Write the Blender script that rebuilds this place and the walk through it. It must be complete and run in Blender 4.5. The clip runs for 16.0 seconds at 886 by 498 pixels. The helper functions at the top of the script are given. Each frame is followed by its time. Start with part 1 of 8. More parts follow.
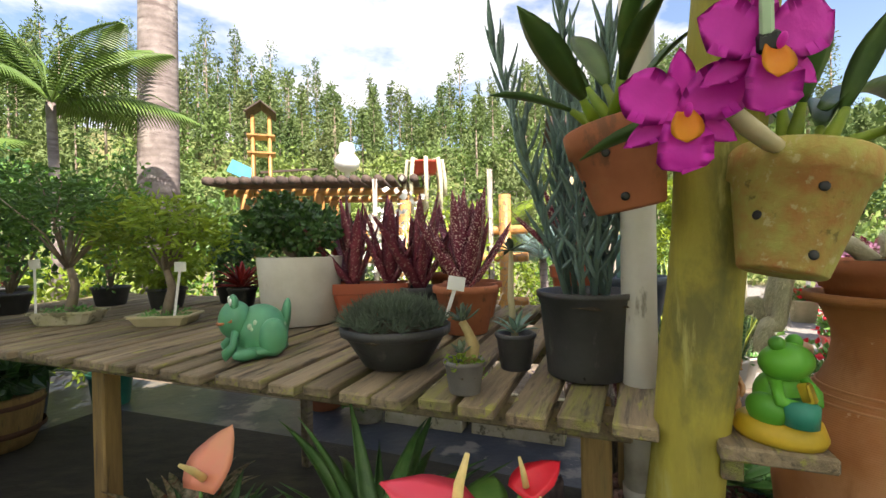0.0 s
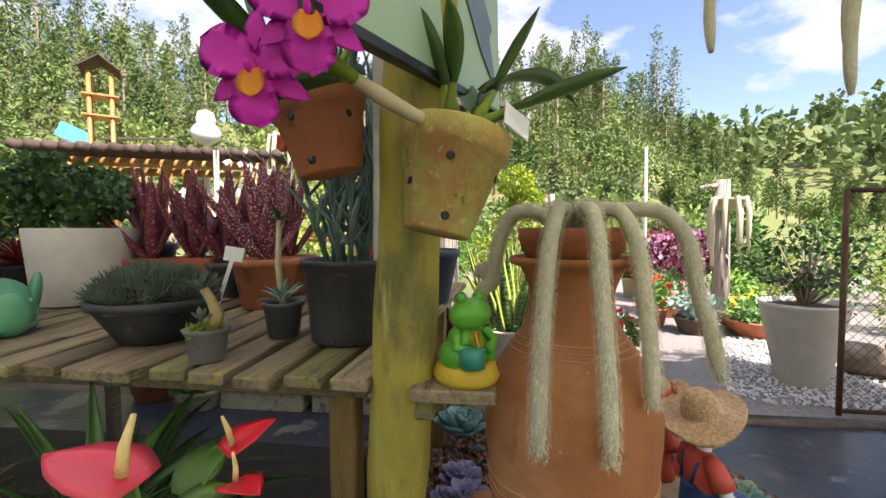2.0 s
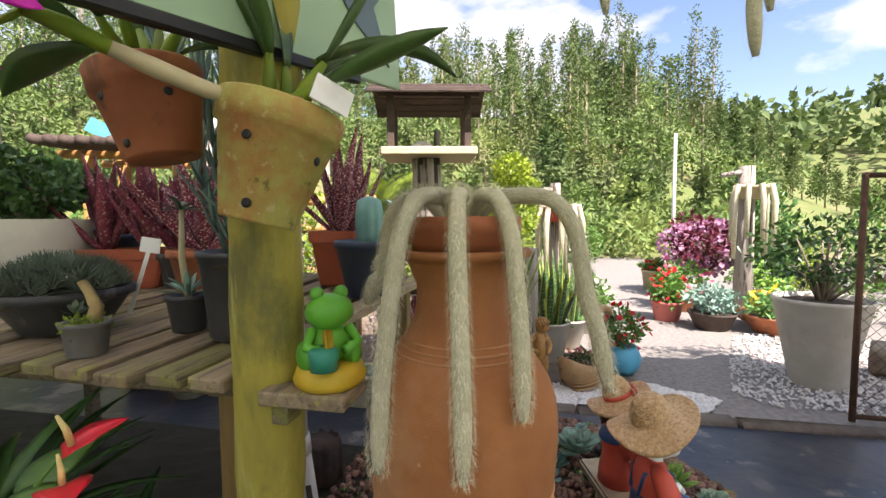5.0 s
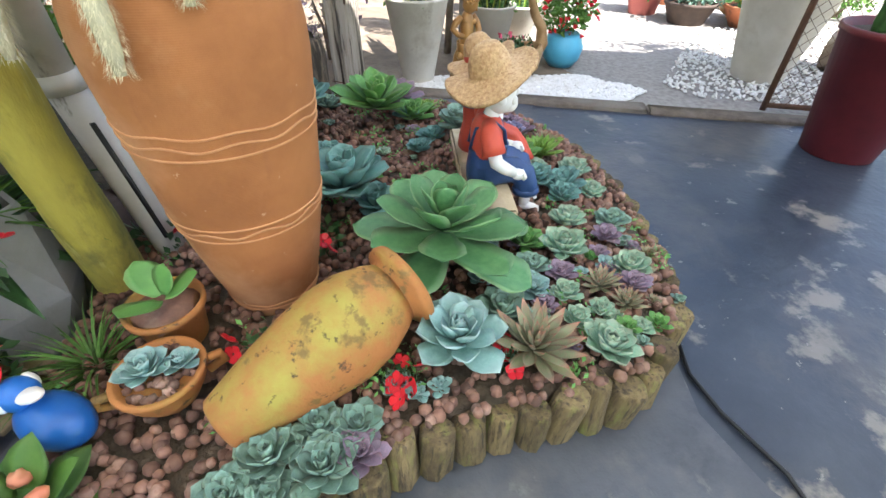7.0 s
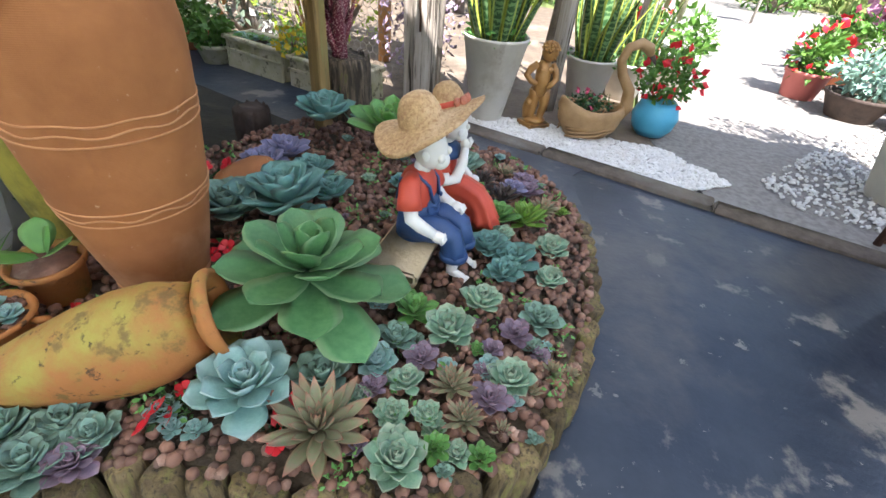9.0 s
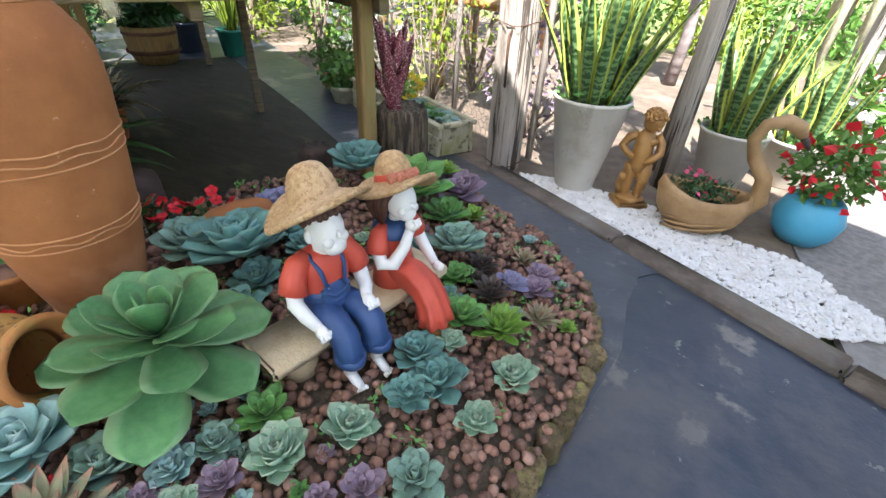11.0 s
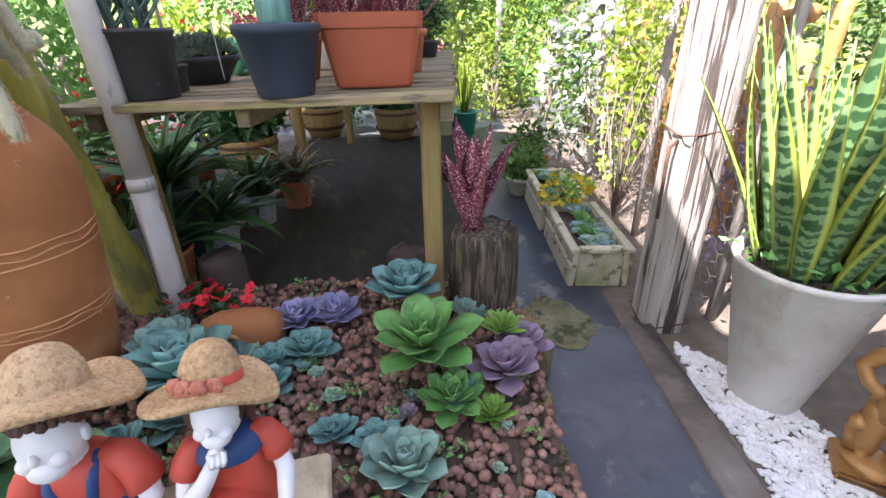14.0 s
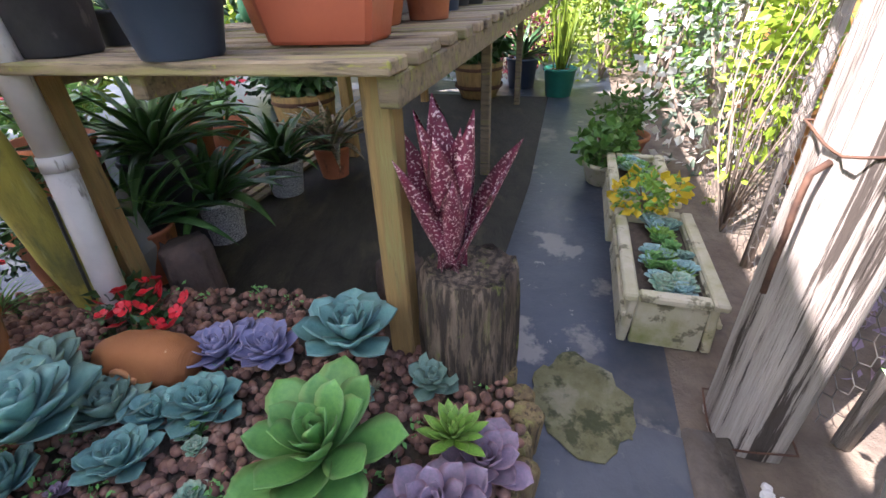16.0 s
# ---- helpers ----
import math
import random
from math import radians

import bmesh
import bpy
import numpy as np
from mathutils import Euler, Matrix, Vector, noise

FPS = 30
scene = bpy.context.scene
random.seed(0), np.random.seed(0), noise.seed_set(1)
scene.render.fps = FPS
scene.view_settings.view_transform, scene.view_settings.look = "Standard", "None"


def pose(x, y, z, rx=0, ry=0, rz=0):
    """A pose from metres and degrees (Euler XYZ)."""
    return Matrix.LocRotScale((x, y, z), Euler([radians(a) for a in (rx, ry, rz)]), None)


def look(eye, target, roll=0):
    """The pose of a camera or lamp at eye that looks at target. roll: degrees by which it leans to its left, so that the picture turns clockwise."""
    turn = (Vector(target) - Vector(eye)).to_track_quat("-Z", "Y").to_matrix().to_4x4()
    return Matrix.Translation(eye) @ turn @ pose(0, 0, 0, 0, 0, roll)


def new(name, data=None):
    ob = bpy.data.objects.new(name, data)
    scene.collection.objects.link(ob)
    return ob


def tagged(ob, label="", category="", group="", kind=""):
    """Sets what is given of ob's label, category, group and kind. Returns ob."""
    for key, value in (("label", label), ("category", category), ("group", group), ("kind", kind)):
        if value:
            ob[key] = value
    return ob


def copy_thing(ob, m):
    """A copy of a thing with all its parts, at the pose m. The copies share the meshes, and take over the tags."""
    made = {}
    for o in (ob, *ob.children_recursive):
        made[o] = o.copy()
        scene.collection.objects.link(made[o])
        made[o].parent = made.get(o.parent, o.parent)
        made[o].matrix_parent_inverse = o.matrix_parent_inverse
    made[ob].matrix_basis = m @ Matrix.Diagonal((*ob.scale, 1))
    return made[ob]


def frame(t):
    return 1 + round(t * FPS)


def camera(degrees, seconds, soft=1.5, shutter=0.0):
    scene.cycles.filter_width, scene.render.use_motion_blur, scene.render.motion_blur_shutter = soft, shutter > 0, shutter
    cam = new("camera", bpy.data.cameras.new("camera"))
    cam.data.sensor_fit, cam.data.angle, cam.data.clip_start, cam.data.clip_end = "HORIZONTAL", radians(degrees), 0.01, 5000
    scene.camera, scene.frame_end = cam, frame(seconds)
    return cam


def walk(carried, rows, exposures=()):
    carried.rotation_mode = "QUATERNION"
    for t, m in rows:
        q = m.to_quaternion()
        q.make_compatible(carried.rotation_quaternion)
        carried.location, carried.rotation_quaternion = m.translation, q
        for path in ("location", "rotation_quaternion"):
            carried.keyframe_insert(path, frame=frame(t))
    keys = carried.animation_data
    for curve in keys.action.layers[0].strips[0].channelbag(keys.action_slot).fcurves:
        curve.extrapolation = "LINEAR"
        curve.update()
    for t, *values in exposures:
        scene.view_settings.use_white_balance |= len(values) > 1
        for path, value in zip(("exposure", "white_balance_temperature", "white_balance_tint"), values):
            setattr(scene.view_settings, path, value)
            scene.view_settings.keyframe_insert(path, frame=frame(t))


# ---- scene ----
cam = camera(90.5, 16.0)
PATH = [
    (0, (0.004, -0.034, 1.292), (0.007, 1.966, 1.279), -1.1),
    (0.5, (0.036, -0.043, 1.28), (0.312, 1.938, 1.257), -2.4),
    (1, (0.138, -0.066, 1.258), (0.601, 1.879, 1.216), -1.6),
    (1.5, (0.271, -0.094, 1.252), (0.747, 1.847, 1.176), -0.3),
    (2, (0.348, -0.107, 1.248), (0.827, 1.833, 1.157), -0.2),
    (2.5, (0.386, -0.115, 1.251), (0.988, 1.789, 1.133), -0.0),
    (3, (0.397, -0.089, 1.255), (1.032, 1.803, 1.132), -0.2),
    (5.3, (0.770, -0.093, 1.237), (1.094, 1.876, 1.096), -0.4),
    (5.5, (0.826, -0.081, 1.226), (1.152, 1.883, 1.037), -0.4),
    (6, (0.930, -0.096, 1.177), (1.255, 1.792, 0.602), -0.2),
    (6.5, (1.056, -0.191, 1.07), (1.362, 1.452, -0.03), 0.7),
    (7, (1.174, -0.149, 1.024), (1.476, 1.369, -0.242), 0.6),
    (7.5, (1.333, -0.075, 1.03), (1.615, 1.389, -0.305), 2.5),
    (8, (1.485, -0.088, 1.038), (1.572, 1.377, -0.321), 3.4),
    (8.5, (1.639, -0.103, 1.055), (1.54, 1.405, -0.255), 2.6),
    (9, (1.808, -0.005, 1.065), (1.596, 1.577, -0.14), 6.0),
    (11.5, (2.366, 0.678, 1.099), (1.24, 1.943, 0.034), 0.7),
    (12, (2.396, 0.826, 1.107), (1.098, 1.92, 0.05), -1.3),
    (12.5, (2.37, 1.01, 1.106), (1.004, 2.033, 0.062), 0.1),
    (13, (2.383, 1.189, 1.099), (0.94, 2.123, 0.076), -1.0),
    (13.5, (2.389, 1.369, 1.103), (0.868, 2.173, 0.083), -1.6),
    (14, (2.3, 1.547, 1.131), (0.611, 2.157, 0.251), -1.3),
    (14.5, (2.224, 1.736, 1.127), (0.45, 2.103, 0.28), -2.0),
    (15, (2.147, 1.924, 1.115), (0.357, 2.142, 0.25), -2.5),
    (15.5, (1.972, 2.033, 1.107), (0.199, 2.234, 0.203), -2.0),
    (16, (1.833, 2.079, 1.088), (0.133, 2.209, 0.042), -2.3),
]
walk(cam, [(t, look(eye, target, roll)) for t, eye, target, roll in PATH],
     [(0.0, 1.58, 6850, 15), (0.8, 1.44, 6800, 16), (1.6, 1.44, 6700, 19), (2.5, 1.56, 6600, 20), (5.5, 1.5, 6600, 20), (6.0, 1.6, 6550, 18), (6.5, 2.3, 6350, 14), (7.5, 2.55, 6050, 12), (8.0, 2.65, 6050, 12), (8.5, 2.2, 6050, 13), (9.0, 2.1, 6050, 14), (11.5, 2.25, 6050, 15), (12.0, 2.35, 6100, 16), (14.5, 2.35, 5950, 25), (16.0, 2.42, 5950, 25)])

# ---- light ----
SUN_EL, SUN_X, SUN_Y = radians(52), 0.40, -0.92
sun = new("sun", bpy.data.lights.new("sun", "SUN"))
sun.data.energy, sun.data.angle, sun.data.color = 5.0, radians(0.6), (1.0, 0.94, 0.85)
sun.matrix_world = look((0, 0, 0), (-SUN_X, -SUN_Y, -math.tan(SUN_EL)))
world = bpy.data.worlds.new("sky")
scene.world = world
world.use_nodes = True
wn, wl = world.node_tree.nodes, world.node_tree.links
bg = wn["Background"]
bg.inputs["Strength"].default_value = 0.100
sky = wn.new("ShaderNodeTexSky")
sky.sky_type, sky.sun_disc, sky.sun_elevation = "NISHITA", False, SUN_EL
sky.sun_rotation = math.atan2(SUN_X, SUN_Y)
wtc = wn.new("ShaderNodeTexCoord")
wmap = wn.new("ShaderNodeMapping")
wmap.inputs["Scale"].default_value = (1.0, 1.0, 2.2)
wmap.inputs["Location"].default_value = (0.6, 0.15, 0.3)
wnoise = wn.new("ShaderNodeTexNoise")
wnoise.inputs["Scale"].default_value, wnoise.inputs["Detail"].default_value, wnoise.inputs["Roughness"].default_value = 2.3, 8, 0.55
wramp = wn.new("ShaderNodeValToRGB")
wramp.color_ramp.elements[0].position, wramp.color_ramp.elements[1].position = 0.49, 0.585
wmix = wn.new("ShaderNodeMix")
wmix.data_type = "RGBA"
wmix.inputs["B"].default_value = (4.6, 4.7, 5.0, 1)
wl.new(wtc.outputs["Generated"], wmap.inputs["Vector"])
wl.new(wmap.outputs["Vector"], wnoise.inputs["Vector"])
wl.new(wnoise.outputs["Fac"], wramp.inputs["Fac"])
wl.new(wramp.outputs["Color"], wmix.inputs["Factor"])
wl.new(sky.outputs["Color"], wmix.inputs["A"])
wl.new(wmix.outputs["Result"], bg.inputs["Color"])


# ---- materials ----
def surf(name, c1, c2=None, scale=8.0, rough=0.6, bump=0.25, bscale=60.0, c3=None, s3=2.5, amount3=0.5, rand=0.12, stretch=(1, 1, 1),
         metal=0.0, spec=0.4, leaf=0.0, detail=5.0, edge=None, tip=None, ridges=0.0, coat=0.0, world_space=False, crisp=0.0):
    """A procedural surface: two colours mixed by noise, blotches of a third, grain relief, and a little difference from piece to piece."""
    m = bpy.data.materials.new(name)
    m.use_nodes = True
    n, l = m.node_tree.nodes, m.node_tree.links
    b = n["Principled BSDF"]
    b.inputs["Roughness"].default_value, b.inputs["Metallic"].default_value = rough, metal
    b.inputs["Specular IOR Level"].default_value = spec
    b.inputs["Coat Weight"].default_value = coat
    c2 = c2 or tuple(v * 0.7 for v in c1)
    tc = n.new("ShaderNodeTexCoord")
    mp = n.new("ShaderNodeMapping")
    mp.inputs["Scale"].default_value = stretch
    if world_space:
        geo = n.new("ShaderNodeNewGeometry")
        l.new(geo.outputs["Position"], mp.inputs["Vector"])
    else:
        l.new(tc.outputs["Object"], mp.inputs["Vector"])
    info = n.new("ShaderNodeObjectInfo")
    shift = n.new("ShaderNodeVectorMath")
    shift.operation = "MULTIPLY_ADD"
    l.new(info.outputs["Random"], shift.inputs[0])
    shift.inputs[1].default_value = (7, 5, 3)
    l.new(mp.outputs["Vector"], shift.inputs[2])

    def noisy(s, d=detail):
        t = n.new("ShaderNodeTexNoise")
        t.inputs["Scale"].default_value, t.inputs["Detail"].default_value, t.inputs["Roughness"].default_value = s, d, 0.62
        l.new(shift.outputs["Vector"], t.inputs["Vector"])
        return t.outputs["Fac"]

    def mixed(fac, a, bb, lo=0.0, hi=1.0):
        r = n.new("ShaderNodeMapRange")
        r.inputs["From Min"].default_value, r.inputs["From Max"].default_value = lo, hi
        l.new(fac, r.inputs["Value"])
        x = n.new("ShaderNodeMix")
        x.data_type = "RGBA"
        l.new(r.outputs["Result"], x.inputs["Factor"])
        for key, v in (("A", a), ("B", bb)):
            if isinstance(v, tuple):
                x.inputs[key].default_value = (*v, 1)
            else:
                l.new(v, x.inputs[key])
        return x.outputs["Result"]

    col = mixed(noisy(scale), c1, c2, 0.35, 0.65)
    if c3:
        col = mixed(noisy(s3, 6), col, c3, crisp, crisp + 0.05) if crisp else mixed(noisy(s3, 6), col, c3, 0.5 + 0.25 * (1 - amount3) - 0.1, 0.72 + 0.2 * (1 - amount3) - 0.1)
    if edge or tip:
        uv = n.new("ShaderNodeSeparateXYZ")
        l.new(tc.outputs["UV"], uv.inputs["Vector"])
        if edge:
            a = n.new("ShaderNodeMath")
            a.operation = "ABSOLUTE"
            l.new(uv.outputs["X"], a.inputs[0])
            col = mixed(a.outputs["Value"], col, edge, 0.65, 1.0)
        if tip:
            col = mixed(uv.outputs["Y"], col, tip, 0.72, 1.0)
    hsv = n.new("ShaderNodeHueSaturation")
    r = n.new("ShaderNodeMapRange")
    r.inputs["To Min"].default_value, r.inputs["To Max"].default_value = 1 - rand, 1 + rand
    l.new(info.outputs["Random"], r.inputs["Value"])
    l.new(r.outputs["Result"], hsv.inputs["Value"])
    l.new(col, hsv.inputs["Color"])
    l.new(hsv.outputs["Color"], b.inputs["Base Color"])
    if bump:
        bp = n.new("ShaderNodeBump")
        bp.inputs["Strength"].default_value, bp.inputs["Distance"].default_value = bump, 0.01
        height = noisy(bscale, 4)
        if ridges:
            wv = n.new("ShaderNodeTexWave")
            wv.bands_direction = "Z"
            wv.inputs["Scale"].default_value, wv.inputs["Distortion"].default_value = ridges, 0.6
            l.new(tc.outputs["Object"], wv.inputs["Vector"])
            ad = n.new("ShaderNodeMath")
            ad.operation = "MULTIPLY_ADD"
            ad.inputs[1].default_value = 0.5
            l.new(wv.outputs["Fac"], ad.inputs[0])
            l.new(height, ad.inputs[2])
            height = ad.outputs["Value"]
        l.new(height, bp.inputs["Height"])
        l.new(bp.outputs["Normal"], b.inputs["Normal"])
    if leaf:
        tr = n.new("ShaderNodeBsdfTranslucent")
        l.new(hsv.outputs["Color"], tr.inputs["Color"])
        mx = n.new("ShaderNodeMixShader")
        mx.inputs["Fac"].default_value = leaf
        l.new(b.outputs["BSDF"], mx.inputs[1])
        l.new(tr.outputs["BSDF"], mx.inputs[2])
        l.new(mx.outputs["Shader"], n["Material Output"].inputs["Surface"])
    return m


def spotted(name, base, spot, scale, size, rough=0.4, leaf=0.15, bands=None):
    """A leaf with pale blotches, or with cross bands and a pale margin."""
    m = surf(name, base, tuple(v * 0.6 for v in base), 10, rough, 0.1, 40, rand=0.2)
    n, l = m.node_tree.nodes, m.node_tree.links
    hsv = next(x for x in n if x.type == "HUE_SAT")
    src = hsv.inputs["Color"].links[0].from_socket
    tc = next(x for x in n if x.type == "TEX_COORD")
    x = n.new("ShaderNodeMix")
    x.data_type = "RGBA"
    x.inputs["B"].default_value = (*spot, 1)
    if bands:
        w = n.new("ShaderNodeTexWave")
        w.bands_direction = "Y"
        w.inputs["Scale"].default_value, w.inputs["Distortion"].default_value, w.inputs["Detail"].default_value, w.inputs["Detail Scale"].default_value = scale, 7, 2, 3
        l.new(tc.outputs["Object"], w.inputs["Vector"])
        fac = w.outputs["Fac"]
    else:
        w = n.new("ShaderNodeTexNoise")
        w.inputs["Scale"].default_value, w.inputs["Detail"].default_value = scale, 2
        l.new(tc.outputs["Object"], w.inputs["Vector"])
        fac = w.outputs["Fac"]
    r = n.new("ShaderNodeMapRange")
    r.inputs["From Min"].default_value, r.inputs["From Max"].default_value = size, size + 0.06
    l.new(fac, r.inputs["Value"])
    l.new(r.outputs["Result"], x.inputs["Factor"])
    l.new(src, x.inputs["A"])
    out = x.outputs["Result"]
    if bands:
        uv = n.new("ShaderNodeSeparateXYZ")
        l.new(tc.outputs["UV"], uv.inputs["Vector"])
        a = n.new("ShaderNodeMath")
        a.operation = "ABSOLUTE"
        l.new(uv.outputs["X"], a.inputs[0])
        r2 = n.new("ShaderNodeMapRange")
        r2.inputs["From Min"].default_value, r2.inputs["From Max"].default_value = 0.6, 0.8
        l.new(a.outputs["Value"], r2.inputs["Value"])
        y = n.new("ShaderNodeMix")
        y.data_type = "RGBA"
        y.inputs["B"].default_value = (*bands, 1)
        l.new(r2.outputs["Result"], y.inputs["Factor"])
        l.new(out, y.inputs["A"])
        out = y.outputs["Result"]
    l.new(out, hsv.inputs["Color"])
    return m


M_TARP = surf("black_ground_sheet", (0.019, 0.026, 0.040), (0.038, 0.047, 0.062), 3.0, 0.34, 0.4, 14, (0.17, 0.155, 0.135), 3.2, 0.42, 0, spec=0.5, crisp=0.565, world_space=True)
# olive-brown dirt; its dark, dull finish also paints in the table's shade
M_STAINED_SHADE = surf("stained_sheet_in_table_shade", (0.026, 0.024, 0.018), (0.045, 0.040, 0.028), 5, 0.72, 0.6, 30, (0.085, 0.075, 0.045), 2.4, 0.35, 0, (1, 2.6, 1), spec=0.2, world_space=True)
M_SOIL = surf("soil", (0.20, 0.155, 0.11), (0.13, 0.10, 0.075), 9, 0.95, 0.9, 40, (0.30, 0.25, 0.19), 2.2, 0.5, world_space=True)
M_CURB = surf("worn_concrete_kerb", (0.145, 0.115, 0.09), (0.08, 0.065, 0.052), 12, 0.9, 0.7, 60, (0.22, 0.2, 0.17), 3, 0.5, world_space=True)
M_ASPHALT = surf("grey_drive", (0.21, 0.190, 0.172), (0.32, 0.298, 0.272), 30, 0.9, 0.5, 120, (0.30, 0.28, 0.25), 0.8, 0.5, world_space=True)
M_GRASS = surf("meadow", (0.10, 0.15, 0.04), (0.16, 0.17, 0.06), 2, 0.95, 0.6, 20, (0.22, 0.17, 0.09), 0.3, 0.5, world_space=True)
M_WOODTABLE = surf("weathered_table_wood", (0.27, 0.205, 0.125), (0.155, 0.118, 0.074), 7, 0.8, 0.5, 40, (0.25, 0.25, 0.06), 3, 0.5, 0.3, (6, 0.6, 6))
M_WOODLEG = surf("yellowed_timber", (0.32, 0.205, 0.072), (0.21, 0.132, 0.048), 6, 0.75, 0.4, 40, (0.28, 0.26, 0.09), 3, 0.4, 0.15, (6, 6, 0.6))
M_OLDPOST = surf("grey_split_timber", (0.50, 0.45, 0.39), (0.36, 0.31, 0.26), 9, 0.9, 1.0, 26, (0.15, 0.12, 0.09), 3, 0.4, 0.1, (7, 7, 0.35))
M_BAMBOO = surf("mossy_treated_log", (0.40, 0.34, 0.055), (0.29, 0.245, 0.045), 5, 0.7, 0.35, 30, (0.14, 0.14, 0.04), 3.5, 0.45, 0, (3, 3, 0.8))
M_PERGOLA = surf("varnished_pine_log", (0.46, 0.24, 0.08), (0.36, 0.17, 0.05), 6, 0.45, 0.2, 30, (0.20, 0.11, 0.05), 3, 0.3)
M_DARKLOG = surf("dark_weathered_wood", (0.10, 0.07, 0.055), (0.055, 0.04, 0.035), 8, 0.85, 0.6, 40)
M_PVC = surf("dirty_white_plastic_pipe", (0.60, 0.57, 0.52), (0.48, 0.45, 0.40), 4, 0.5, 0.1, 40, (0.25, 0.22, 0.17), 5, 0.25)
M_TERRA = surf("terracotta", (0.40, 0.160, 0.055), (0.31, 0.118, 0.04), 6, 0.8, 0.18, 70, (0.52, 0.27, 0.13), 2.2, 0.5, 0.05, ridges=90)
M_TERRAPOT = surf("red_terracotta_pot", (0.47, 0.165, 0.075), (0.36, 0.12, 0.055), 8, 0.75, 0.15, 70, (0.42, 0.22, 0.12), 3, 0.3, 0.1)
M_MOSSPOT = surf("algae_stained_terracotta", (0.43, 0.175, 0.05), (0.34, 0.135, 0.04), 5, 0.75, 0.3, 60, (0.36, 0.30, 0.06), 5.0, 0.62, 0)
M_REDPLASTIC = surf("brick_red_plastic", (0.42, 0.10, 0.045), (0.36, 0.085, 0.04), 5, 0.45, 0.08, 40, rand=0.1)
M_BLACKPLASTIC = surf("black_plastic_pot", (0.028, 0.028, 0.03), (0.055, 0.055, 0.056), 6, 0.5, 0.15, 50, (0.09, 0.085, 0.08), 4, 0.3, 0.2)
M_NAVY = surf("dark_blue_plastic_pot", (0.030, 0.045, 0.075), (0.045, 0.06, 0.09), 6, 0.45, 0.08, 40)
M_CONCRETE = surf("pale_concrete_pot", (0.66, 0.62, 0.55), (0.57, 0.53, 0.46), 6, 0.85, 0.2, 70, (0.40, 0.34, 0.25), 2.5, 0.3, 0.04)
M_STONE = surf("mossy_cast_stone", (0.50, 0.45, 0.32), (0.38, 0.35, 0.20), 8, 0.9, 0.35, 60, (0.24, 0.25, 0.08), 4, 0.4)
M_PEBBLE = surf("clay_pebbles", (0.235, 0.122, 0.082), (0.16, 0.086, 0.064), 30, 0.85, 0.2, 90, (0.32, 0.215, 0.165), 14, 0.5)
M_WHITE = surf("white_gravel", (0.72, 0.71, 0.68), (0.58, 0.56, 0.52), 20, 0.75, 0.3, 60, (0.52, 0.48, 0.42), 5, 0.3)
M_WHITEPAINT = surf("white_paint", (0.80, 0.79, 0.77), (0.74, 0.72, 0.69), 8, 0.45, 0.06, 50, (0.62, 0.57, 0.50), 6, 0.2, 0.03)
M_REDPAINT = surf("red_paint", (0.56, 0.085, 0.05), (0.48, 0.065, 0.04), 8, 0.5, 0.06, 50, rand=0.05)
M_BLUEPAINT = surf("navy_blue_paint", (0.035, 0.075, 0.20), (0.02, 0.05, 0.14), 12, 0.45, 0.08, 50, rand=0.05)
M_STRAW = surf("woven_straw_paint", (0.62, 0.42, 0.22), (0.42, 0.26, 0.12), 70, 0.7, 0.9, 130, (0.70, 0.52, 0.32), 6, 0.4, 0.05)
M_HAIRPAINT = surf("brown_paint", (0.10, 0.045, 0.03), (0.07, 0.03, 0.02), 30, 0.5, 0.4, 80)
M_BENCHSTONE = surf("sandy_cast_stone", (0.62, 0.50, 0.33), (0.50, 0.38, 0.22), 12, 0.85, 0.4, 70, (0.36, 0.28, 0.17), 6, 0.3)
M_GOLD = surf("ochre_gold_paint", (0.40, 0.21, 0.065), (0.27, 0.13, 0.035), 8, 0.38, 0.1, 50, (0.58, 0.36, 0.12), 6, 0.3, 0.04, metal=0.15)
M_SWAN = surf("tan_carved_terracotta", (0.40, 0.25, 0.12), (0.28, 0.165, 0.07), 8, 0.6, 0.5, 30, (0.30, 0.17, 0.07), 5, 0.3, 0.04)
M_DARK = surf("black_paint", (0.012, 0.012, 0.013), None, 8, 0.4, 0.05, 40)
M_SIGN = surf("pale_green_board", (0.33, 0.46, 0.29), (0.29, 0.42, 0.27), 3, 0.5, 0.03, 40)
M_RUST = surf("rusty_steel", (0.15, 0.075, 0.045), (0.09, 0.05, 0.035), 20, 0.8, 0.4, 80, metal=0.3)
M_WIRE = surf("wire", (0.30, 0.29, 0.27), (0.18, 0.15, 0.12), 20, 0.5, 0.1, 80, metal=0.7)
M_ROOF = surf("translucent_roof_sheeting", (0.80, 0.80, 0.78), (0.72, 0.72, 0.70), 3, 0.6, 0.1, 30, leaf=0.58)
M_FUR = surf("silvery_cactus_hair", (0.74, 0.70, 0.53), (0.56, 0.52, 0.36), 40, 0.9, 0.5, 120, leaf=0.25, rand=0.15)
M_CACTUS = surf("pale_hairy_cactus", (0.56, 0.53, 0.38), (0.45, 0.43, 0.30), 30, 0.85, 0.4, 120)
M_BARK = surf("bark", (0.30, 0.24, 0.18), (0.17, 0.13, 0.10), 9, 0.95, 0.9, 25, (0.36, 0.33, 0.27), 3, 0.4)
M_PALMBARK = surf("ringed_palm_bark", (0.27, 0.225, 0.21), (0.17, 0.138, 0.128), 5, 0.9, 0.5, 20, (0.42, 0.37, 0.34), 2, 0.5, ridges=3.2)
M_TAN = surf("buff_ceramic", (0.55, 0.47, 0.29), (0.44, 0.38, 0.22), 7, 0.55, 0.1, 50)
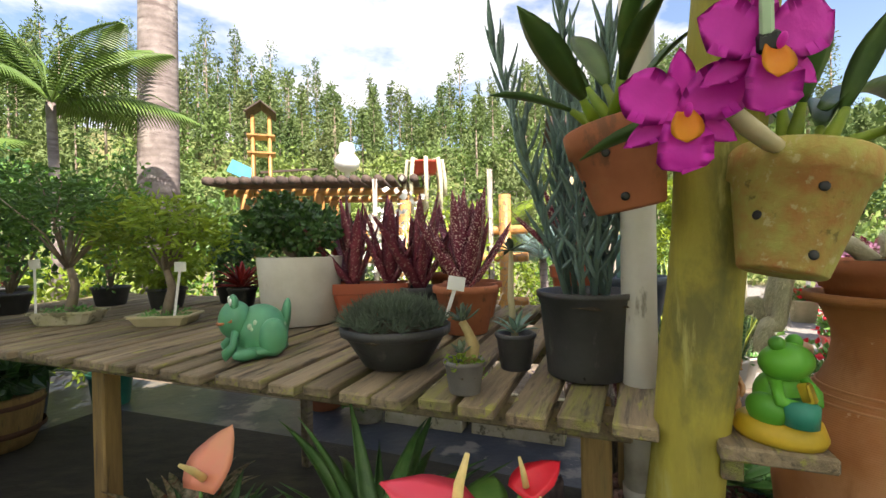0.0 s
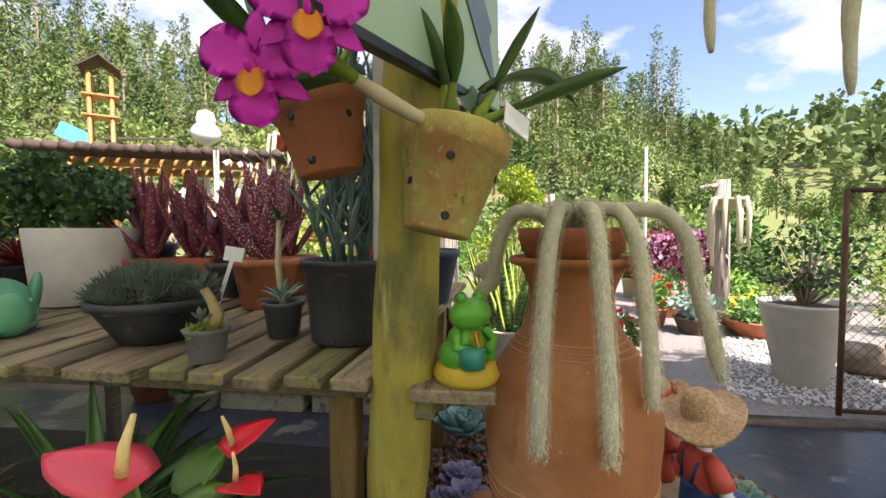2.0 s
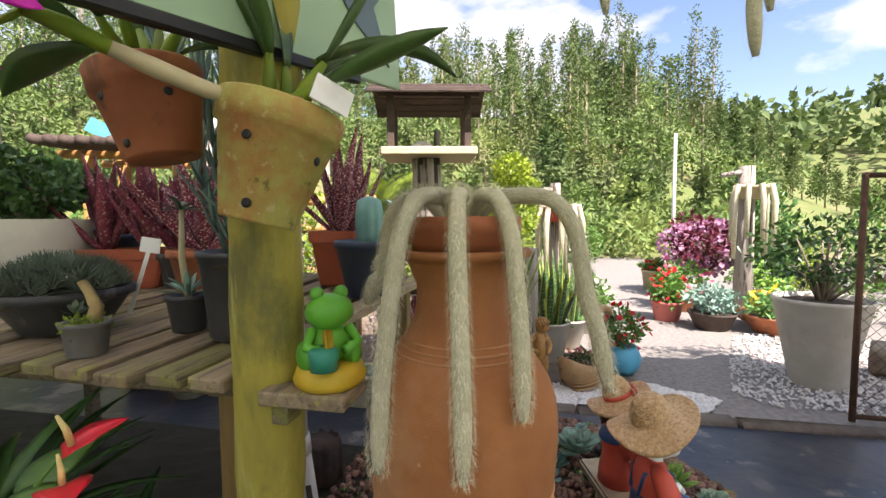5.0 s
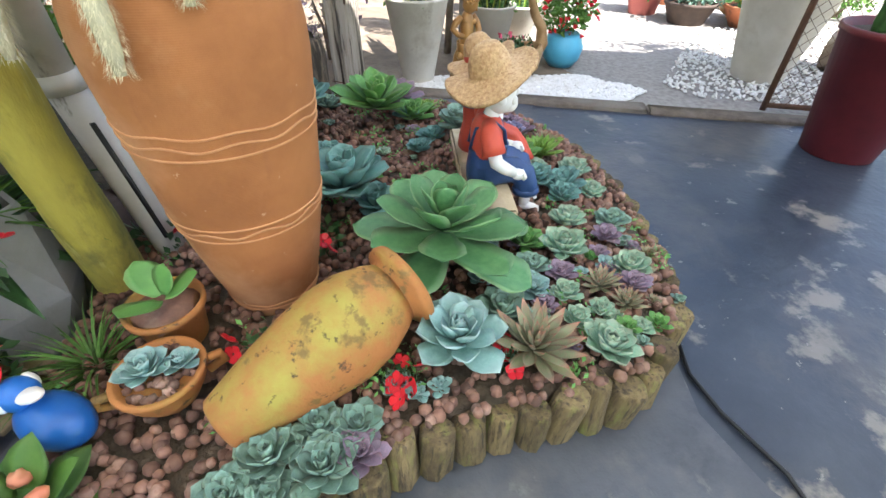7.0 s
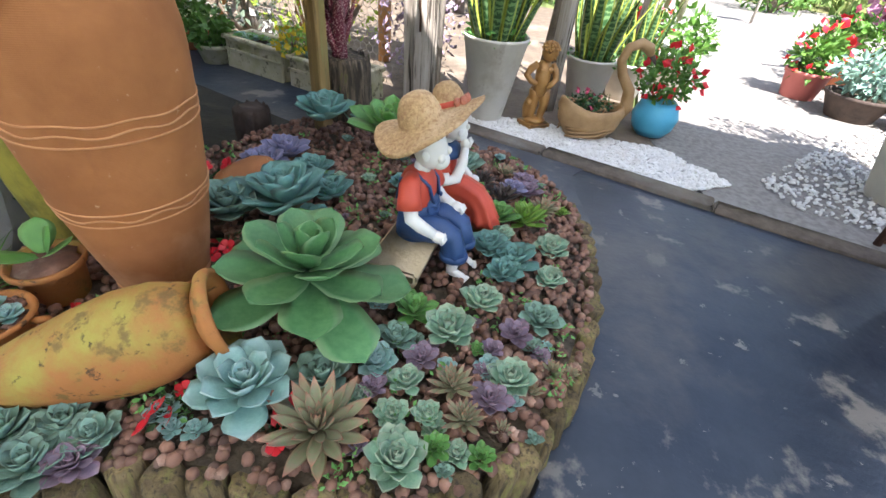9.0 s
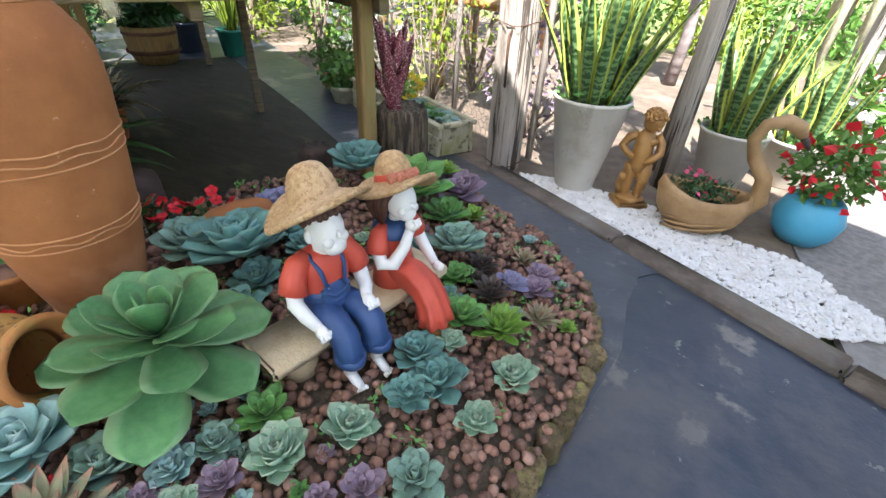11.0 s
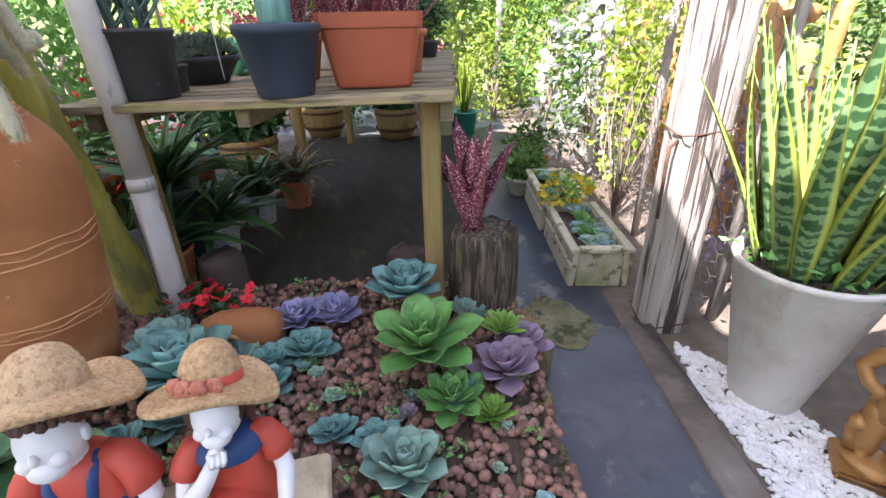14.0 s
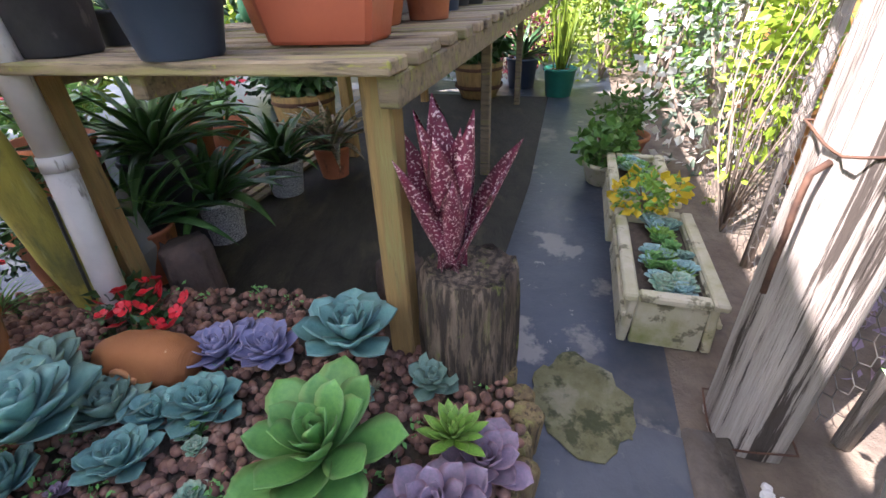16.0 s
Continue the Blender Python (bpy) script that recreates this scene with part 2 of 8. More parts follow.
M_PEAT = surf("dark_peat", (0.06, 0.045, 0.032), (0.10, 0.075, 0.05), 40, 0.95, 0.9, 90)
M_GREENFROG = surf("green_glazed_frog", (0.10, 0.33, 0.17), (0.07, 0.25, 0.13), 6, 0.4, 0.06, 40)
M_LIME = surf("lime_green_paint", (0.12, 0.40, 0.035), (0.08, 0.31, 0.03), 6, 0.4, 0.06, 40)
M_YELLOW = surf("yellow_paint", (0.70, 0.45, 0.03), (0.55, 0.38, 0.03), 14, 0.5, 0.1, 50)
M_TEALPAINT = surf("teal_green_paint", (0.03, 0.25, 0.17), (0.025, 0.19, 0.13), 8, 0.4, 0.05, 40)
M_COBALT = surf("cobalt_blue_glaze", (0.02, 0.13, 0.45), (0.015, 0.09, 0.33), 8, 0.3, 0.05, 40)
M_SKYBLUE = surf("sky_blue_paint", (0.10, 0.42, 0.62), (0.08, 0.36, 0.55), 8, 0.4, 0.05, 40)
M_MAROON = surf("maroon_plastic", (0.14, 0.02, 0.025), (0.10, 0.015, 0.02), 8, 0.45, 0.05, 40)
M_MOSS = surf("mossy_concrete", (0.10, 0.095, 0.04), (0.16, 0.15, 0.08), 12, 0.95, 0.8, 60, (0.20, 0.18, 0.13), 6, 0.4, world_space=True)
M_GREYPOT = surf("grey_plastic_pot", (0.14, 0.13, 0.12), (0.10, 0.095, 0.09), 8, 0.7, 0.2, 60)
M_BARKTAN = surf("pale_succulent_bark", (0.38, 0.29, 0.13), (0.28, 0.2, 0.09), 20, 0.8, 0.3, 80)
M_ROSEPOT = surf("faded_pink_pot", (0.55, 0.17, 0.15), (0.48, 0.14, 0.12), 6, 0.6, 0.1, 40)
M_BLUEGREY = surf("grey_blue_paint", (0.14, 0.20, 0.24), None, 6, 0.5, 0.02, 40)
M_SPADIX = surf("cream_spadix", (0.80, 0.62, 0.25), None, 30, 0.5, 0.2, 90)
M_GREYCON = surf("grey_concrete", (0.27, 0.265, 0.25), (0.21, 0.205, 0.19), 6, 0.9, 0.2, 60, (0.33, 0.31, 0.27), 3, 0.4)
M_SPOT = surf("pale_green_spot", (0.45, 0.62, 0.42), None, 8, 0.5, 0, 40)
M_GREYFLOOR = surf("grey_worn_concrete_floor", (0.085, 0.092, 0.105), (0.060, 0.066, 0.078), 5, 0.48, 0.4, 40, (0.125, 0.122, 0.118), 3, 0.4, 0, world_space=True)
M_STUMP = surf("rotting_stump_wood", (0.20, 0.15, 0.10), (0.07, 0.052, 0.036), 6, 0.95, 1.0, 30, (0.16, 0.16, 0.05), 5, 0.4, 0.1, (6, 6, 0.8))
M_TERRABAND = surf("scraped_terracotta", (0.52, 0.26, 0.12), (0.44, 0.2, 0.085), 12, 0.85, 0.2, 70)
M_TERRAZZO = surf("speckled_grey_pot", (0.62, 0.63, 0.62), (0.10, 0.11, 0.12), 130, 0.7, 0.2, 90)


def weathered(m, colour, scale, start, stretch=(1, 1, 1), width=0.06, strength=0.85):
    """Adds stains, cracks or scuffs of another colour with outlines of their own."""
    n, l = m.node_tree.nodes, m.node_tree.links
    hsv = next(x for x in n if x.type == "HUE_SAT")
    src = hsv.inputs["Color"].links[0].from_socket
    shift = next(x for x in n if x.type == "VECT_MATH")
    mp = n.new("ShaderNodeMapping")
    mp.inputs["Scale"].default_value = stretch
    mp.inputs["Location"].default_value = (scale, start, 1.7)
    l.new(shift.outputs["Vector"], mp.inputs["Vector"])
    t = n.new("ShaderNodeTexNoise")
    t.inputs["Scale"].default_value, t.inputs["Detail"].default_value, t.inputs["Roughness"].default_value = scale, 7, 0.65
    l.new(mp.outputs["Vector"], t.inputs["Vector"])
    r = n.new("ShaderNodeMapRange")
    r.inputs["From Min"].default_value, r.inputs["From Max"].default_value, r.inputs["To Max"].default_value = start, start + width, strength
    l.new(t.outputs["Fac"], r.inputs["Value"])
    x = n.new("ShaderNodeMix")
    x.data_type = "RGBA"
    l.new(r.outputs["Result"], x.inputs["Factor"])
    l.new(src, x.inputs["A"])
    x.inputs["B"].default_value = (*colour, 1)
    l.new(x.outputs["Result"], hsv.inputs["Color"])


M_ALGAEPOT = surf("pot_with_thick_algae", (0.44, 0.20, 0.065), (0.36, 0.16, 0.05), 9, 0.8, 0.3, 60, (0.40, 0.37, 0.10), 11, 1.1, 0)
weathered(M_ALGAEPOT, (0.50, 0.42, 0.22), 40, 0.58)
weathered(M_ALGAEPOT, (0.16, 0.13, 0.04), 22, 0.61)
weathered(M_MOSSPOT, (0.17, 0.11, 0.035), 9, 0.56)
weathered(M_MOSSPOT, (0.05, 0.035, 0.02), 26, 0.60)
weathered(M_TERRA, (0.30, 0.115, 0.045), 11, 0.60, (1, 1, 0.3), 0.08, 0.7)
weathered(M_TERRA, (0.56, 0.33, 0.19), 30, 0.66, (1, 1, 1), 0.03)
weathered(M_TERRAPOT, (0.20, 0.085, 0.045), 14, 0.58, (1, 1, 0.6))
weathered(M_WOODTABLE, (0.07, 0.055, 0.04), 9, 0.54, (1, 1, 1), 0.1)
weathered(M_WOODTABLE, (0.27, 0.26, 0.055), 16, 0.60, (0.4, 1, 0.4))
weathered(M_WOODLEG, (0.12, 0.085, 0.045), 5, 0.56, (1, 1, 1), 0.08)
weathered(M_BAMBOO, (0.10, 0.095, 0.035), 4, 0.54, (0.5, 0.5, 1.2), 0.12, 0.7)
weathered(M_BAMBOO, (0.42, 0.38, 0.12), 7, 0.57, (1, 1, 0.5), 0.08)
weathered(M_OLDPOST, (0.055, 0.042, 0.032), 4, 0.545, (1, 1, 0.8), 0.035, 0.95)
weathered(M_STUMP, (0.035, 0.027, 0.02), 10, 0.47, (1, 1, 1), 0.08)
weathered(M_STUMP, (0.15, 0.17, 0.035), 8, 0.57, (0.3, 0.3, 1))
weathered(M_CONCRETE, (0.27, 0.22, 0.14), 7, 0.60, (1, 1, 0.6), 0.10, 0.6)
weathered(M_PVC, (0.16, 0.14, 0.11), 14, 0.62, (1, 1, 0.3))
weathered(M_BLACKPLASTIC, (0.16, 0.15, 0.135), 16, 0.60, (1, 1, 0.4), 0.08, 0.6)
weathered(M_STONE, (0.12, 0.11, 0.06), 14, 0.56)
weathered(M_TARP, (0.20, 0.19, 0.17), 16, 0.655, (1, 1, 1), 0.02)
weathered(M_TARP, (0.085, 0.08, 0.075), 1.3, 0.50, (1, 1, 1), 0.12, 0.7)
weathered(M_GREYFLOOR, (0.15, 0.148, 0.145), 7, 0.60, (1, 1, 1), 0.05, 0.7)
weathered(M_GREYFLOOR, (0.03, 0.034, 0.042), 3.5, 0.56, (1, 1, 1), 0.10, 0.6)
weathered(M_MOSS, (0.035, 0.04, 0.015), 9, 0.52)
weathered(M_STRAW, (0.40, 0.22, 0.11), 90, 0.53)
weathered(M_PALMBARK, (0.13, 0.10, 0.095), 4, 0.54, (0.5, 0.5, 3))
weathered(M_PERGOLA, (0.16, 0.08, 0.035), 7, 0.58)

# leaves
LEAF = {
    "jade": surf("glossy_dark_leaf", (0.035, 0.10, 0.025), (0.07, 0.15, 0.03), 20, 0.35, 0.1, 60, leaf=0.15, rand=0.35),
    "green": surf("mid_green_leaf", (0.075, 0.185, 0.03), (0.125, 0.24, 0.045), 16, 0.45, 0.1, 50, leaf=0.25, rand=0.3),
    "yellowgreen": surf("yellow_green_leaf", (0.27, 0.35, 0.03), (0.17, 0.27, 0.03), 12, 0.5, 0.1, 50, leaf=0.35, rand=0.3),
    "deep": surf("deep_green_leaf", (0.028, 0.078, 0.022), (0.045, 0.11, 0.03), 14, 0.32, 0.1, 50, leaf=0.12, rand=0.35),
    "bluegrey": surf("blue_grey_leaf", (0.17, 0.26, 0.24), (0.13, 0.20, 0.185), 16, 0.6, 0.06, 50, leaf=0.08, rand=0.25),
    "sage": surf("grey_sage_leaf", (0.12, 0.16, 0.11), (0.08, 0.11, 0.075), 20, 0.7, 0.1, 60, leaf=0.1, rand=0.3),
    "wine": surf("wine_red_leaf", (0.22, 0.035, 0.055), (0.12, 0.022, 0.035), 14, 0.4, 0.1, 50, leaf=0.2, rand=0.35),
    "redleaf": surf("scarlet_leaf", (0.38, 0.035, 0.03), (0.22, 0.03, 0.03), 14, 0.4, 0.1, 50, leaf=0.25, rand=0.3),
    "wood": M_BARK,
    "pine": surf("pine_needles", (0.085, 0.145, 0.045), (0.16, 0.21, 0.07), 0.25, 0.8, 0.0, 5, (0.15, 0.17, 0.07), 0.12, 0.5, 0, leaf=0.2),
    "dry": surf("dry_grass", (0.35, 0.29, 0.17), (0.22, 0.2, 0.09), 3, 0.9, 0, 5, leaf=0.3),
    # rosettes
    "echgiant": surf("giant_rosette_leaf", (0.095, 0.245, 0.095), (0.14, 0.31, 0.125), 10, 0.38, 0.05, 40, leaf=0.10, rand=0.15, edge=(0.26, 0.42, 0.20)),
    "bluepale": surf("pale_blue_green_leaf", (0.31, 0.50, 0.47), (0.25, 0.43, 0.40), 14, 0.55, 0.04, 40, leaf=0.05, rand=0.15, tip=(0.34, 0.46, 0.44)),
    "bluegreen": surf("blue_green_leaf", (0.14, 0.30, 0.27), (0.18, 0.35, 0.31), 14, 0.5, 0.04, 40, leaf=0.06, rand=0.2, edge=(0.18, 0.31, 0.28)),
    "lilac": surf("lilac_leaf", (0.27, 0.25, 0.40), (0.22, 0.23, 0.36), 14, 0.55, 0.04, 40, leaf=0.06, rand=0.15, edge=(0.37, 0.33, 0.46)),
    "mauve": surf("mauve_leaf", (0.30, 0.21, 0.28), (0.22, 0.18, 0.23), 14, 0.5, 0.04, 40, leaf=0.06, rand=0.2, edge=(0.34, 0.21, 0.26)),
    "mint": surf("mint_leaf", (0.34, 0.52, 0.38), (0.26, 0.44, 0.31), 14, 0.5, 0.04, 40, leaf=0.06, rand=0.2, tip=(0.36, 0.42, 0.30)),
    "limeros": surf("lime_rosette_leaf", (0.22, 0.40, 0.06), (0.16, 0.31, 0.05), 14, 0.45, 0.04, 40, leaf=0.12, rand=0.15, edge=(0.34, 0.48, 0.12)),
    "olivepink": surf("olive_pink_leaf", (0.26, 0.31, 0.17), (0.31, 0.27, 0.18), 14, 0.5, 0.04, 40, leaf=0.06, rand=0.2, tip=(0.45, 0.20, 0.14), edge=(0.36, 0.25, 0.16)),
    "darkros": surf("dark_maroon_leaf", (0.085, 0.06, 0.055), (0.06, 0.065, 0.045), 14, 0.45, 0.04, 40, leaf=0.04, rand=0.2, edge=(0.15, 0.08, 0.08)),
    "greyros": surf("grey_green_rosette_leaf", (0.25, 0.38, 0.31), (0.19, 0.32, 0.25), 14, 0.55, 0.04, 40, leaf=0.06, rand=0.25, edge=(0.20, 0.28, 0.21)),
    "freshgreen": surf("fresh_green_leaf", (0.16, 0.36, 0.09), (0.12, 0.30, 0.08), 14, 0.42, 0.04, 40, leaf=0.12, rand=0.15, edge=(0.22, 0.38, 0.12)),
    "bromspot": spotted("spotted_wine_leaf", (0.20, 0.030, 0.06), (0.66, 0.46, 0.43), 55, 0.56),
    "bromdark": spotted("wine_leaf_with_pale_flecks", (0.24, 0.045, 0.075), (0.45, 0.30, 0.27), 40, 0.60),
    "snake": spotted("banded_snake_plant_leaf", (0.035, 0.095, 0.03), (0.13, 0.22, 0.09), 5.5, 0.55, bands=(0.42, 0.47, 0.07)),
    "flower": surf("magenta_petal", (0.80, 0.045, 0.58), (0.68, 0.03, 0.48), 12, 0.5, 0.2, 40, leaf=0.35, rand=0.1),
    "throat": surf("orange_petal_throat", (0.80, 0.30, 0.01), (0.72, 0.20, 0.01), 20, 0.5, 0.1, 40, leaf=0.2),
    "redflower": surf("vivid_red_petal", (0.80, 0.03, 0.045), (0.68, 0.02, 0.035), 10, 0.3, 0.05, 40, leaf=0.15, rand=0.15),
    "pinkflower": surf("pink_petal", (0.70, 0.12, 0.22), (0.60, 0.09, 0.18), 10, 0.45, 0.05, 40, leaf=0.25, rand=0.2),
    "salmon": surf("salmon_spathe", (0.72, 0.22, 0.14), (0.62, 0.30, 0.15), 5, 0.3, 0.08, 40, leaf=0.15),
    "whiteflower": surf("white_petal", (0.82, 0.82, 0.78), (0.74, 0.74, 0.68), 10, 0.5, 0.05, 40, leaf=0.3),
    "yellowflower": surf("yellow_petal", (0.75, 0.55, 0.03), (0.65, 0.45, 0.02), 10, 0.5, 0.05, 40, leaf=0.25),
    "mauveflower": surf("mauve_petal", (0.58, 0.32, 0.46), (0.45, 0.2, 0.32), 8, 0.5, 0.05, 40, leaf=0.3, rand=0.2),
    "redpink": surf("red_pink_spathe", (0.72, 0.06, 0.09), (0.66, 0.10, 0.11), 6, 0.22, 0.1, 30, leaf=0.1),
    "variegated": surf("cream_and_red_striped_leaf", (0.45, 0.35, 0.22), (0.05, 0.10, 0.03), 18, 0.4, 0.1, 50, (0.35, 0.06, 0.05), 9, 0.4, leaf=0.2),
    "lily": surf("lily_leaf", (0.04, 0.105, 0.025), (0.065, 0.14, 0.035), 14, 0.35, 0.1, 50, leaf=0.15, rand=0.35),
    "orchid": surf("leathery_orchid_leaf", (0.055, 0.12, 0.03), (0.09, 0.16, 0.04), 10, 0.38, 0.1, 40, (0.20, 0.22, 0.05), 5, 0.3, leaf=0.15, rand=0.25),
}


# ---- builders ----
LEAF_RING = ((-1, 0), (-0.55, 0), (0, 0), (0.55, 0), (1, 0), (0.5, 0.7), (0, 1.0), (-0.5, 0.7))  # across and below, over a leaf's section


class Geo:
    """Collects vertices and faces of one mesh, with an optional across/along coordinate for leaves."""

    def __init__(self):
        self.v, self.f, self.uv = [], [], []

    def add(self, verts, faces, m=None, uv=None):
        k = len(self.v)
        self.v += [tuple(m @ Vector(p)) for p in verts] if m is not None else [tuple(p) for p in verts]
        self.f += [tuple(i + k for i in f) for f in faces]
        self.uv += uv if uv else [(0, 0)] * len(verts)
        return self

    def box(self, sx, sy, sz, m=None, bevel=0.004):
        """A box with broken edges, centred at the origin of m."""
        h, vs, idx = (sx / 2, sy / 2, sz / 2), [], {}
        bevel = min(bevel, min(h) * 0.45)
        for s in [(a, b, c) for a in (-1, 1) for b in (-1, 1) for c in (-1, 1)]:
            for ax in range(3):
                idx[s, ax] = len(vs)
                vs.append([s[i] * (h[i] if i == ax else h[i] - bevel) for i in range(3)])
        fs = []
        for ax in range(3):
            a, b = [i for i in range(3) if i != ax]
            for d in (-1, 1):
                ring = []
                for p, q in ((-1, -1), (1, -1), (1, 1), (-1, 1)):
                    s = [0, 0, 0]
                    s[ax], s[a], s[b] = d, p, q
                    ring.append(idx[tuple(s), ax])
                fs.append(tuple(ring) if (d > 0) == (ax != 1) else tuple(reversed(ring)))
            for p in (-1, 1):
                for q in (-1, 1):
                    s0, s1 = [0, 0, 0], [0, 0, 0]
                    s0[ax], s1[ax] = -1, 1
                    s0[a] = s1[a] = p
                    s0[b] = s1[b] = q
                    s0, s1 = tuple(s0), tuple(s1)
                    fs.append((idx[s0, a], idx[s1, a], idx[s1, b], idx[s0, b]))
        for s in [(a, b, c) for a in (-1, 1) for b in (-1, 1) for c in (-1, 1)]:
            fs.append((idx[s, 0], idx[s, 1], idx[s, 2]))
        return self.add(vs, fs, m)

    def lathe(self, profile, n=40, m=None, wobble=0.0, closed=True):
        """Turns (radius, height) pairs round z, from the outside bottom up, over the rim and down inside."""
        vs, fs = [], []
        for r, z in profile:
            for k in range(n):
                a = 2 * math.pi * k / n
                w = 1 + wobble * noise.noise((math.cos(a) * 1.5, math.sin(a) * 1.5, z * 6))
                vs.append((r * w * math.cos(a), r * w * math.sin(a), z))
        for i in range(len(profile) - 1):
            for k in range(n):
                fs.append((i * n + k, i * n + (k + 1) % n, (i + 1) * n + (k + 1) % n, (i + 1) * n + k))
        if closed:
            fs.append(tuple(reversed(range(n))))
            fs.append(tuple((len(profile) - 1) * n + k for k in range(n)))
        return self.add(vs, fs, m)

    def tube(self, pts, radii, n=8, m=None, squash=1.0):
        pts = [Vector(p) for p in pts]
        if not isinstance(radii, (list, tuple)):
            radii = [radii] * len(pts)
        vs, fs, side = [], [], None
        for i, p in enumerate(pts):
            d = (pts[min(i + 1, len(pts) - 1)] - pts[max(i - 1, 0)]).normalized()
            side = (side - d * side.dot(d)) if side else d.orthogonal()
            if side.length < 1e-5:
                side = d.orthogonal()
            side.normalize()
            up = d.cross(side)
            for k in range(n):
                a = 2 * math.pi * k / n
                vs.append(p + radii[i] * (math.cos(a) * side + squash * math.sin(a) * up))
        for i in range(len(pts) - 1):
            for k in range(n):
                fs.append((i * n + k, i * n + (k + 1) % n, (i + 1) * n + (k + 1) % n, (i + 1) * n + k))
        fs.append(tuple(reversed(range(n))))
        fs.append(tuple((len(pts) - 1) * n + k for k in range(n)))
        return self.add(vs, fs, m)

    def ball(self, rx, ry, rz, m=None, n=14, rings=9, rough=0.0, seed=0):
        vs, fs = [(0, 0, -rz)], []
        for i in range(1, rings):
            b = math.pi * i / rings - math.pi / 2
            for k in range(n):
                a = 2 * math.pi * k / n
                w = 1 + rough * noise.noise((math.cos(a) * math.cos(b) * 2 + seed, math.sin(a) * math.cos(b) * 2, math.sin(b) * 2))
                vs.append((w * rx * math.cos(a) * math.cos(b), w * ry * math.sin(a) * math.cos(b), w * rz * math.sin(b)))
        vs.append((0, 0, rz))
        for k in range(n):
            fs.append((0, 1 + (k + 1) % n, 1 + k))
            fs.append((len(vs) - 1, len(vs) - 1 - n + k, len(vs) - 1 - n + (k + 1) % n))
        for i in range(rings - 2):
            for k in range(n):
                fs.append((1 + i * n + k, 1 + i * n + (k + 1) % n, 1 + (i + 1) * n + (k + 1) % n, 1 + (i + 1) * n + k))
        return self.add(vs, fs, m)

    def leaf(self, length, width, m=None, widest=0.6, point=0.6, cup=0.15, curl=0.0, thick=0.06, segs=7, base=0.25, wave=0.0):
        """A thick leaf along +y, hollowed by cup and bent up (curl > 0) or down by curl radians over its length."""
        vs, fs, uv = [], [], []
        y = z = 0.0
        for i in range(segs + 1):
            t = i / segs
            if t < widest:
                w = base + (1 - base) * math.sin(math.pi / 2 * t / widest)
            else:
                w = max(0.0, 1 - ((t - widest) / (1 - widest)) ** (1 + 2.2 * point))
            w = max(w, 0.03) * width / 2
            a = curl * t
            if i:
                y += math.cos(a) * length / segs
                z += math.sin(a) * length / segs
            nz, ny = math.cos(a), -math.sin(a)
            th = thick * width * (1 - 0.6 * t)
            c = cup * w * 2
            wv = wave * width * math.sin(t * 17)
            for x, d in LEAF_RING:
                k = c * x * x - d * th
                vs.append((w * x, y + ny * k, z + nz * (k - wv * x)))
                uv.append((x, t))
        for i in range(segs):
            for k in range(8):
                fs.append((i * 8 + k, i * 8 + (k + 1) % 8, i * 8 + 8 + (k + 1) % 8, i * 8 + 8 + k)[::-1])
        fs.append(tuple(range(8)))
        fs.append(tuple(segs * 8 + 7 - k for k in range(8)))
        return self.add(vs, fs, m, uv)

    def mesh(self, name, mat, smooth=True):
        me = bpy.data.meshes.new(name)
        me.from_pydata(self.v, [], self.f)
        if mat:
            me.materials.append(mat)
        if smooth:
            me.polygons.foreach_set("use_smooth", [True] * len(me.polygons))
        if any(u != (0, 0) for u in self.uv):
            layer = me.uv_layers.new(name="leaf")
            loops = np.zeros(len(me.loops), dtype=np.int32)
            me.loops.foreach_get("vertex_index", loops)
            layer.data.foreach_set("uv", np.array(self.uv, dtype=np.float32)[loops].ravel())
        me.update()
        return me


def part(name, geo, mat, parent, label="", m=None, smooth=True):
    ob = new(name, geo.mesh(name, mat, smooth) if isinstance(geo, Geo) else geo)
    ob.parent = parent
    if m is not None:
        ob.matrix_basis = m
    if label:
        tagged(ob, label)
    return ob


def thing(name, label, category, m=None, group="", kind=""):
    ob = new(name)
    ob.empty_display_size = 0.05
    if m is not None:
        ob.matrix_basis = m
    return tagged(ob, label, category, group, kind)


def solid(name, geo, mat, label, category, m=None, group="", kind="", smooth=True):
    ob = new(name, geo.mesh(name, mat, smooth))
    if m is not None:
        ob.matrix_basis = m
    return tagged(ob, label, category, group, kind)


# the yard's own axes: u along the table, v across it
ROT = -21.3
CU, SU = math.cos(radians(ROT)), math.sin(radians(ROT))


def L(u, v, z=0.0):
    return (u * CU - v * SU, u * SU + v * CU, z)


def P(u, v, z=0.0, turn=0.0):
    return pose(*L(u, v, z), 0, 0, ROT + turn)


def slab(name, pts, z0, z1, mat, label, category):
    """A flat piece of the setting with the outline pts, from z0 up to z1."""
    n = len(pts)
    g = Geo().add([(x, y, z0) for x, y in pts] + [(x, y, z1) for x, y in pts],
                  [tuple(range(2 * n - 1, n - 1, -1))[::-1], tuple(range(n))[::-1]] + [(i, (i + 1) % n, n + (i + 1) % n, n + i) for i in range(n)])
    return solid(name, g, mat, label, category, kind="structure", smooth=False)


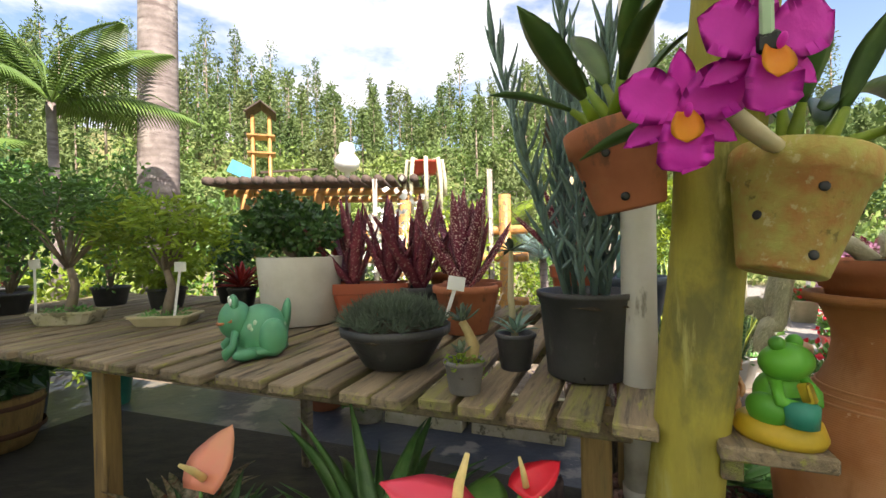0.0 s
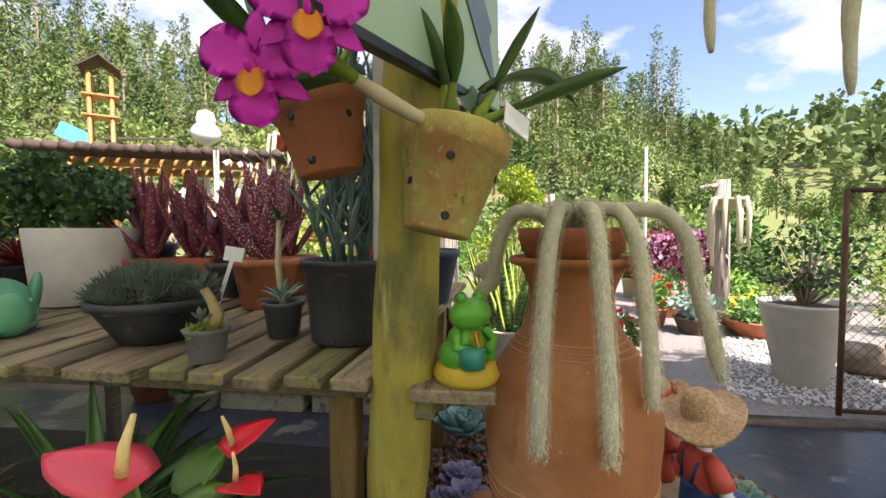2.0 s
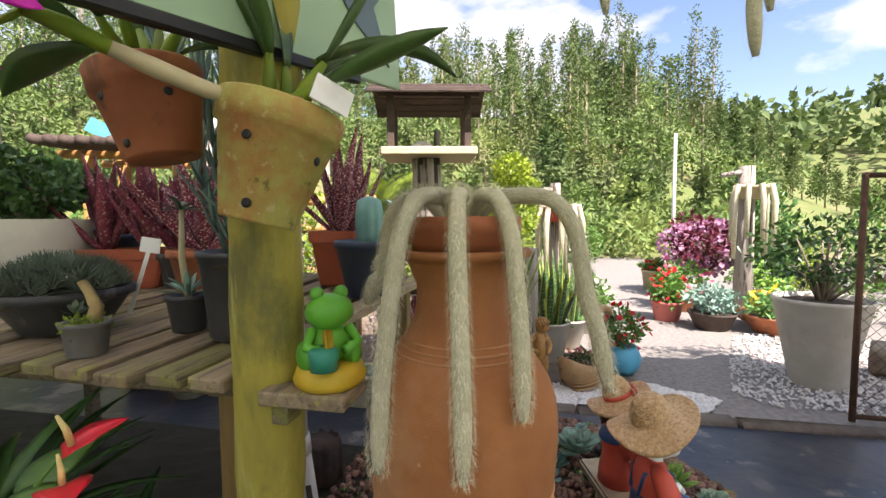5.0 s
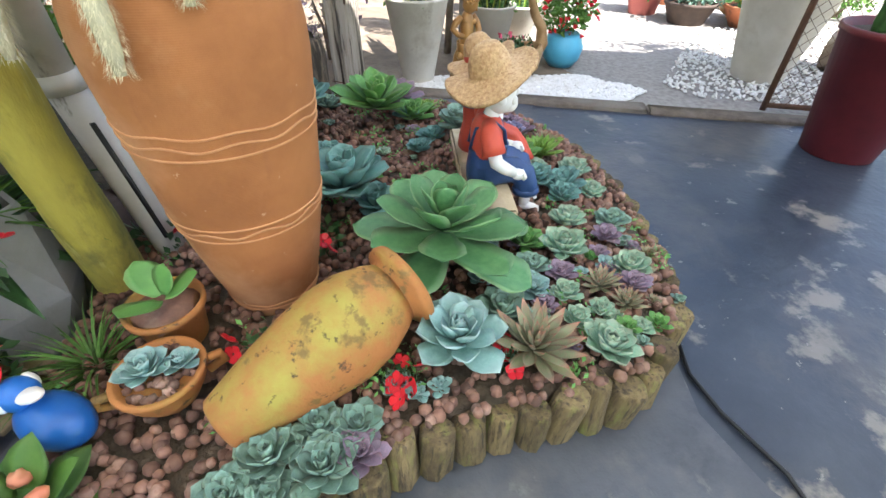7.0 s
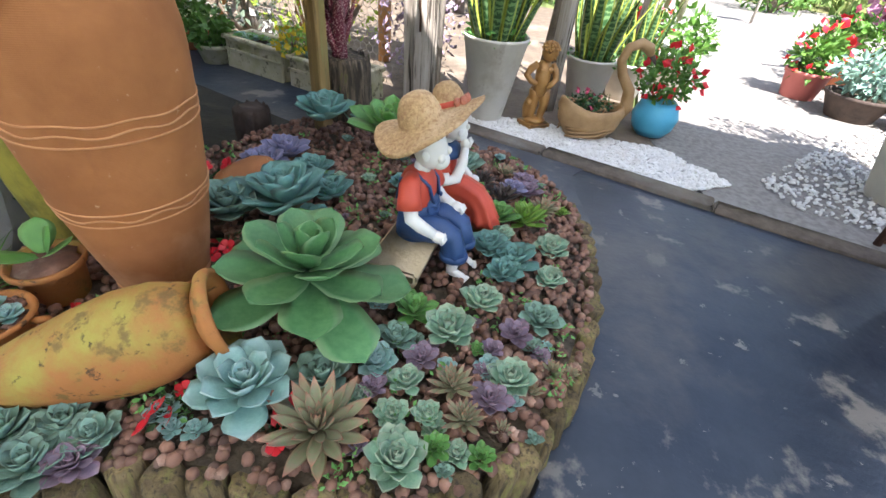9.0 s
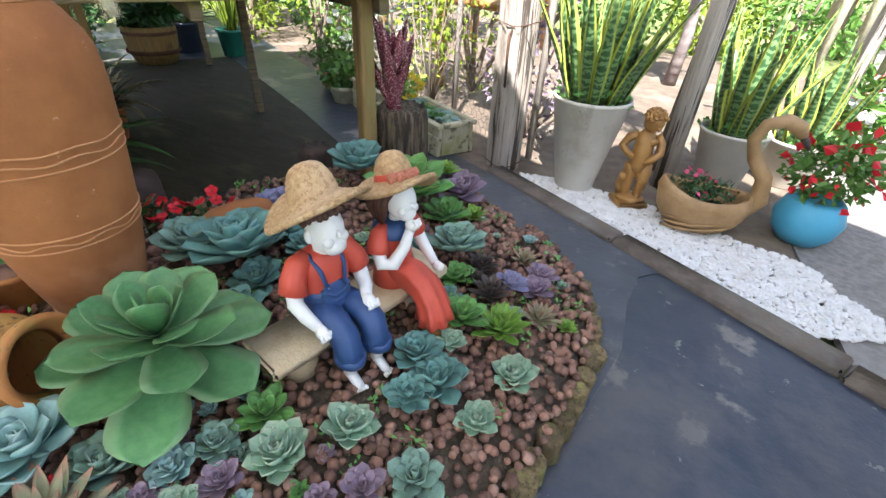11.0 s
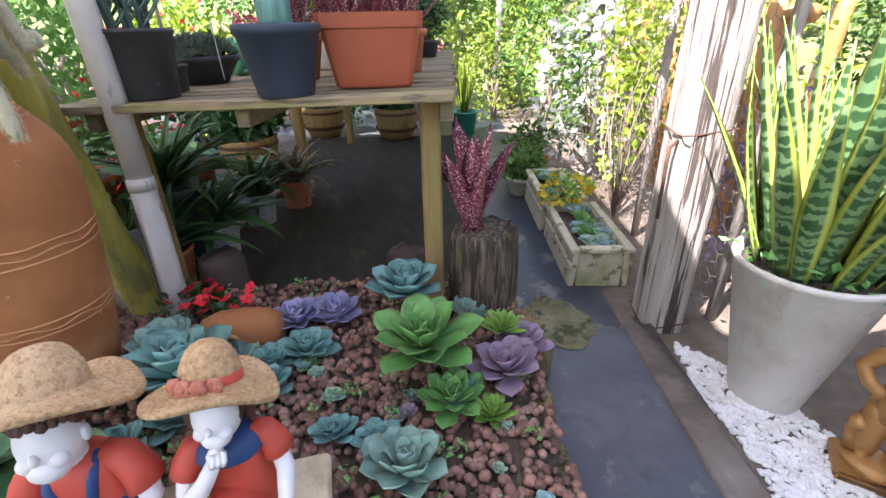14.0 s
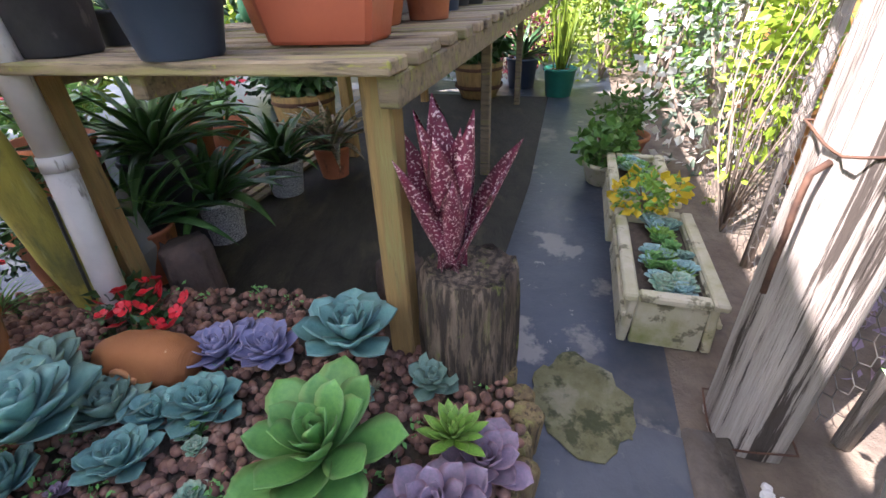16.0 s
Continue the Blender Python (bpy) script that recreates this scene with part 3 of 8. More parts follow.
# ---- ground, road, hill ----
def hill(x, y):
    r, az = math.hypot(x, y), math.degrees(math.atan2(-x, y))
    side = 1 / (1 + math.exp((-44 - az) / 4.0))
    if az > 100 or az < -120:
        side *= 0.5
    rise = max(0.0, min(1.0, (r - 15) / 38.0))
    h = (11.5 * side + 1.0) * rise * rise * (3 - 2 * rise)
    far = max(0.0, min(1.0, (r - 70) / 130.0))
    h += (34 - 10 * side) * far * far * (3 - 2 * far)
    return h + (1.2 * noise.noise((x * 0.06, y * 0.06, 0)) * rise)


def ground():
    g, rs, na = Geo(), [0.0, 6, 10, 13, 15, 17, 19, 22, 25, 28, 31, 34, 37, 40, 44, 48, 52, 57, 64, 72, 82, 95, 110, 130, 150, 175, 200, 260, 400, 900, 2500], 96
    vs, fs = [], []
    for r in rs:
        for k in range(na):
            a = 2 * math.pi * k / na
            x, y = r * math.cos(a), r * math.sin(a)
            vs.append((x, y, -0.05 + hill(x, y)))
    for i in range(len(rs) - 1):
        for k in range(na):
            fs.append((i * na + k, (i + 1) * na + k, (i + 1) * na + (k + 1) % na, i * na + (k + 1) % na))
    solid("ground", g.add(vs, fs), M_GRASS, "rough grassy ground rising to a wooded hill", "ground", kind="structure")


ground()
slab("floor", [L(-7, -4)[:2], L(5, -4)[:2], L(5, 3.0)[:2], L(-7, 2.98)[:2]], -0.04, 0.0, M_TARP, "black plastic ground sheet, scuffed and dusty", "floor")
# laid over the table's footprint: stained sheet with the shade put into its colour
slab("floor_under_table", [L(-3.9, 0.55)[:2], L(0.02, 0.62)[:2], L(0.08, 1.4)[:2], L(0.16, 2.2)[:2], L(0.10, 2.36)[:2], L(-1.6, 2.40)[:2], L(-3.9, 2.34)[:2]], 0.001, 0.0045, M_STAINED_SHADE, "dirt-stained ground sheet, darkened for the shade under the table", "floor")
slab("floor_concrete", [(0.2, -2.0), (2.6, -2.0), (2.25, -0.3), (1.97, 0.12), (1.93, 0.31), (2.02, 0.68), (2.14, 1.05), (2.22, 1.40), (2.235, 1.79), (2.18, 2.05), (2.17, 2.25), (2.25, 2.37), (1.75, 2.56), (1.16, 2.78), (1.0, 2.5), (0.6, 1.9), (0.35, 0.9), (0.2, 0.18)], 0.001, 0.005, M_GREYFLOOR, "bare grey concrete beside the ground sheet", "floor")
slab("road", [L(1.9, 3.12)[:2], L(6, 3.12)[:2], (14, 9), (10, 15), (4.2, 15), (3.0, 5.2), L(1.3, 4.0)[:2]], -0.04, -0.012, M_ASPHALT, "sunlit grey asphalt driveway", "driveway")
slab("soil_bed", [L(-7, 2.95)[:2], L(1.9, 2.97)[:2], L(1.25, 4.1)[:2], (2.9, 5.3), (3.4, 8), (-9, 12)], -0.04, -0.008, M_SOIL, "bare brown soil strip with grit", "ground")
g = Geo()
for i in range(6):
    u = 0.50 + i * 0.93
    g.box(0.925, 0.12, 0.05, P(u, 3.05 + 0.006 * math.sin(i * 1.7), 0.002 + 0.003 * math.sin(i * 2.3), 0.4 * math.sin(i)), 0.014)
solid("trim", g, M_CURB, "low worn concrete kerb edging the ground sheet", "kerb", kind="structure")
# the shelter over the walkway; its edge shades everything below it
slab("ceiling", [L(-2.4, -4)[:2], L(5, -4)[:2], L(5, 1.72)[:2], L(-2.4, 1.72)[:2]], 3.0, 3.004, M_ROOF, "translucent white shelter roof sheeting", "roof")
# invented extension, kept out of view, only to cast shade on the near drive
slab("ceiling_porch", [L(1.75, 1.721)[:2], L(5, 1.721)[:2], L(5, 2.7)[:2], L(1.75, 2.7)[:2]], 3.0, 3.004, M_ROOF, "unseen translucent panel added to shade the near drive", "roof")


# ---- the slatted table ----
TABLE = 0.937


def table_z(x, y):
    """Height of the slightly tilted table top."""
    return TABLE + 0.025 * (-x * SU + y * CU - 0.9)


def table():
    t = thing("slatted_table", "long weathered wooden plant bench with spaced slats", "table", P(0, 0))
    n = 35
    tilt = math.degrees(0.025)
    slat = Geo().box(0.084, 1.40, 0.028, None, 0.004).mesh("slat", M_WOODTABLE, False)
    for i in range(n):
        u, fan = 0.05 - i * 0.107, max(0.0, 4.0 - 1.0 * i)
        part("slat", slat, None, t, m=pose(u + 0.7 * math.sin(radians(fan)), 1.59 + 0.012 * math.sin(i * 2.1), TABLE + 0.017 - 0.014 + 0.002 * math.sin(i * 5), tilt, 0, -fan + 0.5 * math.sin(i * 3.3)))
    for v, u1 in ((1.04, 0.05), (1.58, 0.085), (2.262, 0.15)):
        part("rail", Geo().box(u1 + 3.68, 0.045, 0.065, pose((u1 - 3.68) / 2, v, TABLE + 0.025 * (v - 0.9) - 0.0615), 0.004), M_WOODTABLE, t, smooth=False)
    for u, v in ((-0.03, 1.10), (0.055, 2.205), (-1.86, 1.10), (-1.70, 2.10), (-3.55, 1.10), (-3.54, 2.06)):
        h = TABLE + 0.025 * (v - 0.9) - 0.03
        back = v > 2 and u < 0
        part("leg", Geo().box(0.055 if back else 0.07, 0.055 if back else 0.07, h, pose(u, v, h / 2), 0.006), M_WOODTABLE if back else M_WOODLEG, t, "thin grey timber leg" if back else "yellowed square timber leg", smooth=False)


table()


# ---- posts ----
def post_log():
    g = Geo()
    pts, rad = [], []
    for i in range(27):
        z = i * 0.12
        pts.append((0.445 + 0.045 * z + 0.004 * math.sin(z * 3), 0.95 - 0.13 * z, z))
        rad.append(0.066 + 0.002 * math.sin(z * 9) + (0.004 if i % 3 == 0 else 0))
    g.tube(pts, rad, 20)
    return solid("log_post", g, M_BAMBOO, "upright treated log post, yellow-green with algae", "post")


post_log()
pv = thing("pipe_post", "dirty white plastic pipe standing upright", "pipe")
part("lower_pipe", Geo().tube([(0.572, 1.06, 0.0), (0.53, 1.056, 0.33), (0.49, 1.052, 0.675)], 0.043, 20), M_PVC, pv)
part("collar", Geo().tube([(0.493, 1.0525, 0.645), (0.489, 1.052, 0.69)], [0.0465, 0.0455], 20), M_PVC, pv)
part("upper_pipe", Geo().tube([(0.489, 1.052, 0.66), (0.487, 1.05, 1.2), (0.50, 1.05, 3.0)], 0.041, 20), M_PVC, pv)
part("split", Geo().box(0.014, 0.004, 0.36, pose(0.553, 1.0125, 0.40, 0, -6.5), 0.001), M_DARK, pv, "dark open split down the pipe")


def old_post():
    g = Geo()
    n, rings, vs, fs = 28, 15, [], []
    for i in range(rings):
        z = i * 0.12
        for k in range(n):
            a = 2 * math.pi * k / n
            c, s = math.cos(a), math.sin(a)
            q = 1 / max(abs(c), abs(s)) ** 0.8
            w = 0.088 * q * (1 + 0.05 * noise.noise((c * 2, s * 2, z * 0.6)) - (0.28 if k in (20, 25) else 0) - (0.15 if k == 4 else 0))
            vs.append((w * c + 0.01 * math.sin(z), w * s, z))
    for i in range(rings - 1):
        for k in range(n):
            fs.append((i * n + k, i * n + (k + 1) % n, (i + 1) * n + (k + 1) % n, (i + 1) * n + k))
    fs.append(tuple((rings - 1) * n + k for k in range(n)))
    g.add(vs, fs)
    t = thing("timber_post", "thick grey cracked timber post bound with wire", "post", pose(1.14, 2.94, -0.02, 0, -1.6, ROT))
    part("trunk", g, M_OLDPOST, t)
    for z in (0.05, 0.83):
        ring = [(0.118 * math.cos(a) * 1.0 / max(abs(math.cos(a)), abs(math.sin(a))) ** 0.8 * 0.82, 0.118 * math.sin(a) / max(abs(math.cos(a)), abs(math.sin(a))) ** 0.8 * 0.82, z + 0.01 * math.sin(a * 2)) for a in [math.pi * k / 16 for k in range(33)]]
        part("wire_tie", Geo().tube(ring, 0.003, 5), M_RUST, t, "rusty binding wire")
    part("hook", Geo().tube([(0.06, -0.09, 0.80), (0.075, -0.12, 0.78), (0.08, -0.125, 0.72), (0.075, -0.12, 0.66), (0.085, -0.125, 0.6), (0.08, -0.12, 0.52)], 0.007, 6), M_RUST, t, "rusty hanging chain")


old_post()


# ---- the big jar ----
JX, JY = 0.889, 0.822


def big_jar():
    t = thing("terracotta_jar", "tall terracotta jar with wavy carved bands", "jar", pose(JX, JY, 0.10))
    prof = [(0.092, 0), (0.098, 0.008), (0.108, 0.05), (0.119, 0.09), (0.141, 0.19), (0.158, 0.28), (0.173, 0.37), (0.187, 0.50), (0.196, 0.60), (0.202, 0.68), (0.202, 0.73), (0.197, 0.77),
            (0.186, 0.805), (0.166, 0.84), (0.142, 0.872), (0.120, 0.903), (0.104, 0.94), (0.097, 0.98), (0.098, 1.01), (0.105, 1.04), (0.118, 1.058), (0.142, 1.066), (0.147, 1.074), (0.143, 1.083), (0.130, 1.083), (0.11, 1.04), (0.088, 0.98), (0.088, 0.88)]
    part("body", Geo().lathe(prof, 64, None, 0.008), M_TERRA, t)
    def r_at(z):
        for (r0, z0), (r1, z1) in zip(prof, prof[1:]):
            if z0 <= z <= z1:
                return r0 + (r1 - r0) * (z - z0) / (z1 - z0)
    for z, amp in ((0.075, 0.0), (0.09, 0.003), (0.335, 0.0), (0.352, 0.006), (0.37, 0.0), (0.54, 0.0), (0.562, 0.005), (0.585, 0.003), (0.872, 0.0), (0.885, 0.0), (0.898, 0.0)):
        ring = []
        for k in range(73):
            a = 2 * math.pi * k / 72
            zz = z + amp * math.sin(a * 9)
            ring.append(((r_at(zz) + 0.0005) * math.cos(a), (r_at(zz) + 0.0005) * math.sin(a), zz))
        part("band", Geo().tube(ring, 0.0028, 5), M_TERRABAND, t)
    pot = thing("cactus_pot", "brown plastic pot set in the mouth of the jar", "pot", pose(JX, JY, 1.10))
    part("rim", Geo().lathe([(0.090, 0), (0.108, 0.09), (0.117, 0.094), (0.120, 0.118), (0.124, 0.120), (0.124, 0.150), (0.114, 0.150), (0.106, 0.12)], 40), M_TERRAPOT, pot)
    part("soil", Geo().ball(0.107, 0.107, 0.03, pose(0, 0, 0.122), 20, 8, 0.2), M_PEAT, pot)


big_jar()


def multi(name, pieces, label, category, m=None, group=""):
    """One mesh out of several (geometry, material) pairs."""
    g, mats, index = Geo(), [], []
    for geo, mat in pieces:
        if mat not in mats:
            mats.append(mat)
        index += [mats.index(mat)] * len(geo.f)
        g.add(geo.v, geo.f)
    me = g.mesh(name, None)
    for mat in mats:
        me.materials.append(mat)
    me.polygons.foreach_set("material_index", index)
    ob = new(name, me)
    if m is not None:
        ob.matrix_basis = m
    return tagged(ob, label, category, group)


# ---- succulents ----
ROSETTE = {  # leaf shape: width over length, widest, point, cup, curl, thickness, leaves, lowest and highest tilt
    "echgiant": (0.60, 0.70, 0.85, 0.13, 0.42, 0.045, 25, -20, 66),
    "bluegreen": (0.62, 0.70, 1.05, 0.22, 0.45, 0.10, 26, 6, 72),
    "bluepale": (0.66, 0.72, 1.1, 0.22, 0.5, 0.12, 24, 4, 74),
    "olivepink": (0.26, 0.55, 0.35, 0.25, 0.5, 0.16, 42, 8, 76),
    "mint": (0.60, 0.70, 0.9, 0.24, 0.6, 0.16, 34, 8, 78),
    "greyros": (0.64, 0.70, 1.0, 0.22, 0.5, 0.12, 26, 8, 74),
    "limeros": (0.34, 0.62, 0.4, 0.22, 0.5, 0.14, 36, 6, 76),
    "mauve": (0.62, 0.68, 0.9, 0.2, 0.4, 0.12, 24, 6, 70),
    "freshgreen": (0.52, 0.68, 0.75, 0.2, 0.3, 0.08, 24, 12, 76),
    "lilac": (0.55, 0.68, 0.85, 0.22, 0.45, 0.14, 28, 10, 76),
    "darkros": (0.32, 0.6, 0.4, 0.2, 0.5, 0.12, 34, 10, 76),
    "bluegrey": (0.60, 0.70, 0.95, 0.22, 0.5, 0.12, 28, 8, 76),
}
WORDS = {"echgiant": "huge flat green rosette succulent with broad fleshy leaves", "bluegreen": "blue-green rosette succulent among clay pebbles",
         "bluepale": "pale powdery blue rosette succulent among clay pebbles", "olivepink": "olive rosette succulent with reddish leaf tips",
         "mint": "small mint-green rosette succulent among clay pebbles", "greyros": "grey-green rosette succulent with broad leaves",
         "limeros": "bright lime-green pointed rosette succulent", "mauve": "dusky mauve rosette succulent among clay pebbles",
         "freshgreen": "fresh green upright rosette succulent", "lilac": "lilac rosette succulent among clay pebbles",
         "darkros": "dark maroon rosette succulent among clay pebbles", "bluegrey": "blue-grey rosette succulent among clay pebbles"}
LEAFMESH = {}
rnd = random.Random(7)


def rosette(kind, x, y, r, z, name="succulent", group="succulents in the bed"):
    w, widest, point, cup, curl, thick, n, lo, hi = ROSETTE[kind]
    if kind not in LEAFMESH:
        mat = LEAF["bluegreen" if kind == "bluegrey" else kind]
        LEAFMESH[kind] = [Geo().leaf(1.0, w, None, widest, point, cup * k, curl * k, thick, 14 if kind == "echgiant" else 8, 0.32, 0.018 if kind == "echgiant" else 0.0).mesh("leaf", mat) for k in (0.8, 1.15)]
    if r < 0.035:
        n = int(n * 0.7)
    t = thing(name, WORDS[kind], "succulent", pose(x, y, z, rnd.uniform(-7, 7), rnd.uniform(-7, 7), rnd.uniform(0, 360)), group)
    for i in range(n):
        f = i / (n - 1)
        tilt = lo + (hi - lo) * f ** 1.35 + rnd.uniform(-4, 4)
        s = r * (1.02 - 0.62 * f ** 1.25) * rnd.uniform(0.92, 1.05)
        m = pose(0, 0, r * 0.22 * f, 0, 0, i * 137.508 + rnd.uniform(-5, 5)) @ pose(0, r * 0.05 * (1 - f), 0, tilt)
        part("leaf", LEAFMESH[kind][i % 2], None, t, m=m @ Matrix.Diagonal((s, s, s, 1)))
    return t


# ---- the succulent bed ----
BED = [(0.62, 0.20), (0.90, 0.17), (1.16, 0.30), (1.38, 0.335), (1.52, 0.335), (1.69, 0.35), (1.81, 0.39), (1.98, 0.55), (2.09, 0.78), (2.16, 1.05), (2.19, 1.36), (2.16, 1.70),
       (2.02, 1.95), (1.80, 2.07), (1.60, 2.12), (1.42, 2.18), (1.27, 2.27), (1.04, 2.34), (0.78, 2.20), (0.62, 1.90), (0.52, 1.60), (0.47, 1.30), (0.40, 1.0), (0.38, 0.6)]


def bed_height(x, y):
    return 0.150 - 0.075 * max(0.0, min(1.0, (x - 1.75) / 0.4)) * max(0.0, min(1.0, (y - 0.5) / 0.4)) + 0.012 * noise.noise((x * 3, y * 3, 1))


def inside(x, y, pts):
    hit = False
    for (x0, y0), (x1, y1) in zip(pts, pts[1:] + pts[:1]):
        if (y0 > y) != (y1 > y) and x < x0 + (y - y0) / (y1 - y0) * (x1 - x0):
            hit = not hit
    return hit


def bed():
    cx, cy, n, rings = 1.25, 1.2, len(BED), 14
    vs, fs = [(cx, cy, bed_height(cx, cy) - 0.01)], []
    for k in range(1, rings + 1):
        for x, y in BED:
            px, py = cx + (x - cx) * 0.97 * k / rings, cy + (y - cy) * 0.97 * k / rings
            vs.append((px, py, bed_height(px, py) - 0.01))
    vs += [(cx + (x - cx) * 0.97, cy + (y - cy) * 0.97, 0.0) for x, y in BED]
    for i in range(n):
        fs.append((0, 1 + i, 1 + (i + 1) % n))
        for k in range(rings):
            a = 1 + k * n
            fs.append((a + i, a + n + i, a + n + (i + 1) % n, a + (i + 1) % n))
    solid("garden_bed", Geo().add(vs, fs), M_PEAT, "raised planting bed of dark peaty soil", "garden bed", kind="structure")
    # clay pebbles, one sheet of loose stuff
    g = Geo()
    r2 = random.Random(3)
    for _ in range(6800):
        x, y = r2.uniform(0.4, 2.18), r2.uniform(0.2, 2.3)
        if not inside(x, y, BED):
            continue
        s = r2.uniform(0.0095, 0.0165)
        g.ball(s, s * r2.uniform(0.85, 1.1), s * 0.88, pose(x, y, bed_height(x, y) + s * 0.35, r2.uniform(0, 90), 0, r2.uniform(0, 360)), 8, 6, 0.3, r2.random() * 9)
    ob = solid("clay_pebbles", g, M_PEBBLE, "loose reddish expanded clay pebbles covering the bed", "pebbles", kind="stuff")
    nd, ln = M_PEBBLE.node_tree.nodes, M_PEBBLE.node_tree.links
    geo = nd.new("ShaderNodeNewGeometry")
    rng = next(q for q in nd if q.type == "MAP_RANGE" and abs(q.inputs["To Min"].default_value - 0.88) < 0.01)
    rng.inputs["To Min"].default_value, rng.inputs["To Max"].default_value = 0.55, 1.45
    ln.new(geo.outputs["Random Per Island"], rng.inputs["Value"])
    # log stubs round the front, low stones round the drive side
    edge = thing("log_edging", "border of short upright mossy log stubs round the bed", "garden edging", kind="")
    me = []
    for q in range(4):
        gg = Geo().lathe([(0.9, 0), (1.0, 0.05), (1.0, 0.9), (0.93, 0.97), (0.8, 1.0), (0.3, 1.0 - 0.02 * q)], 12, None, 0.22)
        me.append(gg.mesh("log_stub", M_STUB))
    pts = BED[1:19]
    acc = 0.0
    for (x0, y0), (x1, y1) in zip(pts, pts[1:]):
        d = math.hypot(x1 - x0, y1 - y0)
        while acc < d:
            x, y = x0 + (x1 - x0) * acc / d, y0 + (y1 - y0) * acc / d
            fade = max(0.0, min(1.0, (y - 0.45) / 0.5)) if x > 1.5 else 0.0
            h, w = (0.150 - 0.07 * fade) * r2.uniform(0.85, 1.12), r2.uniform(0.035, 0.046) - 0.006 * fade
            part("log_stub", me[r2.randrange(4)], None, edge, m=pose(x, y, 0, r2.uniform(-7, 7), r2.uniform(-7, 7), r2.uniform(0, 360)) @ Matrix.Diagonal((w, w * r2.uniform(0.9, 1.1), h, 1)))
            acc += w * 1.95
        acc -= d


M_STUB = surf("mossy_log_stub", (0.19, 0.14, 0.062), (0.095, 0.066, 0.036), 2.0, 0.9, 0.6, 6, (0.19, 0.19, 0.05), 1.2, 0.5, 0.35)
weathered(M_STUB, (0.04, 0.03, 0.02), 2.2, 0.53, (1.5, 1.5, 0.5), 0.1)
bed()
B0 = 0.165
for kind, spots in {
    "echgiant": [(1.36, 0.785, 0.225, 0.285)],
    "bluegreen": [(1.10, 1.16, 0.165, 0.24), (1.89, 1.18, 0.068, 0.15), (1.80, 1.21, 0.06, 0.17), (1.86, 1.10, 0.05, 0.16), (1.48, 1.65, 0.055, B0), (1.40, 1.92, 0.055, B0), (1.72, 1.47, 0.04, B0), (1.03, 1.51, 0.078, B0), (1.41, 1.55, 0.05, B0), (1.04, 1.40, 0.06, B0), (1.27, 1.02, 0.07, B0)],
    "bluepale": [(1.34, 0.50, 0.092, 0.19), (1.59, 0.66, 0.042, B0), (1.23, 0.39, 0.023, B0), (1.28, 0.40, 0.024, B0), (1.19, 0.42, 0.03, B0)],
    "olivepink": [(1.52, 0.46, 0.095, B0), (1.78, 0.64, 0.048, B0), (1.82, 0.56, 0.042, B0), (1.99, 1.60, 0.05, 0.13), (1.81, 1.85, 0.046, 0.14)],
    "mint": [(1.70, 0.43, 0.056, B0), (1.81, 0.94, 0.052, B0), (1.84, 1.31, 0.036, B0), (2.03, 1.36, 0.055, 0.10), (2.02, 1.17, 0.045, 0.11), (1.74, 0.81, 0.058, B0), (1.67, 0.62, 0.038, B0), (1.92, 0.71, 0.05, 0.14), (1.66, 0.53, 0.034, B0), (1.74, 0.55, 0.03, B0)],
    "greyros": [(1.48, 0.58, 0.063, B0), (1.99, 0.96, 0.052, 0.12), (1.61, 0.74, 0.045, B0), (0.93, 0.30, 0.058, B0), (1.03, 0.26, 0.056, B0), (1.02, 0.35, 0.046, B0), (0.86, 0.24, 0.05, B0), (0.94, 0.22, 0.045, B0), (1.61, 1.69, 0.105, 0.20), (1.02, 1.28, 0.085, B0), (0.93, 1.09, 0.12, 0.22), (1.02, 2.10, 0.06, B0), (1.10, 0.34, 0.045, B0)],
    "limeros": [(1.92, 1.47, 0.075, 0.14), (1.50, 1.97, 0.055, B0), (2.07, 1.65, 0.03, 0.1), (1.24, 2.13, 0.06, 0.24)],
    "mauve": [(1.92, 0.87, 0.04, 0.14), (1.69, 0.70, 0.038, B0), (1.87, 0.62, 0.042, B0), (1.60, 0.59, 0.03, B0), (1.10, 0.28, 0.04, B0), (1.92, 1.72, 0.05, 0.13), (1.90, 1.81, 0.048, 0.13), (1.38, 2.08, 0.11, 0.19), (1.27, 2.19, 0.08, 0.17)],
    "freshgreen": [(1.63, 0.85, 0.055, B0), (1.77, 0.48, 0.03, B0), (1.81, 1.41, 0.068, B0), (1.69, 1.57, 0.055, B0), (1.25, 1.86, 0.175, 0.24), (1.42, 1.89, 0.085, B0)],
    "lilac": [(1.85, 1.66, 0.045, B0), (0.83, 1.49, 0.082, B0), (0.85, 1.64, 0.08, B0), (0.76, 1.54, 0.05, B0)],
    "darkros": [(1.82, 1.57, 0.058, B0), (1.72, 1.68, 0.05, B0), (1.74, 1.60, 0.04, B0)],
    "bluegrey": [(0.93, 1.89, 0.135, 0.26), (1.17, 1.38, 0.072, B0), (1.19, 1.15, 0.07, B0)],
}.items():
    for x, y, r, z in spots:
        rosette(kind, x, y, r * (1.16 if r > 0.1 else 1.42), z)
# small fillers between them
r3 = random.Random(11)
for i in range(95):
    x, y = (r3.uniform(1.45, 2.1), r3.uniform(0.42, 1.0)) if i % 3 else (r3.uniform(1.0, 2.05), r3.uniform(1.25, 2.05))
    if inside(x, y, BED) and not (1.45 < x < 1.75 and 0.9 < y < 1.55):
        rosette(r3.choice(("mint", "greyros", "mauve", "freshgreen", "olivepink", "bluepale")), x, y, r3.uniform(0.022, 0.042), bed_height(x, y) + 0.006)


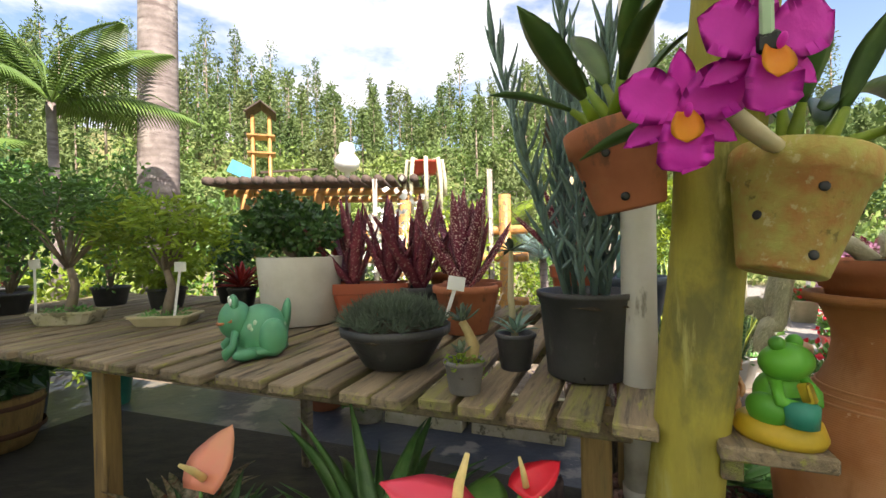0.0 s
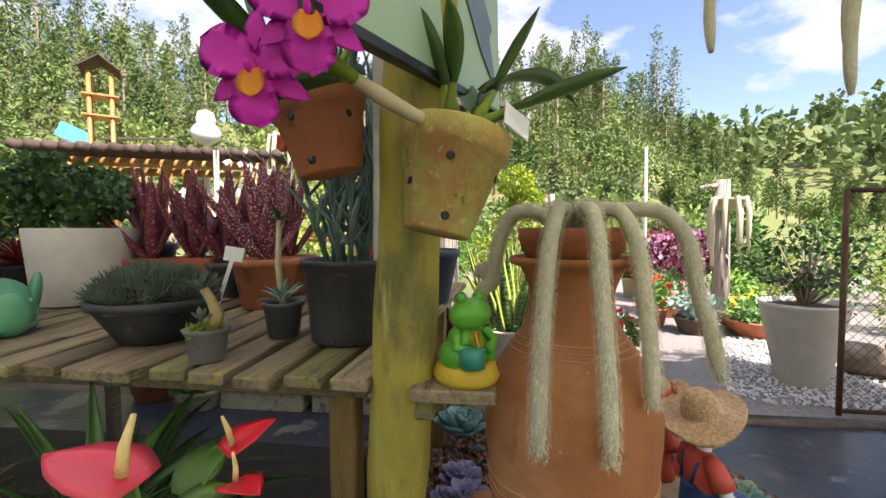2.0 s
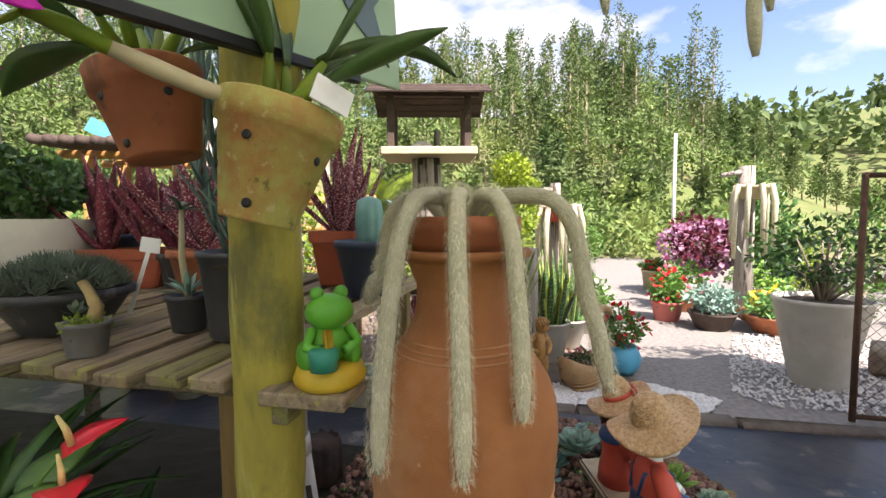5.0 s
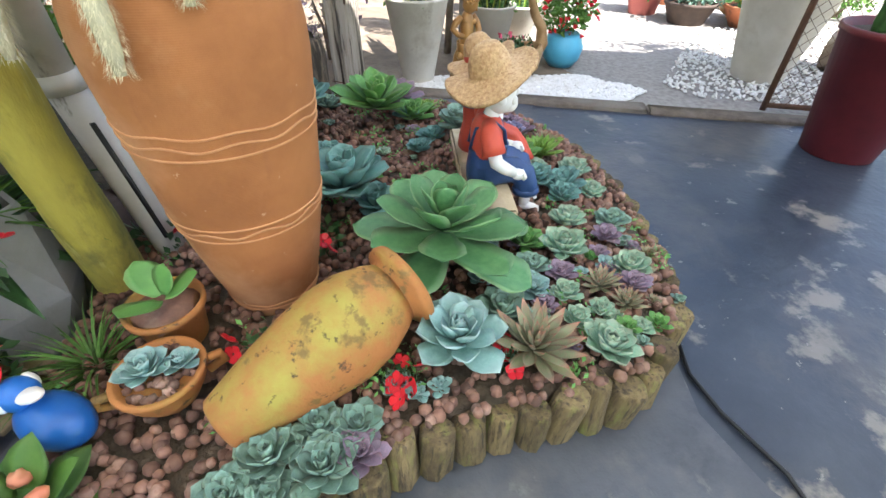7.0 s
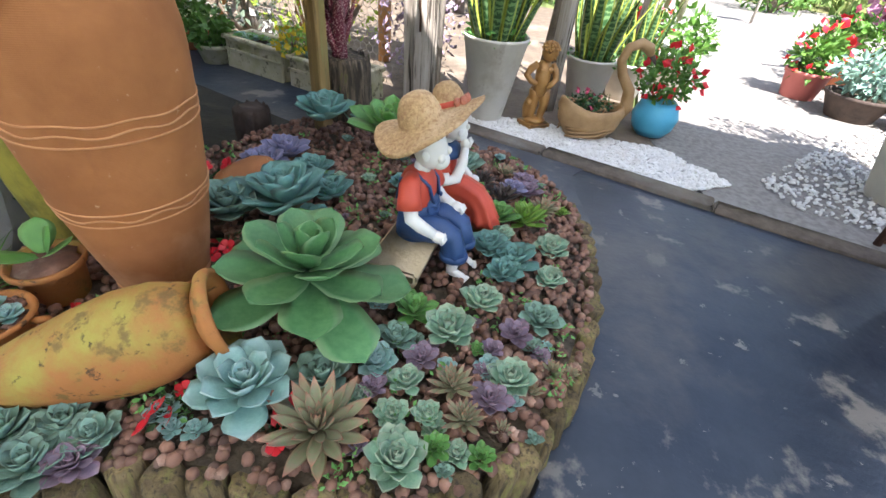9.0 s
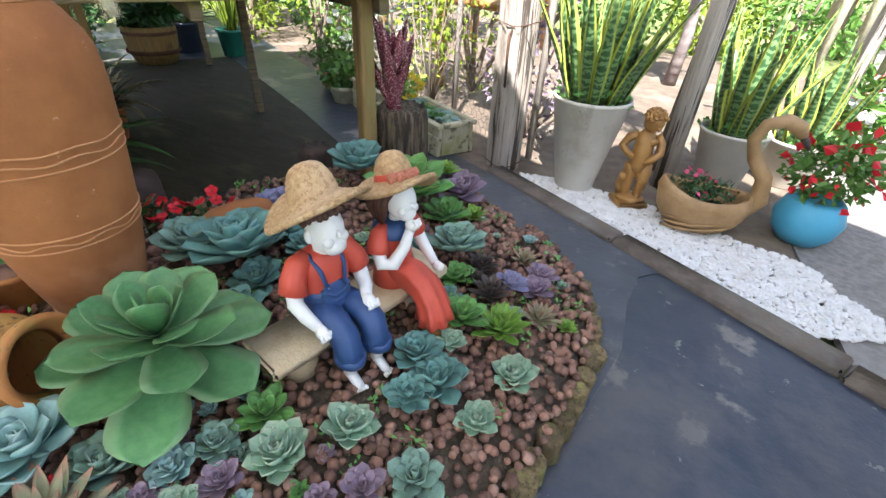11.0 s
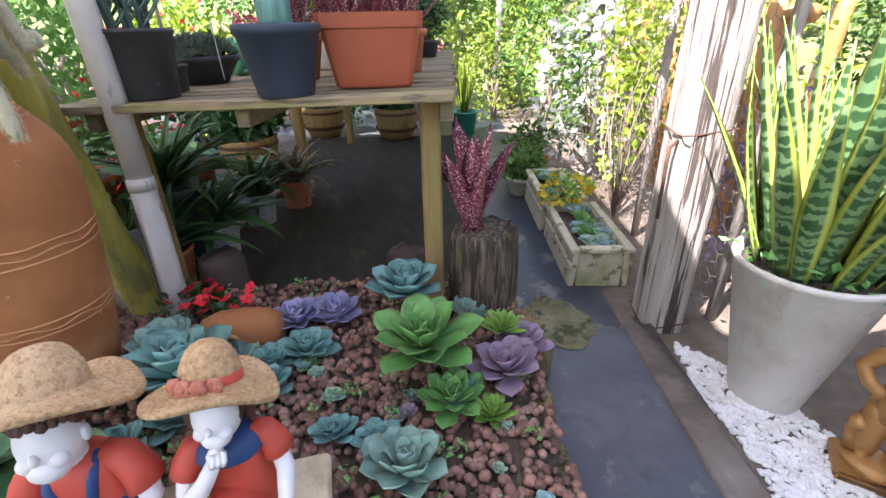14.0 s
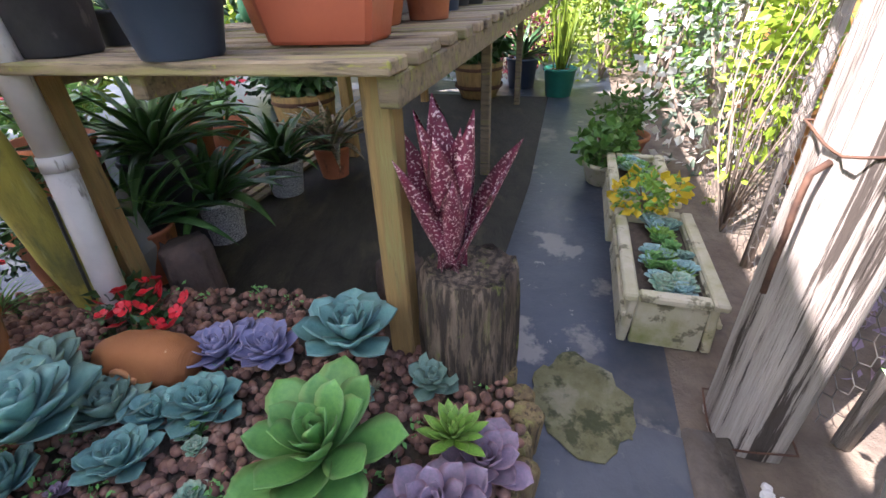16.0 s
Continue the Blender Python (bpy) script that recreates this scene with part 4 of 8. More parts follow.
# ---- leaves in numbers ----
def leafy(center, rad, n, size, seed=0, hollow=0.45, squash=0.55, lump=0.35, flat=0.0):
    """Many small folded leaves spread through a lumpy rounded volume."""
    r = np.random.RandomState(seed)
    d = r.normal(size=(n, 3))
    d /= np.linalg.norm(d, axis=1)[:, None]
    k = hollow + (1 - hollow) * r.rand(n) ** 0.6
    lumps = r.normal(size=(9, 3))
    lumps /= np.linalg.norm(lumps, axis=1)[:, None]
    k = k * (1 - lump + lump * 1.5 * np.clip((d @ lumps.T).max(1), 0, 1) ** 2)
    c = np.array(center) + d * k[:, None] * np.array(rad)
    a = r.normal(size=(n, 3)) + 0.8 * d
    a[:, 2] *= 1 - flat
    a /= np.linalg.norm(a, axis=1)[:, None]
    b = np.cross(a, r.normal(size=(n, 3)))
    b /= np.linalg.norm(b, axis=1)[:, None]
    up = np.cross(a, b)
    s = size * (0.6 + 0.8 * r.rand(n))[:, None]
    v = np.stack([c, c + a * s * 0.5 + b * s * squash * 0.5 + up * s * 0.1, c + a * s, c + a * s * 0.5 - b * s * squash * 0.5 + up * s * 0.1], 1).reshape(-1, 3)
    g = Geo()
    g.v = [tuple(p) for p in v.tolist()]
    g.f = [f for i in range(n) for f in ((4 * i, 4 * i + 1, 4 * i + 2), (4 * i, 4 * i + 2, 4 * i + 3))]
    g.uv = [(0, 0)] * len(g.v)
    return g


def stems(base, center, rad, n, r0, seed=0):
    q = random.Random(seed)
    g = Geo()
    for _ in range(n):
        a, b = q.uniform(0, 6.283), q.uniform(0.2, 0.8)
        end = Vector((center[0] + rad[0] * b * math.cos(a), center[1] + rad[1] * b * math.sin(a), center[2] + rad[2] * q.uniform(-0.3, 0.6)))
        st = Vector(base)
        mid = st.lerp(end, 0.5) + Vector((q.uniform(-1, 1), q.uniform(-1, 1), 0)) * rad[0] * 0.12
        g.tube([st, mid, end], [r0, r0 * 0.7, r0 * 0.3], 6)
    return g


def pot_profile(rb, rt, h, lip=0.012, liph=0.03, wall=0.01):
    return [(rb * 0.96, 0), (rb, 0.004), (rt, h - liph), (rt + lip, h - liph + 0.003), (rt + lip * 1.1, h - 0.004), (rt + lip * 0.7, h), (rt + lip - wall, h), (rt - wall * 1.1, h - liph), (rt - wall * 1.5, h - 0.04)]


def pot(parent, rb, rt, h, mat, lip=0.012, liph=0.03, n=32, name="pot", label="", wobble=0.0, holes=False):
    ob = part(name, Geo().lathe(pot_profile(rb, rt, h, lip, liph), n, None, wobble), mat, parent, label)
    part("soil", Geo().ball(rt * 0.9, rt * 0.9, 0.018, pose(0, 0, h - 0.035), 18, 6, 0.12), M_PEAT, parent)
    return ob


def strap_plant(parent, mat, n, length, width, lo, hi, curl, seed, m=None, widest=0.35, point=0.15, cup=0.25, name="leaf", spread=0.01, wave=0.0, thick=0.04, base=0.5, segs=8):
    q = random.Random(seed)
    meshes = [Geo().leaf(1.0, width / length, None, widest, point, cup, curl * k, thick, segs, base, wave).mesh(name, mat) for k in (0.6, 1.0, 1.4)]
    m = m or Matrix()
    for i in range(n):
        f = (i + 0.5) / n
        s = length * q.uniform(0.72, 1.08)
        a = i * 137.5 + q.uniform(-12, 12)
        part(name, meshes[i % 3], None, parent, m=m @ pose(0, 0, 0, 0, 0, a) @ pose(0, spread * (1 - f), 0, lo + (hi - lo) * f + q.uniform(-6, 6), 0, q.uniform(-8, 8)) @ Matrix.Diagonal((s, s, s, 1)))


def potted(name, label, category, m, rb, rt, h, mat, plant, lip=0.012, liph=0.03, group="", wobble=0.0, pot_label=""):
    t = thing(name, label, category, m, group)
    pot(t, rb, rt, h, mat, lip, liph, wobble=wobble, label=pot_label)
    plant(t, h - 0.03)
    return t


# ---- seated pair on a bench ----
def bench():
    t = thing("garden_bench", "small sand-coloured cast stone bench", "bench", pose(1.575, 1.215, 0, 0, 0, 83.5))
    part("seat", Geo().box(0.62, 0.16, 0.038, pose(0, 0, 0.245), 0.012), M_BENCHSTONE, t)
    for x in (-0.2, 0.2):
        part("leg", Geo().lathe([(0.055, 0.12), (0.048, 0.16), (0.04, 0.2), (0.06, 0.228)], 14, pose(x, 0, 0), 0.15), M_BENCHSTONE, t)


bench()


def hat(r, crown, tall, tilt, turn, at, phase):
    """A woven straw hat with a wavy brim; the plait shows as fine ridges."""
    prof = [(crown * 0.9, -0.004)]
    n = 9
    prof += [(crown + (r - crown) * k / n, -0.007 + 0.0012 * (k % 2)) for k in range(1, n)] + [(r, -0.003), (r * 1.01, 0.002), (r, 0.006)]
    prof += [(r - (r - crown) * k / 14, 0.006 + 0.002 * (k % 2) + 0.006 * (k / 14) ** 3) for k in range(1, 14)]
    prof += [(crown * (1 - 0.30 * (k / 9) ** 2.2) + 0.0012 * (k % 2), 0.014 + (tall - 0.03) * k / 9) for k in range(10)]
    prof += [(crown * 0.55, tall - 0.006), (crown * 0.3, tall), (0.003, tall + 0.002)]
    g = Geo().lathe(prof, 44)
    vs = []
    for x, y, z in g.v:
        d, a = max(0.0, math.hypot(x, y) - crown) / (r - crown), math.atan2(y, x)
        vs.append((x, y, z + r * d * (0.13 * math.sin(2 * a + phase) + 0.05 * math.sin(3 * a + 1) - 0.05)))
    return Geo().add(vs, g.f, at @ pose(0, 0, 0, tilt, 0, turn))


def folded(path, radii, ripple, folds, n=36, squash=0.62):
    """Cloth hanging round a line, with soft folds that deepen towards its hem."""
    g = Geo().tube(path, radii, n, None, squash)
    for i, p in enumerate(path):
        for k in range(n):
            v, c = Vector(g.v[i * n + k]), Vector(p)
            g.v[i * n + k] = tuple(c + (v - c) * (1 + ripple * (i / (len(path) - 1)) ** 1.5 * math.sin(folds * 2 * math.pi * k / n) + 0.03 * noise.noise(v * 30)))
    return g


def boy():
    skin, shirt, bib, hair = Geo(), Geo(), Geo(), Geo()
    head = pose(0, 0.036, 0.287, 12, 0, 6)
    skin.ball(0.053, 0.054, 0.062, head, 22, 14)
    skin.ball(0.036, 0.03, 0.026, head @ pose(0, 0.026, -0.038), 16, 10)
    skin.ball(0.008, 0.010, 0.011, head @ pose(0, 0.056, -0.008), 10, 8)
    for s in (-1, 1):
        skin.ball(0.019, 0.016, 0.016, head @ pose(s * 0.024, 0.036, -0.022), 12, 8)
        skin.ball(0.007, 0.013, 0.016, head @ pose(s * 0.055, -0.004, -0.006), 10, 8)
    skin.tube([(0, 0.008, 0.20), (0, 0.02, 0.25)], [0.030, 0.024], 14)
    hair.ball(0.055, 0.050, 0.042, head @ pose(0, -0.018, 0.030), 24, 12, 0.12)
    for k in range(13):
        a = radians(-105 + k * 17.5)
        hair.ball(0.011, 0.008, 0.012, head @ pose(0.052 * math.sin(a), 0.046 * math.cos(a) - 0.006, 0.040 + 0.004 * math.sin(k * 2.3), 0, 20 * math.sin(k)), 8, 6, 0.3, k)
    shirt.lathe([(0.060, 0.04), (0.064, 0.10), (0.069, 0.15), (0.066, 0.185), (0.052, 0.210), (0.032, 0.222)], 24, pose(0, 0.003, 0) @ Matrix.Diagonal((1.18, 0.85, 1, 1)), 0.05)
    shirt.ball(0.036, 0.034, 0.012, pose(0, 0.012, 0.214, -14), 16, 8)
    for s, at in ((-1, (0.066, 0.112, 0.090)), (1, (0.092, 0.100, 0.058))):
        shirt.tube([(s * 0.045, 0.0, 0.205), (s * 0.082, 0.004, 0.190), (s * 0.103, 0.012, 0.160), (s * 0.112, 0.018, 0.132)], [0.026, 0.034, 0.037, 0.041], 16)
        skin.tube([(s * 0.106, 0.016, 0.150), (s * 0.116, 0.028, 0.105), (s * 0.108, 0.060, 0.082), (s * at[0], at[1], at[2])], [0.025, 0.024, 0.021, 0.016], 14)
        skin.ball(0.020, 0.025, 0.019, pose(s * at[0], at[1] + 0.012, at[2] - 0.004), 14, 10, 0.1)
        for k in range(4):
            skin.tube([(s * at[0] + 0.011 * (k - 1.5), at[1] + 0.026, at[2] + 0.004), (s * at[0] + 0.010 * (k - 1.5), at[1] + 0.036, at[2] - 0.008), (s * at[0] + 0.009 * (k - 1.5), at[1] + 0.028, at[2] - 0.018)], 0.0062, 7)
        x = s * 0.05 - 0.01
        leg = folded([(s * 0.032, -0.01, 0.028), (s * 0.046, 0.05, 0.047), (x, 0.105, 0.048), (x, 0.140, 0.030), (x, 0.153, -0.006), (x, 0.156, -0.030)], [0.052, 0.049, 0.046, 0.045, 0.043, 0.045], 0.05, 7, 24, 0.95)
        bib.add(leg.v, leg.f)
        bib.lathe([(0.036, -0.038), (0.046, -0.040), (0.049, -0.028), (0.046, -0.018), (0.040, -0.016)], 20, pose(x, 0.156, 0), 0.06)
        skin.tube([(x, 0.156, -0.025), (x + 0.002, 0.158, -0.055), (x + 0.003, 0.156, -0.085)], [0.027, 0.022, 0.019], 14)
        skin.tube([(x + 0.003, 0.142, -0.090), (x + 0.004, 0.168, -0.092), (x + 0.006, 0.198, -0.101), (x + 0.007, 0.212, -0.104)], [0.018, 0.021, 0.020, 0.011], 12, None, 0.7)
        for k in range(4):
            skin.ball(0.0058, 0.009, 0.006, pose(x + 0.006 + 0.0095 * (k - 1.5), 0.212 - 0.002 * k * s, -0.105), 8, 6)
        bib.tube([(s * 0.030, 0.066, 0.135), (s * 0.040, 0.054, 0.185), (s * 0.046, 0.015, 0.217), (s * 0.042, -0.04, 0.19), (s * 0.03, -0.056, 0.12)], 0.0105, 10, None, 0.55)
        bib.ball(0.0075, 0.005, 0.0075, pose(s * 0.031, 0.073, 0.137), 10, 6)
    bib.lathe([(0.070, -0.008), (0.073, 0.03), (0.069, 0.07), (0.066, 0.10), (0.064, 0.118)], 26, pose(0, 0.005, 0) @ Matrix.Diagonal((1.16, 0.94, 1, 1)), 0.09)
    bib.ball(0.048, 0.015, 0.052, pose(0, 0.058, 0.105, 10), 18, 10, 0.1)
    for k, z in enumerate((0.112, 0.094, 0.077, 0.060, 0.043)):
        bib.tube([(-0.050, 0.056, z + 0.018), (-0.02, 0.070, z + 0.002), (0.012, 0.072, z - 0.002), (0.050, 0.056, z + 0.016)], [0.003, 0.0065, 0.0065, 0.003], 7)
    straw = hat(0.150, 0.068, 0.092, 21, 12, pose(-0.004, 0.004, 0.343), -1.1)
    multi("boy_figurine", [(skin, M_WHITEPAINT), (hair, M_HAIRPAINT), (shirt, M_REDPAINT), (bib, M_BLUEPAINT), (straw, M_STRAW)],
          "painted garden figurine in straw hat and blue dungarees", "garden figurine", pose(1.562, 1.118, 0.265, 0, 0, -99) @ Matrix.Diagonal((0.84, 0.92, 1, 1)), "seated figurines")


def girl():
    skin, dress, collar, hair, trim, shoe = Geo(), Geo(), Geo(), Geo(), Geo(), Geo()
    head = pose(0, 0.028, 0.272, 8, 0, -10)
    skin.ball(0.046, 0.047, 0.055, head, 22, 14)
    skin.ball(0.030, 0.026, 0.023, head @ pose(0, 0.022, -0.034), 14, 10)
    skin.ball(0.007, 0.009, 0.009, head @ pose(0, 0.049, -0.008), 10, 8)
    for s in (-1, 1):
        skin.ball(0.016, 0.014, 0.014, head @ pose(s * 0.021, 0.031, -0.020), 12, 8)
    skin.tube([(0, 0.006, 0.19), (0, 0.016, 0.235)], [0.026, 0.020], 14)
    hair.ball(0.050, 0.048, 0.054, head @ pose(0, -0.014, 0.006), 22, 12, 0.12)
    for s in (-1, 1):
        for k in range(4):
            hair.tube([(s * 0.046, 0.012 - 0.014 * k, 0.30), (s * (0.054 + 0.003 * k), 0.008 - 0.014 * k, 0.255), (s * (0.050 - 0.004 * k), 0.002 - 0.014 * k, 0.205)], [0.012, 0.014, 0.005], 8)
    dress.lathe([(0.072, -0.005), (0.066, 0.05), (0.054, 0.095), (0.056, 0.14), (0.057, 0.17), (0.048, 0.192), (0.028, 0.206)], 24, Matrix.Diagonal((1.12, 0.9, 1, 1)), 0.05)
    skirt = folded([(0, -0.03, 0.018), (0, 0.03, 0.036), (0, 0.085, 0.036), (0, 0.125, 0.020), (0, 0.150, -0.010), (0, 0.162, -0.042), (0, 0.168, -0.066)], [0.062, 0.074, 0.079, 0.078, 0.076, 0.082, 0.092], 0.10, 9, 54, 0.66)
    dress.add(skirt.v, skirt.f)
    collar.lathe([(0.066, 0.166), (0.068, 0.172), (0.060, 0.192), (0.034, 0.212), (0.028, 0.210)], 24, Matrix.Diagonal((1.1, 0.98, 1, 1)), 0.05)
    for s in (-1, 1):
        dress.tube([(s * 0.04, 0, 0.19), (s * 0.070, 0.003, 0.176), (s * 0.086, 0.010, 0.150), (s * 0.092, 0.014, 0.132)], [0.022, 0.029, 0.032, 0.034], 16)
    skin.tube([(0.088, 0.014, 0.145), (0.096, 0.036, 0.105), (0.078, 0.066, 0.112), (0.044, 0.080, 0.160), (0.018, 0.078, 0.200)], [0.022, 0.022, 0.021, 0.017, 0.014], 14)
    skin.ball(0.018, 0.018, 0.020, pose(0.010, 0.076, 0.212), 12, 8, 0.1)
    for k in range(3):
        skin.tube([(0.018 - 0.010 * k, 0.090, 0.205), (0.012 - 0.010 * k, 0.096, 0.218), (0.010 - 0.009 * k, 0.086, 0.230)], 0.0058, 7)
    skin.tube([(-0.088, 0.014, 0.145), (-0.098, 0.035, 0.100), (-0.092, 0.075, 0.066), (-0.086, 0.098, 0.052)], [0.021, 0.020, 0.017, 0.014], 14)
    skin.ball(0.016, 0.022, 0.017, pose(-0.085, 0.112, 0.046), 12, 8, 0.1)
    for s in (-1, 1):
        skin.tube([(s * 0.026, 0.155, -0.03), (s * 0.027, 0.166, -0.085)], [0.024, 0.020], 12)
        shoe.tube([(s * 0.027, 0.164, -0.066), (s * 0.027, 0.166, -0.078), (s * 0.027, 0.168, -0.104)], [0.027, 0.024, 0.025], 14)
        shoe.tube([(s * 0.028, 0.160, -0.098), (s * 0.030, 0.190, -0.099), (s * 0.032, 0.216, -0.103), (s * 0.033, 0.228, -0.104)], [0.021, 0.022, 0.021, 0.010], 14, None, 0.75)
        shoe.tube([(s * 0.027 - 0.024, 0.176, -0.080), (s * 0.027, 0.196, -0.078), (s * 0.027 + 0.024, 0.176, -0.080)], 0.005, 7)
    at = pose(0, 0.008, 0.314)
    straw = hat(0.122, 0.056, 0.086, 20, -16, at, -1.9)
    tip = at @ pose(0, 0, 0, 20, 0, -16)
    band = Geo().lathe([(0.0575, 0.010), (0.0585, 0.014), (0.0560, 0.030), (0.0545, 0.030)], 30, tip, closed=False)
    for k in range(4):
        c, b = math.cos(k * 0.42 + 0.9), math.sin(k * 0.42 + 0.9)
        for j in range(6):
            trim.ball(0.009, 0.007, 0.009, tip @ pose(0.063 * c, 0.063 * b, 0.020) @ pose(0.008 * math.cos(j * 1.05), 0.004, 0.008 * math.sin(j * 1.05)), 8, 6, 0.4, j)
        trim.ball(0.007, 0.007, 0.007, tip @ pose(0.070 * c, 0.070 * b, 0.020), 8, 6, 0.4, k)
    multi("girl_figurine", [(skin, M_WHITEPAINT), (hair, M_HAIRPAINT), (dress, M_REDPAINT), (collar, M_BLUEPAINT), (straw, M_STRAW), (band, M_REDPAINT), (trim, M_ROSE), (shoe, M_GOLD)],
          "painted garden figurine in straw hat and red dress", "garden figurine", pose(1.592, 1.360, 0.265, 0, 0, -92) @ Matrix.Diagonal((0.90, 0.95, 1, 1)), "seated figurines")


M_ROSE = surf("dusty_rose_paint", (0.52, 0.20, 0.12), (0.42, 0.15, 0.09), 20, 0.6, 0.3, 60)
boy()
girl()


# ---- jar lying in the bed, small pots beside the big jar ----
def lying_jar():
    m = look((0.835, 0.37, 0.205), (1.24, 0.62, 0.300)) @ pose(0, 0, 0, 180)
    prof = [(0.052, 0), (0.060, 0.006), (0.084, 0.10), (0.108, 0.20), (0.119, 0.28), (0.113, 0.35), (0.092, 0.41), (0.078, 0.436), (0.084, 0.446), (0.104, 0.452), (0.108, 0.465), (0.104, 0.478), (0.092, 0.478), (0.074, 0.45), (0.07, 0.42), (0.08, 0.36), (0.09, 0.2)]
    t = thing("toppled_jar", "algae-stained terracotta jar lying on its side", "jar", m)
    part("body", Geo().lathe(prof[:8] + prof[14:], 48, None, 0.03), M_MOSSPOT, t)
    part("rim", Geo().lathe(prof[7:15] + [prof[7]], 48, None, 0.0, False), M_MOSSPOT, t)


lying_jar()


def clay_face_pot():
    t = thing("clay_ornament", "rounded terracotta ornament with a coiled ear", "ornament", pose(0.83, 1.17, 0.20, -90, 0, -12))
    part("body", Geo().lathe([(0.02, 0), (0.055, 0.012), (0.078, 0.07), (0.085, 0.15), (0.08, 0.22), (0.06, 0.27), (0.02, 0.285)], 28, None, 0.05), M_TERRA, t)
    ear = [(0.066 + 0.016 * math.cos(a) * (1 - a / 14), 0.012 + 0.034 * math.sin(a) * (1 - a / 14), 0.13 + 0.034 * math.cos(a) * (1 - a / 14)) for a in [k * 0.55 for k in range(18)]]
    part("ear", Geo().tube([(0.082, y - 0.03, z) for x, y, z in ear], 0.008, 8), M_TERRABAND, t, "coiled clay ear")


clay_face_pot()


def bowl_with_handles(x, y, z):
    t = thing("clay_bowl", "small terracotta bowl with loop handles and succulents", "bowl", pose(x, y, z, 0, 0, 20))
    part("body", Geo().lathe([(0.04, 0), (0.06, 0.01), (0.082, 0.05), (0.086, 0.075), (0.094, 0.082), (0.092, 0.09), (0.08, 0.088), (0.074, 0.07)], 32), M_MOSSPOT, t)
    for s in (-1, 1):
        part("handle", Geo().tube([(s * 0.085, 0, 0.07), (s * 0.118, 0, 0.072), (s * 0.122, 0, 0.05), (s * 0.085, 0, 0.035)], 0.010, 8), M_MOSSPOT, t)
    g = Geo()
    q = random.Random(5)
    for _ in range(60):
        a, r = q.uniform(0, 6.28), 0.072 * q.random() ** 0.5
        s = q.uniform(0.008, 0.014)
        g.ball(s, s, s * 0.8, pose(r * math.cos(a), r * math.sin(a), 0.075), 7, 5, 0.5, q.random() * 5)
    tagged(part("pebble_filling", g, M_PEBBLE, t), kind="stuff")
    for dx, dy, r in ((-0.02, 0.0, 0.062), (0.045, 0.01, 0.042)):
        rosette("bluepale", x + dx, y + dy, r, z + 0.085, group="succulents in the clay bowl")


bowl_with_handles(0.70, 0.50, 0.155)


def tilted_pot():
    t = thing("clay_pot", "tilted terracotta pot holding a round-leaved plant", "pot", pose(0.665, 0.69, 0.135, 0, 0, 30))
    part("body", Geo().lathe([(0.06, 0), (0.066, 0.01), (0.078, 0.1), (0.09, 0.108), (0.092, 0.125), (0.082, 0.125), (0.074, 0.1)], 28), M_MOSSPOT, t)
    part("soil", Geo().ball(0.078, 0.078, 0.02, pose(0, 0, 0.105), 16, 6, 0.4), M_PEBBLE, t)
    for k, (a, tl, s) in enumerate(((10, 35, 0.10), (130, 20, 0.11), (250, 25, 0.10), (300, 60, 0.08))):
        part("leaf", Geo().leaf(s, s * 0.8, None, 0.55, 0.9, 0.08, 0.2, 0.05, 7, 0.3), LEAF["freshgreen"], t, m=pose(0, 0, 0.12, 0, 0, a) @ pose(0, 0.01, 0.02, tl))


tilted_pot()


# small creeping seedlings between the rosettes
def seedlings():
    g, q = Geo(), random.Random(77)
    made = 0
    while made < 130:
        x, y = q.uniform(0.45, 2.1), q.uniform(0.25, 2.25)
        if not inside(x, y, BED):
            continue
        made += 1
        s = leafy((x, y, bed_height(x, y) + 0.022), (0.03, 0.03, 0.016), q.randrange(8, 20), 0.017, made, 0.3)
        g.add(s.v, s.f, None, s.uv)
    tagged(solid("seedlings", g, LEAF["freshgreen"], "small bright green seedlings between the clay pebbles", "plant", smooth=False), kind="stuff")


seedlings()


# red impatiens round the jars
def impatiens(x, y, z, n, r, seed, colour="redflower"):
    t = thing("impatiens", "small bedding plant with bright red flowers", "flower", pose(x, y, z), "red bedding flowers")
    part("foliage", leafy((0, 0, r * 0.5), (r, r, r * 0.7), 70, r * 0.5, seed), LEAF["deep"], t)
    q = random.Random(seed)
    pet = Geo()
    for k in range(5):
        pet.leaf(0.019, 0.018, pose(0, 0, 0, 0, 0, k * 72) @ pose(0, 0.002, 0, 12), 0.65, 1.0, 0.05, 0.2, 0.04, 4, 0.4)
    me = pet.mesh("flower", LEAF[colour])
    for k in range(n):
        a, d = q.uniform(0, 6.28), r * q.uniform(0.4, 1.6)
        part("flower", me, None, t, m=pose(d * math.cos(a), d * math.sin(a), r * q.uniform(0.6, 1.3), q.uniform(-50, 50), q.uniform(-50, 50), q.uniform(0, 360)) @ Matrix.Scale(q.uniform(1.1, 1.6), 4))


impatiens(0.62, 1.16, 0.15, 9, 0.09, 1)
impatiens(0.72, 1.24, 0.15, 7, 0.08, 2)
impatiens(0.55, 1.08, 0.15, 7, 0.09, 8)
impatiens(1.20, 0.43, 0.15, 5, 0.04, 3)
impatiens(1.44, 0.45, 0.15, 3, 0.035, 4)
impatiens(0.86, 0.60, 0.14, 2, 0.04, 5)
impatiens(1.02, 0.98, 0.14, 4, 0.06, 6)


